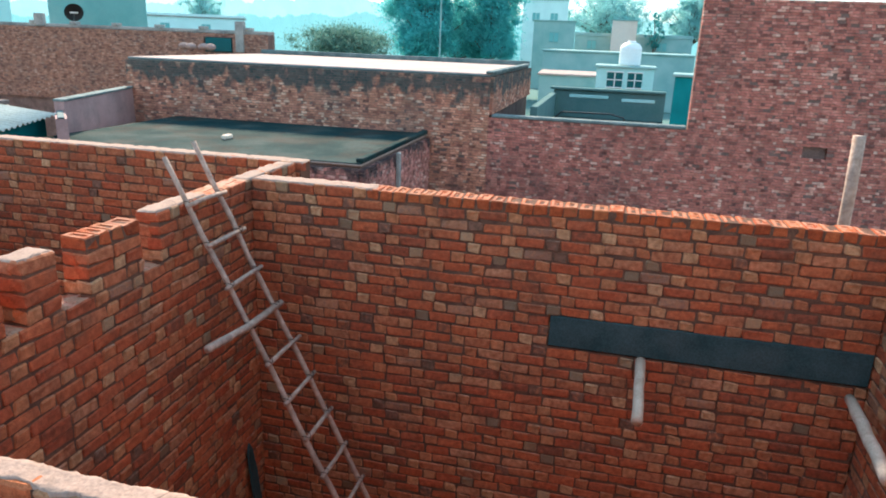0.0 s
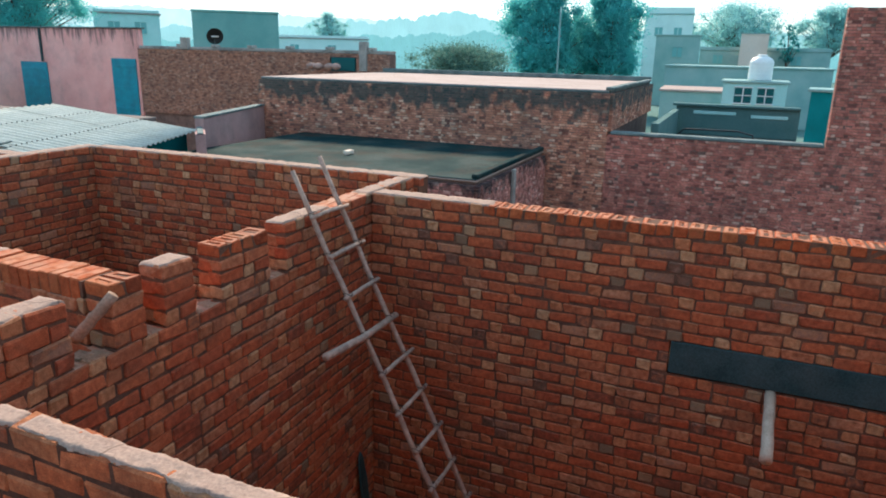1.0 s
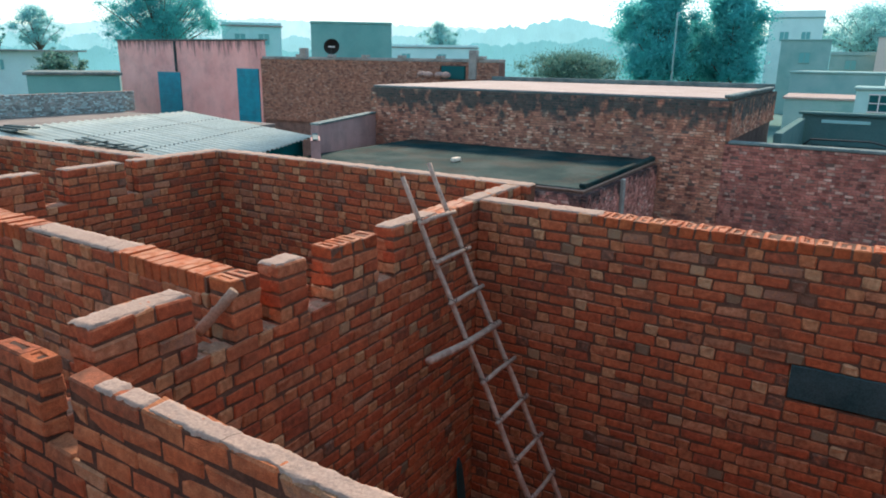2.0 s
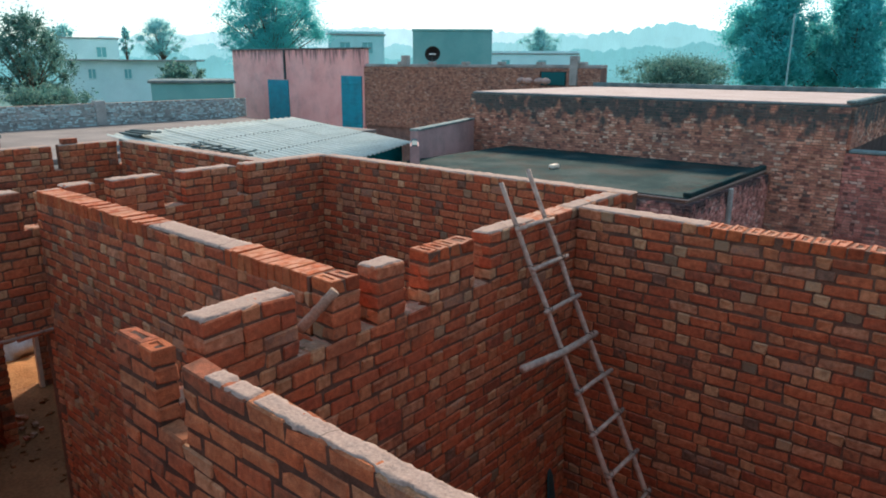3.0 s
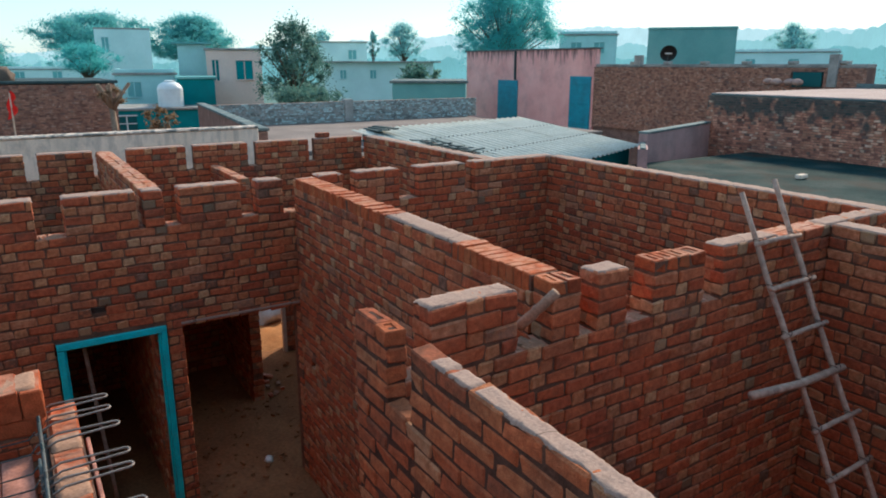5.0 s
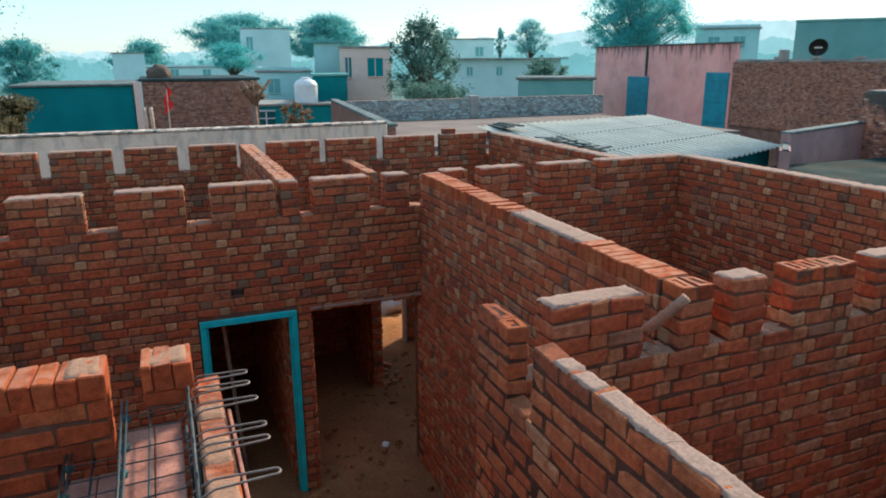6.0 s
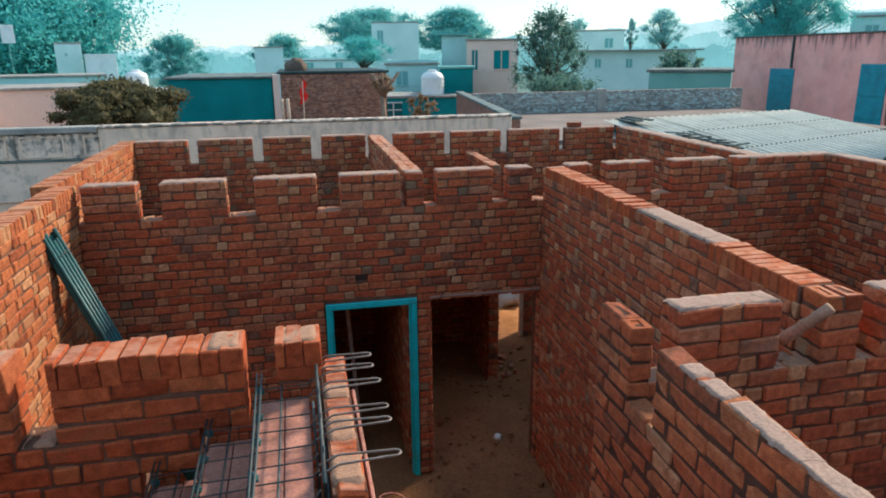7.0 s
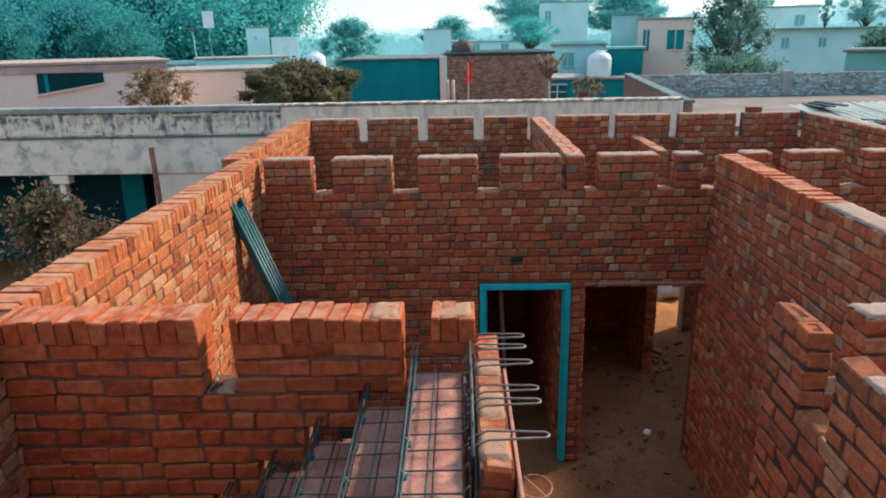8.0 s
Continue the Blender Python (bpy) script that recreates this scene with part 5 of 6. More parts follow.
def dish(at, r, heading):
    root = tagged(empty("satellite_dish", at), "dark round satellite dish on a short mast", "satellite dish")
    bm = bmesh.new()
    rings = []
    for i in range(6):
        q = r * i / 5
        rings.append([bm.verts.new((q * math.cos(t), 0.35 * q * q / r, q * math.sin(t))) for t in [2 * math.pi * k / 20 for k in range(20)]] if i else [bm.verts.new((0, 0, 0))])
    for k in range(20):
        bm.faces.new((rings[0][0], rings[1][k], rings[1][(k + 1) % 20]))
        for a, b in zip(rings[1:], rings[2:]):
            bm.faces.new((a[k], b[k], b[(k + 1) % 20], a[(k + 1) % 20]))
    bmesh.ops.solidify(bm, geom=list(bm.faces), thickness=0.02)
    bmesh.ops.transform(bm, matrix=pose(0, 0, r, -20, 0, heading), verts=bm.verts)
    part("reflector", bm, BLACK, root, smooth=True)
    part("mast", tube(bmesh.new(), [(0, 0, -0.4), (0, 0, r)], 0.03, 8), STEEL, root)
    a = pose(0, 0, r, -20, 0, heading)
    part("feed_arm", tube(bmesh.new(), [a @ Vector((0, 0, -r * 0.9)), a @ Vector((0, 0.7 * r, 0))], 0.015, 6), STEEL, root)
    bm = bmesh.new()
    box(bm, (-r * 0.42, 0.15, -0.03), (r * 0.42, 0.16, 0.03), 0.005, a)
    part("pale_band", bm, WHITE_PAINT, root)


x, y = far(49.5, 33)
dish((x, y, high(0.9, 33) - 0.36), 0.36, 140)


# ---- houses further off ----
def cottage(name, label, az, d, width, depth, z0, z1, mat, yaw=None, windows=(), parapet=0.25, lip=0.12, roof=GREY_CONC, base=0.0, pane=None):
    """A flat-roofed house whose front faces the camera's standpoint: windows are (across 0..1, sill, width, height)."""
    x, y = far(az, d)
    root = tagged(empty(name, (x, y, 0)), label, "house")
    root.rotation_euler = (0, 0, radians(-az if yaw is None else yaw))
    def blk(nm, lo, hi, mt, parent=None):
        bm = bmesh.new()
        box(bm, lo, hi, 0.02)
        return part(nm, bm, mt, parent or root)
    w = width / 2
    blk("wall", (-w, 0, base), (w, depth, z1 - 0.12), mat)
    blk("roof", (-w - lip, -lip, z1 - 0.117), (w + lip, depth + lip, z1), roof)
    if parapet:
        blk("parapet", (-w, 0.0, z1 + 0.003), (w, 0.18, z1 + parapet), mat)
        blk("parapet", (-w, 0.183, z1 + 0.003), (-w + 0.18, depth, z1 + parapet), mat)
        blk("parapet", (w - 0.18, 0.183, z1 + 0.003), (w, depth, z1 + parapet), mat)
    for at, sill, ww, hh in windows:
        cx = -w + at * width
        # Beyond 40 m pale panes and wall-coloured trim imitate haze.
        win = blk("window", (cx - ww / 2, -0.03, sill), (cx + ww / 2, -0.004, sill + hh), pane or (DARK_GLASS if d < 40 else DULL_GLASS))
        blk("frame", (cx - ww / 2 - 0.05, -0.06, sill + hh + 0.002), (cx + ww / 2 + 0.05, -0.001, sill + hh + 0.07), WHITE_PAINT if d < 40 else mat, win)
        blk("sill", (cx - ww / 2 - 0.05, -0.08, sill - 0.07), (cx + ww / 2 + 0.05, -0.001, sill - 0.002), WHITE_PAINT if d < 40 else mat, win)
        if d < 40:
            for a, b in ((cx - ww / 2, cx - 0.032), (cx + 0.032, cx + ww / 2)):
                blk("glazing_bar", (a, -0.045, sill + hh * 0.5 - 0.025), (b, -0.032, sill + hh * 0.5 + 0.025), WHITE_PAINT, win)
        blk("mullion", (cx - 0.03, -0.05, sill + 0.002), (cx + 0.03, -0.032, sill + hh - 0.002), WHITE_PAINT if d < 40 else mat, win)
    return root


def farm_verandah():
    """The farmhouse verandah, its shade a flat dark panel behind a sloping stair wall, under a mauve fascia."""
    x, y = far(-29.0, 30)
    root = bpy.data.objects["peach_farmhouse"]

    def across(az):
        return 30 * math.tan(radians(az + 29.0))

    def prism(pts, y0, y1):
        bm = bmesh.new()
        a, b = [bm.verts.new((u, y0, z)) for u, z in pts], [bm.verts.new((u, y1, z)) for u, z in pts]
        bm.faces.new(a)
        bm.faces.new(b[::-1])
        for i in range(len(pts)):
            j = (i + 1) % len(pts)
            bm.faces.new((a[j], a[i], b[i], b[j]))
        bmesh.ops.recalc_face_normals(bm, faces=bm.faces)
        return bm

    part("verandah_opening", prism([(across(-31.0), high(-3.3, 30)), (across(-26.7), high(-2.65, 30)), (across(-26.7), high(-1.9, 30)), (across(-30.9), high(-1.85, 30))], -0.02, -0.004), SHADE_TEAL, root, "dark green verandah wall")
    part("stair_wall", prism([(across(-31.0), high(-3.36, 30)), (across(-26.7), high(-2.7, 30)), (across(-26.7), high(-2.6, 30)), (across(-31.0), high(-3.24, 30))], -0.12, -0.022), PEACH_WALL, root)
    part("post", prism([(across(-30.5), high(-3.2, 30)), (across(-30.25), high(-3.16, 30)), (across(-30.25), high(-1.9, 30)), (across(-30.5), high(-1.9, 30))], -0.06, -0.024), DEEP_TEAL, root)
    part("fascia", prism([(-3.5, high(-1.8, 30)), (3.5, high(-1.8, 30)), (3.5, high(-1.35, 30)), (-3.5, high(-1.35, 30))], -0.1, -0.003), MAUVE, root, "mauve-brown weathered fascia")


MAUVE_BROWN = material("brown_mauve_plaster", [(0.3, (0.20, 0.115, 0.09)), (0.7, (0.30, 0.18, 0.145))], rough=0.95, scale=3, fine=30, bump=0.3, stain=0.4)
MAUVE = material("mauve_brown_plaster", [(0.3, (0.34, 0.24, 0.23)), (0.7, (0.46, 0.34, 0.32))], rough=0.9, scale=1.5, fine=20, bump=0.2, stain=0.3)


def signboard(az, d, el0, el1, width):
    """A white board on a post, far behind the roofs."""
    x, y = far(az, d)
    root = tagged(empty("signboard", (x, y, 0)), "plain white signboard on a thin post", "signboard")
    root.rotation_euler = (0, 0, radians(-az))
    bm = bmesh.new()
    box(bm, (-width / 2, -0.04, high(el0, d)), (width / 2, 0.04, high(el1, d)), 0.01)
    part("panel", bm, TANK, root, "plain white panel")
    part("post", tube(bmesh.new(), [(0, 0.1, 0), (0, 0.1, high(el1, d) - 0.1)], 0.03, 8), MID_TEAL, root)


def lamp_mast(az, d, el):
    x, y = far(az, d)
    root = tagged(empty("lamp_mast", (x, y, 0)), "thin grey lamp mast with a dark head", "lamp mast")
    z = high(el, d)
    part("mast", tube(bmesh.new(), [(0.25, 0, 0), (0, 0, z)], [0.06, 0.035], 8), TEAL_WALL, root)
    for k in range(4):
        a = k * 1.57 + 0.4
        part("lamp_head", tube(bmesh.new(), [(0, 0, z - 0.1), (0.25 * math.cos(a), 0.25 * math.sin(a), z + 0.05), (0.4 * math.cos(a), 0.4 * math.sin(a), z - 0.12)], [0.04, 0.06, 0.09], 6), BLACK, root)


def water_tank(at, r=0.56, h=1.15, label="white plastic water tank with a round lid on a roof"):
    root = tagged(empty("water_tank", at), label, "water tank", "roof tanks")
    prof = [(r * 0.98, 0), (r, 0.05)]
    for k in range(5):
        z = 0.12 + k * (h * 0.72 - 0.12) / 4
        prof += [(r, z - 0.03), (r * 1.012, z), (r, z + 0.03)]
    prof += [(r * 0.97, h * 0.8), (r * 0.8, h * 0.92), (r * 0.5, h)]
    bm = bmesh.new()
    rings = [[bm.verts.new((q * math.cos(t), q * math.sin(t), z)) for t in [2 * math.pi * k / 24 for k in range(24)]] for q, z in prof]
    for a, b in zip(rings, rings[1:]):
        for k in range(24):
            bm.faces.new((a[k], a[(k + 1) % 24], b[(k + 1) % 24], b[k]))
    bm.faces.new(rings[0][::-1])
    bm.faces.new(rings[-1])
    part("body", bm, TANK, root, smooth=True)
    bm = tube(bmesh.new(), [(0, 0, h + 0.002), (0, 0, h + 0.07), (0, 0, h + 0.1)], [r * 0.42, r * 0.42, r * 0.3], 20)
    part("lid", bm, TANK, root, "round screw lid")


def tank_at(az, el_low, d, **k):
    x, y = far(az, d)
    water_tank((x, y, high(el_low, d)), **k)


d = 38
cottage("tank_house", "small blue-green roof room with two barred windows", 90.75, d, 2.9, 3.0, 0, high(-1.5, d), TEAL_WALL, None, [(0.33, high(-3.1, d), 0.78, 0.72), (0.68, high(-3.1, d), 0.72, 0.72)], parapet=0, roof=SOFT_TEAL)
tank_at(91.0, -1.44, d + 1.2)
cottage("side_room", "dark blue-green roof room beside the tower", 95.6, 34, 1.3, 2, 0, high(-1.9, 34), DEEP_TEAL, parapet=0, roof=SOFT_TEAL)
cottage("far_house", "pale far house with a broken roofline", 84.2, 92, 5.6, 6, 0, high(3.2, 92), PALE_WALL, windows=[(0.3, 7.2, 0.9, 1.0), (0.7, 7.2, 0.9, 1.0)], parapet=0.7, roof=SOFT_TEAL)
cottage("far_house", "low pale far house with a white roof shed", 85.0, 75, 4.2, 5, 0, high(1.7, 75), SOFT_TEAL, windows=[(0.5, 4.8, 0.9, 0.9)], parapet=0, roof=SOFT_TEAL)
cottage("far_house", "low far house with a pinkish roof room", 90.3, 80, 2.6, 4, 0, high(1.9, 80), PEACH_WALL, parapet=0, roof=SOFT_TEAL)
cottage("far_house", "long low blue-green far house", 91.0, 85, 13, 8, 0, high(0.7, 85), SOFT_TEAL, windows=[(0.15, 4.2, 1, 0.9), (0.4, 4.2, 1, 0.9), (0.75, 4.2, 1, 0.9)], roof=SOFT_TEAL)
cottage("far_house", "long low blue-green far house roof", 90.0, 55, 11, 8, 0, high(-0.5, 55), SOFT_TEAL, parapet=0, roof=SOFT_TEAL)
cottage("far_house", "flat-roofed pale far house", 87.0, 45, 4.5, 6, 0, high(-2.3, 45), SOFT_TEAL, parapet=0, roof=ROOF_TOP)
d = 36
cottage("block_house", "tall windowless blue-green plastered house block", 51.1, d, 3.95, 4, 0, high(2.72, d), MID_TEAL, parapet=0, lip=0.03, roof=MID_TEAL)
cottage("far_house", "far flat-roofed house with a verandah", 43.5, 60, 4.6, 5, 0, high(2.3, 60), TEAL_WALL, windows=[(0.3, 5.6, 0.8, 0.8), (0.7, 5.6, 0.8, 0.8)], parapet=0.2)
cottage("far_house", "long low pale far house", 57.5, 80, 10, 6, 0, high(0.9, 80), PALE_WALL, windows=[(0.2, 4.4, 0.9, 0.8), (0.6, 4.4, 0.9, 0.8)])
cottage("flat_shed", "dark green flat-roofed shed with a pale roof edge", 31.0, 33, 3.4, 4, 0, high(-1.25, 33), MID_TEAL, parapet=0, roof=MOULD_CONC)
cottage("far_house", "long pale far house with a deep verandah", 27.0, 62, 9.5, 6, 0, high(0.25, 62), PALE_WALL, windows=[(0.18, 3.5, 0.5, 0.7), (0.45, 3.5, 0.5, 0.7)], parapet=0.0, lip=0.6)
cottage("far_house", "two-storey pale far house", 24.2, 75, 5.0, 6, 0, high(1.75, 75), PALE_WALL, windows=[(0.7, 5.2, 0.8, 0.9)], parapet=0.0)
d = 45
cottage("peach_house", "peach limewashed house with one dark window and a stair", 15.9, d, 3.2, 6, 0, high(1.2, d), PEACH_WALL, windows=[(0.68, high(-1.12, d), 0.95, 1.1), (0.16, high(-1.2, d), 0.36, 1.2)], parapet=0.0, lip=0.1, pane=DEEP_TEAL)
cottage("far_house", "blue-green house block beside the peach one", 12.9, 48, 1.7, 4, 0, high(1.6, 48), TEAL_WALL, parapet=0, lip=0.35, roof=MID_TEAL)
# Block added as a stand-in for a shaded mass of trees and wall.
cottage("far_house", "dark green yard house below the peach one", 13.0, 40, 1.9, 4, 0, high(-0.9, 40), DEEP_TEAL, parapet=0, roof=MID_TEAL)
d = 65
cottage("tower_house", "tall pale limewashed house", 8.25, d, 4.2, 5, 0, high(2.55, d), PALE_WALL, windows=[(0.18, high(0.9, d), 0.5, 1.1)], parapet=0.0, lip=0.02)
cottage("far_house", "low pale house under the tall one", 9.5, 44, 3.2, 5, 0, high(-0.6, 44), TEAL_WALL, windows=[(0.3, 2.9, 0.7, 0.8)], parapet=0.2)
cottage("tank_shed", "low house that carries a water tank", 9.9, 38, 4.4, 4, 0, high(-3.15, 38), DEEP_TEAL, windows=[(0.2, 1.5, 0.9, 0.7)], parapet=0)
tank_at(11.1, -3.12, 39, r=0.62, h=1.25)
cottage("far_house", "low pale far house beyond the roofs", 3.0, 90, 12, 6, 0, high(-0.3, 90), PALE_WALL, windows=[(0.3, 3.0, 0.9, 0.9), (0.6, 3.0, 0.9, 0.9)])
cottage("far_house", "low white far house beyond the roofs", -1.6, 80, 3.0, 4, 0, high(0.75, 80), PALE_WALL, parapet=0)
d = 60
cottage("white_block", "tall white limewashed roof room", -15.5, d, 1.75, 2, 0, high(1.1, d), PALE_WALL, windows=[(0.4, high(0.2, d), 0.16, 0.16)], parapet=0, lip=0.02)
cottage("white_block", "white wall panel house", -13.5, d - 2, 2.1, 2, 0, high(0.3, d - 2), TANK, parapet=0, lip=0.02, roof=TANK)
lamp_mast(-20.2, 58, 1.0)
signboard(-19.0, 57, 1.05, 2.25, 0.78)
cottage("far_house", "long blue-green house below the white ones", -16.8, 50, 6.0, 5, 0, high(-1.1, 50), TEAL_WALL, windows=[(0.3, 2.4, 0.9, 0.8)], parapet=0)
cottage("far_house", "pinkish low house with an outside stair", -17.5, 36, 6.0, 5, 0, high(-1.9, 36), PEACH_WALL, parapet=0)
tank_at(-11.3, -2.35, 43, r=0.6, h=1.05)
cottage("far_house", "low house under a roof tank", -11.2, 41, 3.0, 5, 0, high(-2.4, 41), TEAL_WALL, parapet=0)
d = 30
cottage("peach_farmhouse", "peach plastered house with dark open verandah", -29.0, d, 7.0, 6, 0, high(-1.08, d), PEACH_WALL, windows=[(0.09, high(-4.4, d), 0.45, 0.4)], parapet=0.0, lip=0.15, roof=ROOF_TOP)
farm_verandah()
cottage("far_house", "pale brown low house among the trees", -36.0, 34, 4.4, 6, 0, high(-2.2, 34), PEACH_WALL, parapet=0.2)
cottage("far_house", "low dark house among the trees", -23.0, 55, 7.0, 6, 0, high(-1.5, 55), TEAL_WALL, windows=[(0.5, 2.2, 1, 0.8)])

green = slab_house("green_house", "dark green walled house with a pale roof edge", (-6.9, 20.0, 0), (-3.25, 26.0, 4.0), DEEP_TEAL, MOULD_CONC, slab=0.08, lip=0.1)
block(green, "brick_pier", (-3.22, 19.85, 0), (-2.98, 20.3, 4.05), PEACH_WALL)
shed2 = slab_house("brick_shed", "old brick house with a thin roof slab", (-2.95, 20.09, 0), (1.0, 26.0, 4.15), OLD_MORTAR, CONCRETE, slab=0.1, lip=0.1)
face_wall(shed2, "x", 20.0, 1, 0.09, -2.95, 1.0, 4.03, low=2.2, seed=49, mat=OLD_BRICK, mortar=OLD_MORTAR, near=lambda u, z: z > 3.4, rough=1.6, bs=0.66, loose=0.02)


def sand_heap():
    bm = bmesh.new()
    bmesh.ops.create_icosphere(bm, subdivisions=3, radius=0.42)
    for v in bm.verts:
        v.co.z = max(v.co.z, -0.2) * 0.9
        v.co += v.co.normalized() * 0.1 * noise.noise(v.co * 5)
    ob = part("straw_mound", bm, BARK, smooth=True)
    ob.location = (-2.35, 21.0, 4.25)
    tagged(ob, "brown heap of straw on the flat roof", "straw heap")


sand_heap()


def flag():
    x, y = far(0.65, 20)
    root = tagged(empty("flag", (x, y, 0)), "small red cloth flag on a thin pole", "flag")
    part("pole", tube(bmesh.new(), [(0, 0, 0), (0.02, 0, high(-1.9, 20))], 0.02, 6), PALE_POLE, root)
    bm = bmesh.new()
    rows = []
    for v in range(9):
        w = (0.02, 0.05, 0.075, 0.06, 0.085, 0.11, 0.09, 0.06, 0.02)[v]
        sway = 0.03 + 0.03 * math.sin(v * 1.3) - 0.012 * v
        rows.append([bm.verts.new((sway + w * (u - 0.4), 0.03 * math.sin(u * 2 + v * 1.7), high(-1.75, 20) - 0.085 * v)) for u in range(3)])
    for a, b in zip(rows, rows[1:]):
        for k in range(2):
            bm.faces.new((a[k], a[k + 1], b[k + 1], b[k]))
    bmesh.ops.solidify(bm, geom=list(bm.faces), thickness=0.006)
    part("cloth", bm, RED_CLOTH, root, "red cloth", smooth=True)
    for az in (-0.75, -0.3):
        x, y = far(az, 20.5)
        pole("post", "pale leaning post by the brick house", [(x, y, 0), (x - 0.08, y, high(-3.2, 20.5))], 0.05, PALE_POLE, "post")


flag()

# ---- the white house next door ----
WX0, WX1, WY = -24.0, 1.55, 6.0


def white_house():
    root = tagged(empty("white_house", (-10, WY, 0)), "whitewashed house with a mould-stained panelled parapet and dark verandah", "house")
    block(root, "roof", (WX0, WY + 0.26, 2.42), (WX1, WY + 3.8, 2.6), ROOF_TOP)
    # The rear wall's near-black colour stands for the verandah's shade.
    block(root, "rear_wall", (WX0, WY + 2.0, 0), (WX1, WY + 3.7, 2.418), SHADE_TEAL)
    block(root, "front_wall", (-8.42, WY + 0.02, 0), (WX1, WY + 0.25, 2.418), WHITE_WASH)
    block(root, "parapet", (-5.85, WY - 0.03, 2.421), (WX1, WY + 0.2, 3.53), WHITE_WASH)
    block(root, "fascia", (WX0, WY - 0.03, 2.31), (-5.86, WY + 0.2, 2.99), MOULD_WASH)
    block(root, "ledge", (WX0, WY - 0.06, 2.993), (-5.86, WY + 0.2, 3.02), MOULD_CONC)
    block(root, "parapet", (WX0, WY + 0.0, 3.023), (-5.86, WY + 0.18, 3.46), MOULD_WASH)
    block(root, "coping", (WX0, WY - 0.07, 3.463), (-5.85, WY + 0.24, 3.57), GREY_CONC)
    block(root, "coping", (-5.84, WY - 0.06, 3.533), (WX1, WY + 0.23, 3.575), MOULD_WASH)
    for az in (-33.6, -30.2, -26.9, -23.4, -20.0, -16.0):
        x = EYE_X + (WY - EYE_Y) * math.tan(radians(az))
        block(root, "parapet_post", (x - 0.06, WY - 0.035, 3.023), (x + 0.06, WY - 0.003, 3.46), MOULD_WASH)
        for u0, u1, z0, z1 in ((0.12, 0.82, 3.39, 3.42), (0.12, 0.82, 3.06, 3.09), (0.12, 0.15, 3.092, 3.388), (0.79, 0.82, 3.092, 3.388)):
            block(root, "panel_moulding", (x + u0, WY - 0.016, z0), (x + u1, WY - 0.002, z1), WHITE_WASH, 0.004)
    for at in (-10.235, -13.2):
        block(root, "column", (at - 0.05, WY + 0.05, 0), (at + 0.07, WY + 0.2, 2.127), WHITE_WASH)
        block(root, "capital", (at - 0.185, WY + 0.0, 2.13), (at + 0.185, WY + 0.22, 2.307), WHITE_WASH)
    # Piers darkened in colour to fit the painted shade behind them.
    for at, w in ((-9.9, 0.5), (-11.6, 0.35)):
        block(root, "inner_pier", (at, WY + 1.7, 0), (at + w, WY + 1.99, 2.41), DEEP_TEAL)


white_house()
x = EYE_X + (5.6 - EYE_Y) * math.tan(radians(-24.2))
pole("wooden_post", "brown wooden post standing before the white wall", [(x + 0.06, 5.6, 0), (x - 0.02, 5.6, 2.86)], 0.05, RED_WOOD, "post")

# ---- roof and parapet behind the back rooms ----
BACK_ROOF = material("brownish_flat_roof", [(0.3, (0.17, 0.145, 0.13)), (0.7, (0.27, 0.225, 0.20))], rough=0.95, scale=1.0, fine=25, bump=0.3, stain=0.4, stain_col=(0.17, 0.14, 0.125), stain_scale=0.8)
back = slab_house("back_roof_house", "house with a pinkish flat roof", (2.95, 8.5, 0), (13.0, 16.0, 2.72), WHITE_WASH, BACK_ROOF)
WHITE_BRICK = material("whitewashed_worn_brick", [(0.0, (0.160, 0.190, 0.185)), (0.3, (0.281, 0.291, 0.265)), (0.55, (0.430, 0.544, 0.529)), (0.85, (0.515, 0.670, 0.661)), (1.0, (0.206, 0.253, 0.251))], rough=0.95, scale=4, fine=40, bump=0.5, bump_dist=0.008, per_piece=1, stain=0.5, stain_scale=1.0)
brick_wall("wall_parapet", "whitewashed worn brick parapet on the roof edge", "x", 16.0, 1, 0.2, 2.9, 13.5, 3.42, low=2.72, seed=51, mat=WHITE_BRICK, mortar=GREY_CONC, near=lambda u, z: u < 9, rough=2.0, bs=0.66, tops=[(0, 20, "cap")])
x = EYE_X + (16 - EYE_Y) * math.tan(radians(24.5))


def brick_pier():
    bm = bmesh.new()
    box(bm, (x - 0.16, 15.93, 2.72), (x + 0.16, 16.25, 3.5), 0.02)
    tagged(part("wall_pier", bm, GREY_CONC), "grey pier in the roof parapet", "pier", kind="structure")
    bm = bmesh.new()
    box(bm, (-0.1, 0, 2.6), (0.1, 10.0, 3.44), 0.02, pose(1.72, 6.25, 0, 0, 0, -7))
    tagged(part("wall_side_parapet", bm, MAUVE_BROWN), "brown brick parapet running back along the roof", "wall", kind="structure")
    bm = bmesh.new()
    box(bm, (-0.13, 0, 3.443), (0.13, 10.0, 3.5), 0.01, pose(1.72, 6.25, 0, 0, 0, -7))
    tagged(part("trim_coping", bm, MOULD_CONC), "grey coping on the brown parapet", "coping", kind="structure")


brick_pier()


# ---- trees ----
def unit_ball(level):
    bm = bmesh.new()
    bmesh.ops.create_icosphere(bm, subdivisions=level, radius=1)
    bm.verts.index_update()
    pts, faces = np.array([v.co[:] for v in bm.verts]), [[v.index for v in f.verts] for f in bm.faces]
    bm.free()
    return pts, faces


BALL = unit_ball(1)


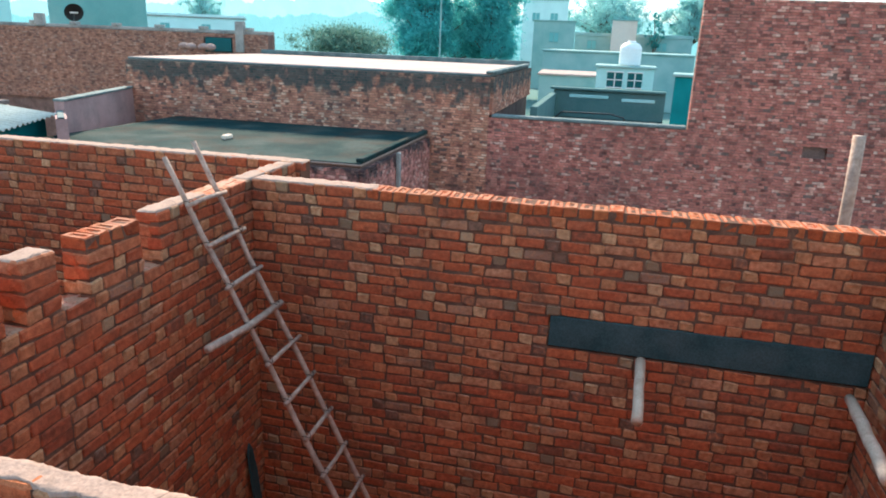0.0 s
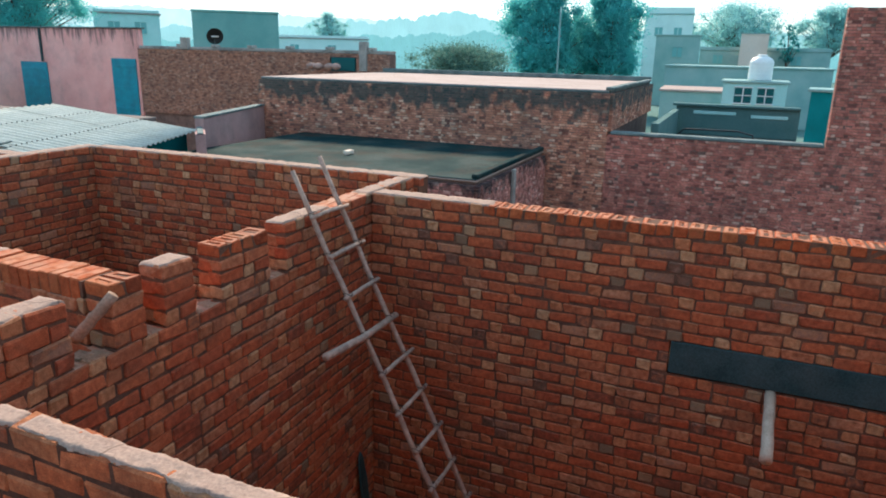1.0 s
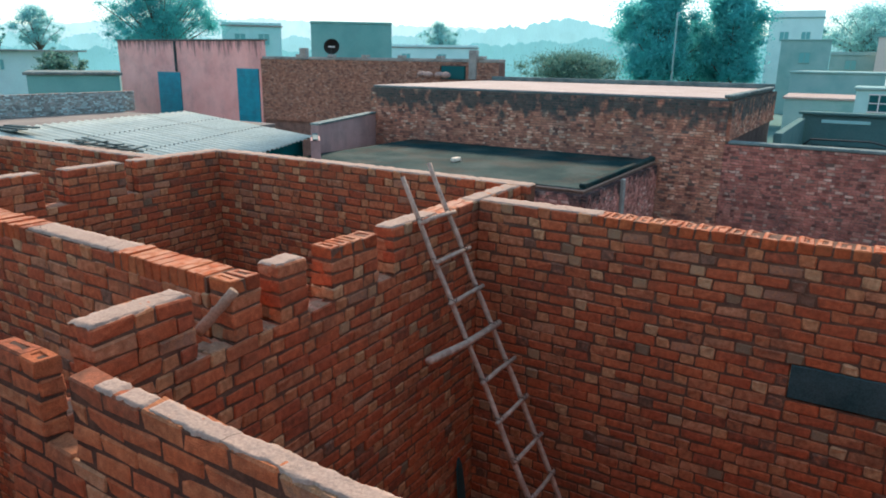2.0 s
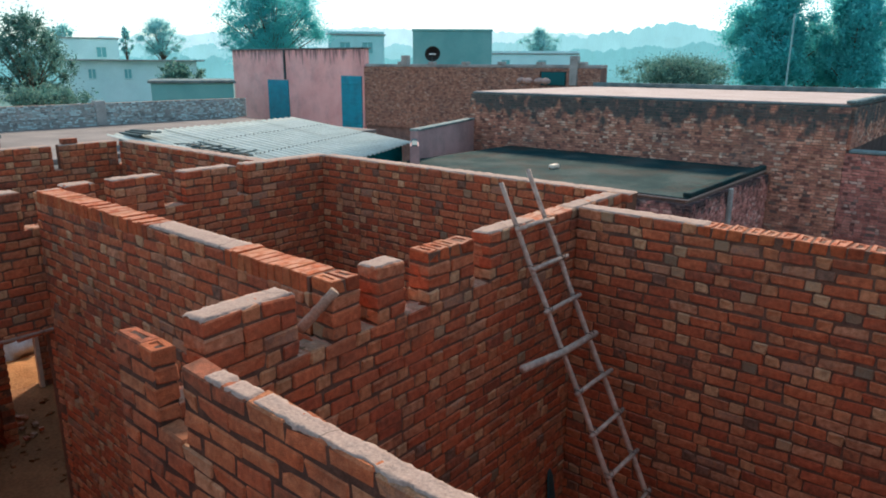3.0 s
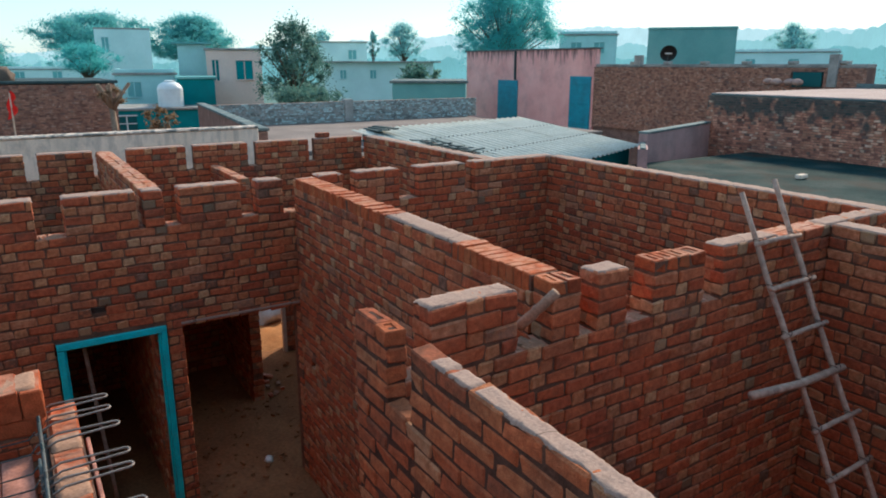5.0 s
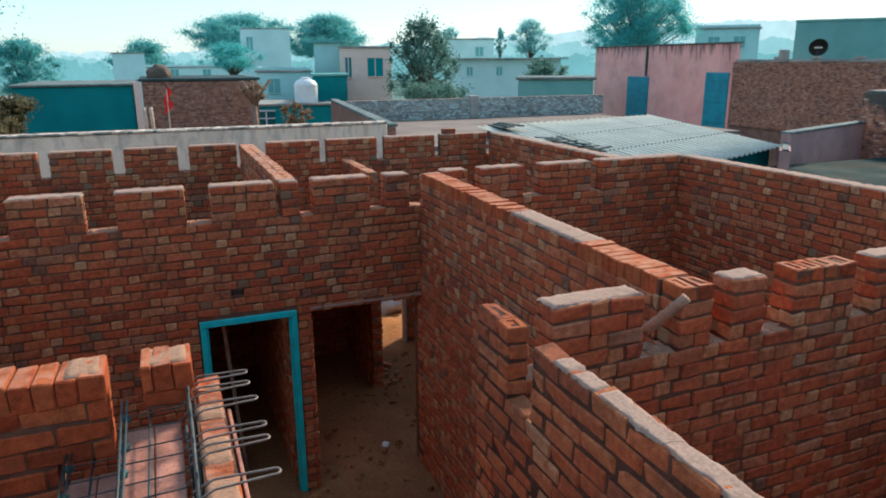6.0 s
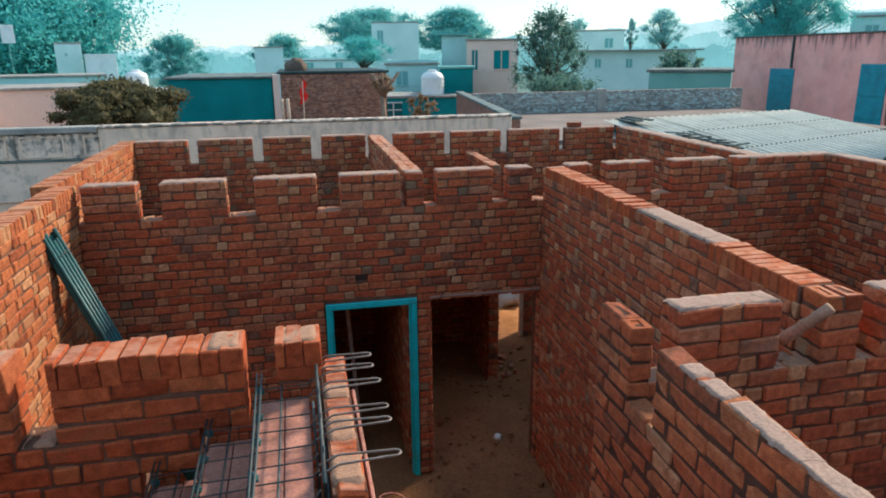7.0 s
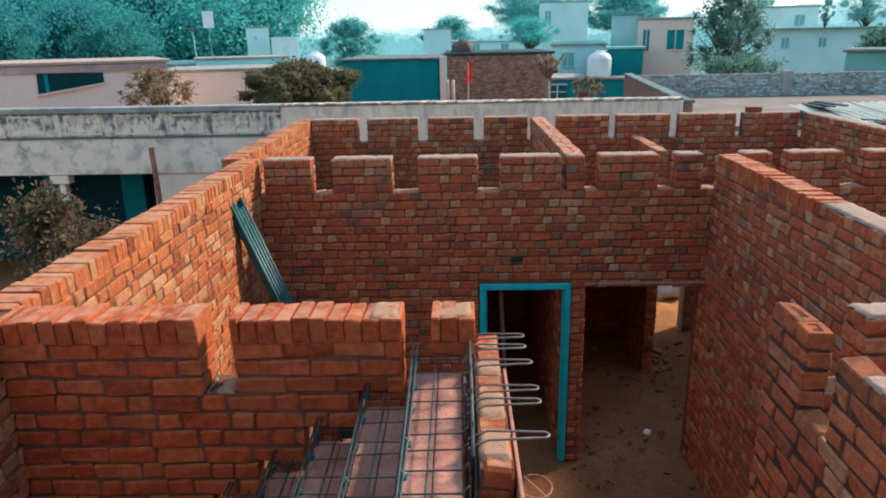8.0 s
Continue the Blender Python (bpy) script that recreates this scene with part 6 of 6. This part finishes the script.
def leaf_cloud(centres, n, leaf, rnd, flat=0.75, core=0.0):
    """Leaves scattered over clumps: centres are (place, radius). core: the share of each clump that is an unbroken leafy mass. Returns points and faces."""
    r = np.random.RandomState(rnd)
    c = np.array([p for p, _ in centres])
    q = np.array([s for _, s in centres])
    which = r.choice(len(c), n, p=q**2 / (q**2).sum())
    way = r.normal(size=(n, 3))
    way /= np.linalg.norm(way, axis=1)[:, None]
    far_out = np.minimum(np.abs(r.normal(size=n)) * 0.55, 1.35) if not core else core * 0.8 + np.minimum(np.abs(r.normal(size=n)) * 0.26, 0.6)
    at = c[which] + way * (q[which] * far_out)[:, None] * np.array([1, 1, flat])
    a = r.normal(size=(n, 3))
    a /= np.linalg.norm(a, axis=1)[:, None]
    b = np.cross(a, r.normal(size=(n, 3)))
    b /= np.linalg.norm(b, axis=1)[:, None]
    s = leaf * r.uniform(0.6, 1.4, n)[:, None]
    quad = np.stack([at - a * s, at + b * s * 0.45, at + a * s, at - b * s * 0.45], 1).reshape(-1, 3)
    faces = [[4 * i, 4 * i + 1, 4 * i + 2, 4 * i + 3] for i in range(n)]
    if core:
        ball, tri = BALL
        bodies, k = [quad], len(quad)
        for p, size in centres:
            ph = r.uniform(0, 9, 3)
            lump = 1 + 0.22 * np.sin(ball[:, 0] * 5 + ph[0]) * np.sin(ball[:, 1] * 6 + ph[1]) + 0.14 * np.sin(ball[:, 2] * 9 + ph[2]) * np.sin(ball[:, 0] * 8 + ph[1]) + r.uniform(-0.08, 0.08, len(ball))
            bodies.append(np.array(p) + ball * (lump * size * core)[:, None] * np.array([1, 1, flat]))
            faces += [[i + k for i in f] for f in tri]
            k += len(ball)
        quad = np.concatenate(bodies)
    return quad, faces


def tree(name, label, at, base, top, width, crown_low, mat, leaves=2500, leaf=0.12, seed=0, clumps=26, trunk=0.18, flat=0.75, wispy=False, loose=0.0, cat="tree", core=0.0):
    """A trunk with limbs and a crown of leaf clumps between crown_low and top."""
    rnd = random.Random(seed)
    root = tagged(empty(name, (*at, base)), label, cat)
    h, cl = top - base, crown_low - base
    bm = bmesh.new()
    lean = (rnd.uniform(-0.2, 0.2), rnd.uniform(-0.2, 0.2))
    tube(bm, [(lean[0] * t * t, lean[1] * t * t, t * (cl + 0.35 * (h - cl))) for t in (0, 0.3, 0.6, 1)], [trunk, trunk * 0.8, trunk * 0.6, trunk * 0.35], 8)
    cs = []
    for k in range(clumps):
        t = (k + 0.5) / clumps
        z = cl + (h - cl) * (0.08 + 0.88 * t)
        prof = math.sin(math.pi * min(0.97, 0.12 + 0.86 * t)) ** 0.6 if not wispy else (0.25 + 0.75 * (1 - t)) * math.sin(math.pi * min(1, 0.2 + t)) ** 0.3 if t < 0.8 else 0.25
        ang = k * 2.399 + rnd.uniform(-0.4, 0.4)
        rad = width / 2 * prof * rnd.uniform(0.15, 1.08)
        size = (0.17 if not wispy else 0.11) * (1 - 0.5 * loose) * width * rnd.uniform(0.5, 1.4) * (0.66 if core else 1)
        p = Vector((rad * math.cos(ang), rad * math.sin(ang), z))
        cs.append((tuple(p), size))
        if k % 2 == 0:
            z0 = cl * 0.7 + (z - cl * 0.7) * 0.35
            tube(bm, [(lean[0] * 0.4, lean[1] * 0.4, z0), tuple(Vector((p.x * 0.5, p.y * 0.5, (z0 + z) / 2 + 0.1))), tuple(p)], [trunk * 0.35, trunk * 0.2, trunk * 0.06], 5)
    part("trunk", bm, BARK, root, smooth=True)
    pts, faces = leaf_cloud(cs, leaves, leaf, seed + 1, flat, core)
    me = bpy.data.meshes.new("crown")
    me.from_pydata(pts.tolist(), [], faces)
    me.materials.append(mat)
    crown = new("crown", me)
    crown.parent = root
    return root


def tree_at(name, label, az, d, el_top, width_deg, el_low, mat, base=0.0, **k):
    w = 2 * d * math.tan(radians(width_deg / 2))
    tree(name, label, far(az, d), base, high(el_top, d), w, high(el_low, d), mat, **k)


# Leaf colours lifted towards teal to imitate haze before far crowns.
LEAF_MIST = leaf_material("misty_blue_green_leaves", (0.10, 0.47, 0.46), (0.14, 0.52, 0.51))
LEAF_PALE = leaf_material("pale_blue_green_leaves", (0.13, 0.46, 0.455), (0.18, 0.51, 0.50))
tree_at("tree", "tall dark blue-green shade tree beyond the roofs", 75.0, 62, 5.4, 6.2, -1.9, LEAF_MIST, leaves=75000, leaf=0.11, seed=1, clumps=120, trunk=0.3, flat=0.85)
tree_at("tree", "tall blue-green tree beside its twin", 80.0, 64, 4.9, 5.4, -1.9, LEAF_MIST, leaves=65000, leaf=0.11, seed=31, clumps=110, trunk=0.3, flat=0.85)
tree_at("tree", "low blue-green tree between the tall ones", 77.6, 66, 2.0, 4.6, -1.9, LEAF_MIST, leaves=30000, leaf=0.082, seed=32, clumps=60, trunk=0.25)
pole("power_pole", "thin pale power pole before the trees", [(*far(76.1, 50), 0), (*far(76.1, 50), high(3.6, 50))], 0.055, SOFT_TEAL)
tree_at("tree", "round green tree behind the flat roof", 68.5, 46, 0.45, 8.0, -1.6, LEAF_GREEN, leaves=30000, leaf=0.062, seed=2, clumps=110, trunk=0.2, flat=0.5)
tree_at("tree", "slim dark cypress-like tree", 92.6, 84, 2.5, 1.5, -0.3, LEAF_TEAL, leaves=1600, leaf=0.12, seed=3, clumps=33, trunk=0.15)
tree_at("tree", "feathery blue-green tree behind the pink house", 37.0, 52, 5.8, 8.0, 0.0, LEAF_MIST, leaves=80000, leaf=0.06, seed=4, clumps=170, trunk=0.25, flat=0.7, loose=0.35)
tree_at("tree", "loose olive-green tree with drooping sprays", 20.3, 38, 3.2, 6.2, -3.0, LEAF_GREEN, leaves=17000, leaf=0.07, seed=5, clumps=80, trunk=0.16, flat=1.25, loose=0.65)
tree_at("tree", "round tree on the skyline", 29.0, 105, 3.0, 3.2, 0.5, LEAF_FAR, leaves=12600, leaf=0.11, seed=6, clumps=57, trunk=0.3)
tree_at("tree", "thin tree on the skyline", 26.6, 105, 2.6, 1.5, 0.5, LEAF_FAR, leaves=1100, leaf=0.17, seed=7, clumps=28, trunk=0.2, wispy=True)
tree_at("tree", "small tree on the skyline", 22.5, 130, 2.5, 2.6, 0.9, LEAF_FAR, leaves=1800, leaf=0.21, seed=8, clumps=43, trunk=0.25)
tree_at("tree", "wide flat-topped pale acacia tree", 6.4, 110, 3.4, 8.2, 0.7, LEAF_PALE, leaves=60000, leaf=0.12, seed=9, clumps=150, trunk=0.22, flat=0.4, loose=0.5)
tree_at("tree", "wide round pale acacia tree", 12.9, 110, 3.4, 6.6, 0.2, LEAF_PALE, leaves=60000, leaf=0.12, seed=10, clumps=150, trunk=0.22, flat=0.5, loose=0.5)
tree_at("tree", "small dark round tree among the houses", 5.7, 56, 1.25, 4.6, -0.5, LEAF_MIST, leaves=16100, leaf=0.056, seed=11, clumps=62, trunk=0.15, flat=0.6)
tree_at("tree", "dense round olive tree with pale leaf tips", -12.8, 22.5, -1.75, 9.2, -5.2, LEAF_OLIVE, leaves=24000, leaf=0.055, seed=12, clumps=144, trunk=0.14, flat=0.7, core=0.6)
tree_at("tree", "thin brown dry-leaved tree", -23.4, 22, -1.7, 5.6, -4.6, LEAF_DRY, leaves=5200, leaf=0.045, seed=13, clumps=46, trunk=0.06, loose=0.6)
LEAF_SHRUB = leaf_material("dusty_green_and_russet_leaves", (0.05, 0.075, 0.045), (0.27, 0.16, 0.10))
tree_at("shrub", "dusty brown-green shrub before the white house", -32.0, 12.0, -10.2, 9.0, -16.0, LEAF_SHRUB, leaves=6000, leaf=0.045, seed=14, clumps=36, trunk=0.05, cat="shrub")
tree_at("tree", "brown dry bush among the roofs", 10.2, 34, -3.1, 2.4, -5.0, LEAF_DRY, leaves=900, leaf=0.09, seed=15, clumps=16, trunk=0.06)
tree_at("tree", "large dark tree mass", -19.5, 100, 6.0, 16.5, -1.2, LEAF_MIST, leaves=110000, leaf=0.25, seed=16, clumps=170, trunk=0.5, flat=0.9)
tree_at("tree", "large dark tree mass at the village edge", -31.0, 95, 6.0, 14.0, -1.2, LEAF_MIST, leaves=90000, leaf=0.25, seed=17, clumps=150, trunk=0.5, flat=0.9)
tree_at("tree", "dark tree above the low houses", -27.5, 62, 2.4, 8.5, -1.8, LEAF_TEAL, leaves=60000, leaf=0.12, seed=18, clumps=90, trunk=0.35)
tree_at("tree", "broad dark tree by the farmhouse", -36.0, 55, 3.0, 11.0, -1.2, LEAF_TEAL, leaves=60000, leaf=0.12, seed=19, clumps=90, trunk=0.3)
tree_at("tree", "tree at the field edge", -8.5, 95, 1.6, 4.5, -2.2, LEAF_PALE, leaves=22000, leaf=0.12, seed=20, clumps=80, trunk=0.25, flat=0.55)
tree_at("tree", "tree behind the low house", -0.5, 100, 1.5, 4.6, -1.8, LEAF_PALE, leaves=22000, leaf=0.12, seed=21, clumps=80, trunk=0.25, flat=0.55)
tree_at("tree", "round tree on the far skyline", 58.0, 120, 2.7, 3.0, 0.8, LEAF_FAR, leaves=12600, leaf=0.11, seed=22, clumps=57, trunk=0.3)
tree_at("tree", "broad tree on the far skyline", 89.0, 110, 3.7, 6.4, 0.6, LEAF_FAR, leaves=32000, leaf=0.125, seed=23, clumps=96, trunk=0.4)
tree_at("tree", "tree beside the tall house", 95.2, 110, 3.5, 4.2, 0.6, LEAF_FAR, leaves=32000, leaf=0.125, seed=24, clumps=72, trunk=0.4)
tree_at("shrub", "dark shrub hanging over the parapet", 21.0, 31, -2.1, 6.4, -3.0, LEAF_GREEN, leaves=7000, leaf=0.06, seed=25, clumps=30, trunk=0.08, cat="shrub")
tree_at("tree", "low rounded tree before the long house", 30.0, 52, -0.1, 3.4, -1.4, LEAF_GREEN, leaves=1500, leaf=0.14, seed=26, clumps=22, trunk=0.1, flat=0.6)


def pollard():
    """A lopped tree with stubby branch ends."""
    x, y = far(7.05, 24)
    root = tagged(empty("pollard_tree", (x, y, 0)), "lopped brown tree with stubby branch ends", "tree")
    rnd = random.Random(6)
    top = high(-3.0, 24)
    bm = bmesh.new()
    tube(bm, [(0, 0, 0), (0.03, 0, top * 0.6), (-0.02, 0, top)], [0.14, 0.10, 0.085], 8)
    for k in range(7):
        a = k * 0.9
        q = Vector((math.cos(a) * rnd.uniform(0.25, 0.62), math.sin(a) * 0.35, top + rnd.uniform(0.25, 0.8)))
        tube(bm, [(0, 0, top - 0.1), tuple(q * 0.5 + Vector((0, 0, top * 0.5))), tuple(q)], [0.08, 0.055, 0.05], 7)
    part("trunk", bm, PALE_BARK, root, smooth=True)
    cs = [((rnd.uniform(-0.35, 0.35), rnd.uniform(-0.3, 0.3), top + rnd.uniform(0.1, 0.55)), 0.14) for _ in range(14)]
    pts, faces = leaf_cloud(cs, 800, 0.045, 3)
    me = bpy.data.meshes.new("crown")
    me.from_pydata(pts.tolist(), [], faces)
    me.materials.append(LEAF_DRY)
    new("crown", me).parent = root


pollard()


def far_ridge(name, label, d, heights, col, rough, seed):
    """A glowing backdrop of wooded skyline round the village, haze put into its emission colour: heights are (bearing,
    degrees above the eye).
    """
    m = bpy.data.materials.new(name)
    m.use_nodes = True
    n, l = m.node_tree.nodes, m.node_tree.links
    b = n["Principled BSDF"]
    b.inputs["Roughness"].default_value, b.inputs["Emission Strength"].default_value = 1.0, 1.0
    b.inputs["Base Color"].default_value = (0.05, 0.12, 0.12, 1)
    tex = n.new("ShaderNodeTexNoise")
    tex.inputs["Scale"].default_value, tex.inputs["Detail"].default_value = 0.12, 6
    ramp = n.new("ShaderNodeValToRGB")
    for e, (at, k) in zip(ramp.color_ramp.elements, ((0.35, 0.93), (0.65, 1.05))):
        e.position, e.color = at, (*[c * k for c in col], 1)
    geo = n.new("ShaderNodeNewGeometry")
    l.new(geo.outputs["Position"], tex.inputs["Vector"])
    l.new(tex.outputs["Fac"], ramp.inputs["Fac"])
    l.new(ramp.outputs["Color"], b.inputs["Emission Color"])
    azs, els = [h[0] for h in heights], [h[1] for h in heights]
    pts, faces, rows = [], [], 5
    cols = int((azs[-1] - azs[0]) / 0.06)
    for c in range(cols + 1):
        az = azs[0] + (azs[-1] - azs[0]) * c / cols
        el = float(np.interp(az, azs, els))
        lump = abs(noise.noise((az * 0.42, seed, 0))) * 1.2 + abs(noise.noise((az * 1.3, seed, 4))) * 0.55 + noise.noise((az * 4.1, seed, 8)) * 0.16 + noise.noise((az * 13.0, seed, 2)) * 0.07
        top = high(el + rough * (lump - 0.45), d)
        for r in range(rows):
            x, y = far(az, d + 3.0 * noise.noise((az * 2, r * 1.7, seed)) + r * 0.8)
            pts.append((x, y, -0.5 + (top + 0.5) * r / (rows - 1)))
    for c in range(cols):
        for r in range(rows - 1):
            a = c * rows + r
            faces.append([a, a + rows, a + rows + 1, a + 1])
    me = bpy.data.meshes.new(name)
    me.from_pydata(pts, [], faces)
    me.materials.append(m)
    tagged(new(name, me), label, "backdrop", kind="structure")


# The further the ridge, the paler its glow, to imitate haze.
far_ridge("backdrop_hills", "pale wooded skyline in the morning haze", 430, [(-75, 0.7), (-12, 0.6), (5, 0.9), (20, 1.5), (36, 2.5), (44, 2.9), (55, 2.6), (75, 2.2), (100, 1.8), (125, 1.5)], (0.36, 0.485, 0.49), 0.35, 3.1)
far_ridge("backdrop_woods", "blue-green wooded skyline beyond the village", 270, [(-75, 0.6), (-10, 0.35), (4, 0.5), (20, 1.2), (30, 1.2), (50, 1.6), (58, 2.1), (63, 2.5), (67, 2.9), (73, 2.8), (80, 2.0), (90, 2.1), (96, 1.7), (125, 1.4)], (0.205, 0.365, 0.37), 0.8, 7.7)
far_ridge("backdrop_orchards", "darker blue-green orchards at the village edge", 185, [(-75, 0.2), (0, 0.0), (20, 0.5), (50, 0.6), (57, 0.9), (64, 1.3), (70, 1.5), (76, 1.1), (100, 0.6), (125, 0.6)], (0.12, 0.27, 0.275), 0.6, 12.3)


def scatter_rubble():
    """Crumbs of brick and mortar on the earth floor."""
    rnd = random.Random(21)
    pts, faces, n = [], [], 0
    for k in range(420):
        x = rnd.uniform(-1.3, 0.9) if k % 3 else rnd.uniform(-4.4, 2.5)
        y = rnd.uniform(-0.6, 3.5) if k % 3 else rnd.uniform(-3.9, 3.4)
        s = rnd.choice((0.012, 0.018, 0.026, 0.04, 0.06))
        p, f = SHAPES["header"][rnd.randrange(6)]
        m = pose(x, y, s * 0.35, rnd.uniform(-20, 20), rnd.uniform(-20, 20), rnd.uniform(0, 180))
        a = np.array(m)
        q = p / 0.1 * s * np.array([1, rnd.uniform(0.6, 1), rnd.uniform(0.5, 0.9)])
        pts.append(q @ a[:3, :3].T + a[:3, 3])
        faces += [[i + n for i in g] for g in f]
        n += len(p)
    me = bpy.data.meshes.new("rubble")
    me.from_pydata(np.concatenate(pts).tolist(), [], faces)
    me.materials.append(EARTH)
    tagged(new("rubble", me), "crumbs of brick and mortar on the earth floor", "rubble", kind="stuff")


scatter_rubble()


def litter():
    """Sacks, a scrap of paper and a loose pipe seen on the ground."""
    rr = random.Random(12)
    for at, s, lab, mat in (((1.16, 5.0, 0.26), 0.42, "white woven sack heaped outside the back doorway", SACK), ((1.6, 5.35, 0.27), 0.42, "white woven sack heaped outside the back doorway", SACK), ((-0.29, 0.54, 0.02), 0.05, "crumpled white paper scrap on the earth floor", WHITE_PAINT)):
        bm = bmesh.new()
        bmesh.ops.create_icosphere(bm, subdivisions=3, radius=s)
        for v in bm.verts:
            v.co *= 1 + 0.35 * noise.noise(v.co / s * 2.1 + Vector(at))
            v.co.z *= 0.75
        ob = part("sack" if s > 0.1 else "paper_scrap", bm, mat, smooth=True)
        ob.location = at
        tagged(ob, lab, "sack" if s > 0.1 else "litter")
    loop = [(-2.28 + 0.065 * math.cos(t), -4.62 + 0.075 * math.sin(t), 3.0) for t in [2.6 + 2 * math.pi * k / 16 for k in range(16)]]
    tail = [(-2.22, -4.69, 2.98), (-2.15, -4.78, 2.93), (-2.07, -4.88, 2.85), (-1.98, -5.02, 2.7), (-1.9, -5.2, 2.4)]
    bm = tube(bmesh.new(), [(-2.37, -4.57, 3.0)] + loop + tail, 0.003, 6)
    tagged(part("wire", bm, PLANK, smooth=True), "loop of pink-brown wire hanging from the shuttering board", "wire")


litter()


def broken_bricks():
    """Broken bricks in a heap at the foot of the dividing wall."""
    rr = random.Random(31)
    for k in range(12):
        bm = bmesh.new()
        ln = rr.uniform(0.05, 0.11)
        box(bm, (-ln / 2, -0.03, 0), (ln / 2, 0.03, 0.045), 0.006)
        for v in bm.verts:
            v.co += Vector((rr.uniform(-1, 1), rr.uniform(-1, 1), rr.uniform(-0.4, 1))) * 0.008
        ob = part("broken_brick", bm, BRICK if k % 3 else TAN_MORTAR)
        ob.matrix_world = pose(rr.uniform(0.24, 0.55), rr.uniform(1.9, 2.9), 0.012, rr.uniform(-12, 12), rr.uniform(-10, 10), rr.uniform(0, 180))
        tagged(ob, "broken clay brick lying on the earth floor", "brick", "broken bricks by the doorway")


broken_bricks()


def sand_pile():
    """A low spread of sand added outside the back doorway, its orange imitating sunlit ground."""
    bm = bmesh.new()
    rings = []
    for i in range(9):
        q = i / 8
        rings.append([bm.verts.new((1.1 * q * math.cos(t), 0.75 * q * math.sin(t), 0.2 * (1 - q * q) + 0.04 * noise.noise((q * 4 * math.cos(t), q * 4 * math.sin(t), 2)) - 0.03)) for t in [2 * math.pi * k / 28 for k in range(28)]])
    for a, b in zip(rings, rings[1:]):
        for k in range(28):
            bm.faces.new((a[k], b[k], b[(k + 1) % 28], a[(k + 1) % 28]))
    bmesh.ops.remove_doubles(bm, verts=bm.verts, dist=0.001)
    ob = part("sand_mound", bm, SAND, smooth=True)
    ob.location = (1.0, 4.5, 0)
    tagged(ob, "low pile of orange building sand outside the doorway", "sand")


# Sand colour brightened to imitate sunlight on the ground.
SAND = material("orange_building_sand", [(0.3, (0.47, 0.20, 0.075)), (0.7, (0.60, 0.29, 0.12))], rough=0.97, scale=4, fine=50, bump=0.8, bump_dist=0.02, stain=0.4, stain_col=(0.3, 0.14, 0.06), stain_scale=3)
sand_pile()


# ---- the bricks of the walls ----
CREST = ("rowlock", "longfrog", "frogged")


def lay_bricks():
    for wall, laid, tags, mat, end in LAID:
        # Crest bricks get the warmer brick colour to look sunlit.
        crest = LIT_ORANGE_BRICK if mat is BRICK else mat
        count = 0
        pts, faces = [], []
        n = 0
        ends = []
        for (kind, v, m, u, z, w), own in zip(laid, tags):
            if own and count < 300:
                ob = bpy.data.objects.new("brick", brick_mesh(kind, v, end if kind == "header" else crest if kind in CREST else mat))
                scene.collection.objects.link(ob)
                ob.parent = wall
                ob.matrix_basis = m
                count += 1
            else:
                p, f = SHAPES[kind][v]
                a = np.array(m)
                pts.append(p @ a[:3, :3].T + a[:3, 3])
                faces += [[i + n for i in q] for q in f]
                n += len(p)
                ends += [1 if kind == "header" else 2 if kind in CREST else 0] * len(f)
        if pts:
            me = bpy.data.meshes.new("bricks")
            me.from_pydata(np.concatenate(pts).tolist(), [], faces)
            me.materials.append(mat)
            me.materials.append(end)
            me.materials.append(crest)
            me.polygons.foreach_set("material_index", ends)
            ob = new("bricks", me)
            ob.parent = wall
            tagged(ob, kind="stuff")


lay_bricks()
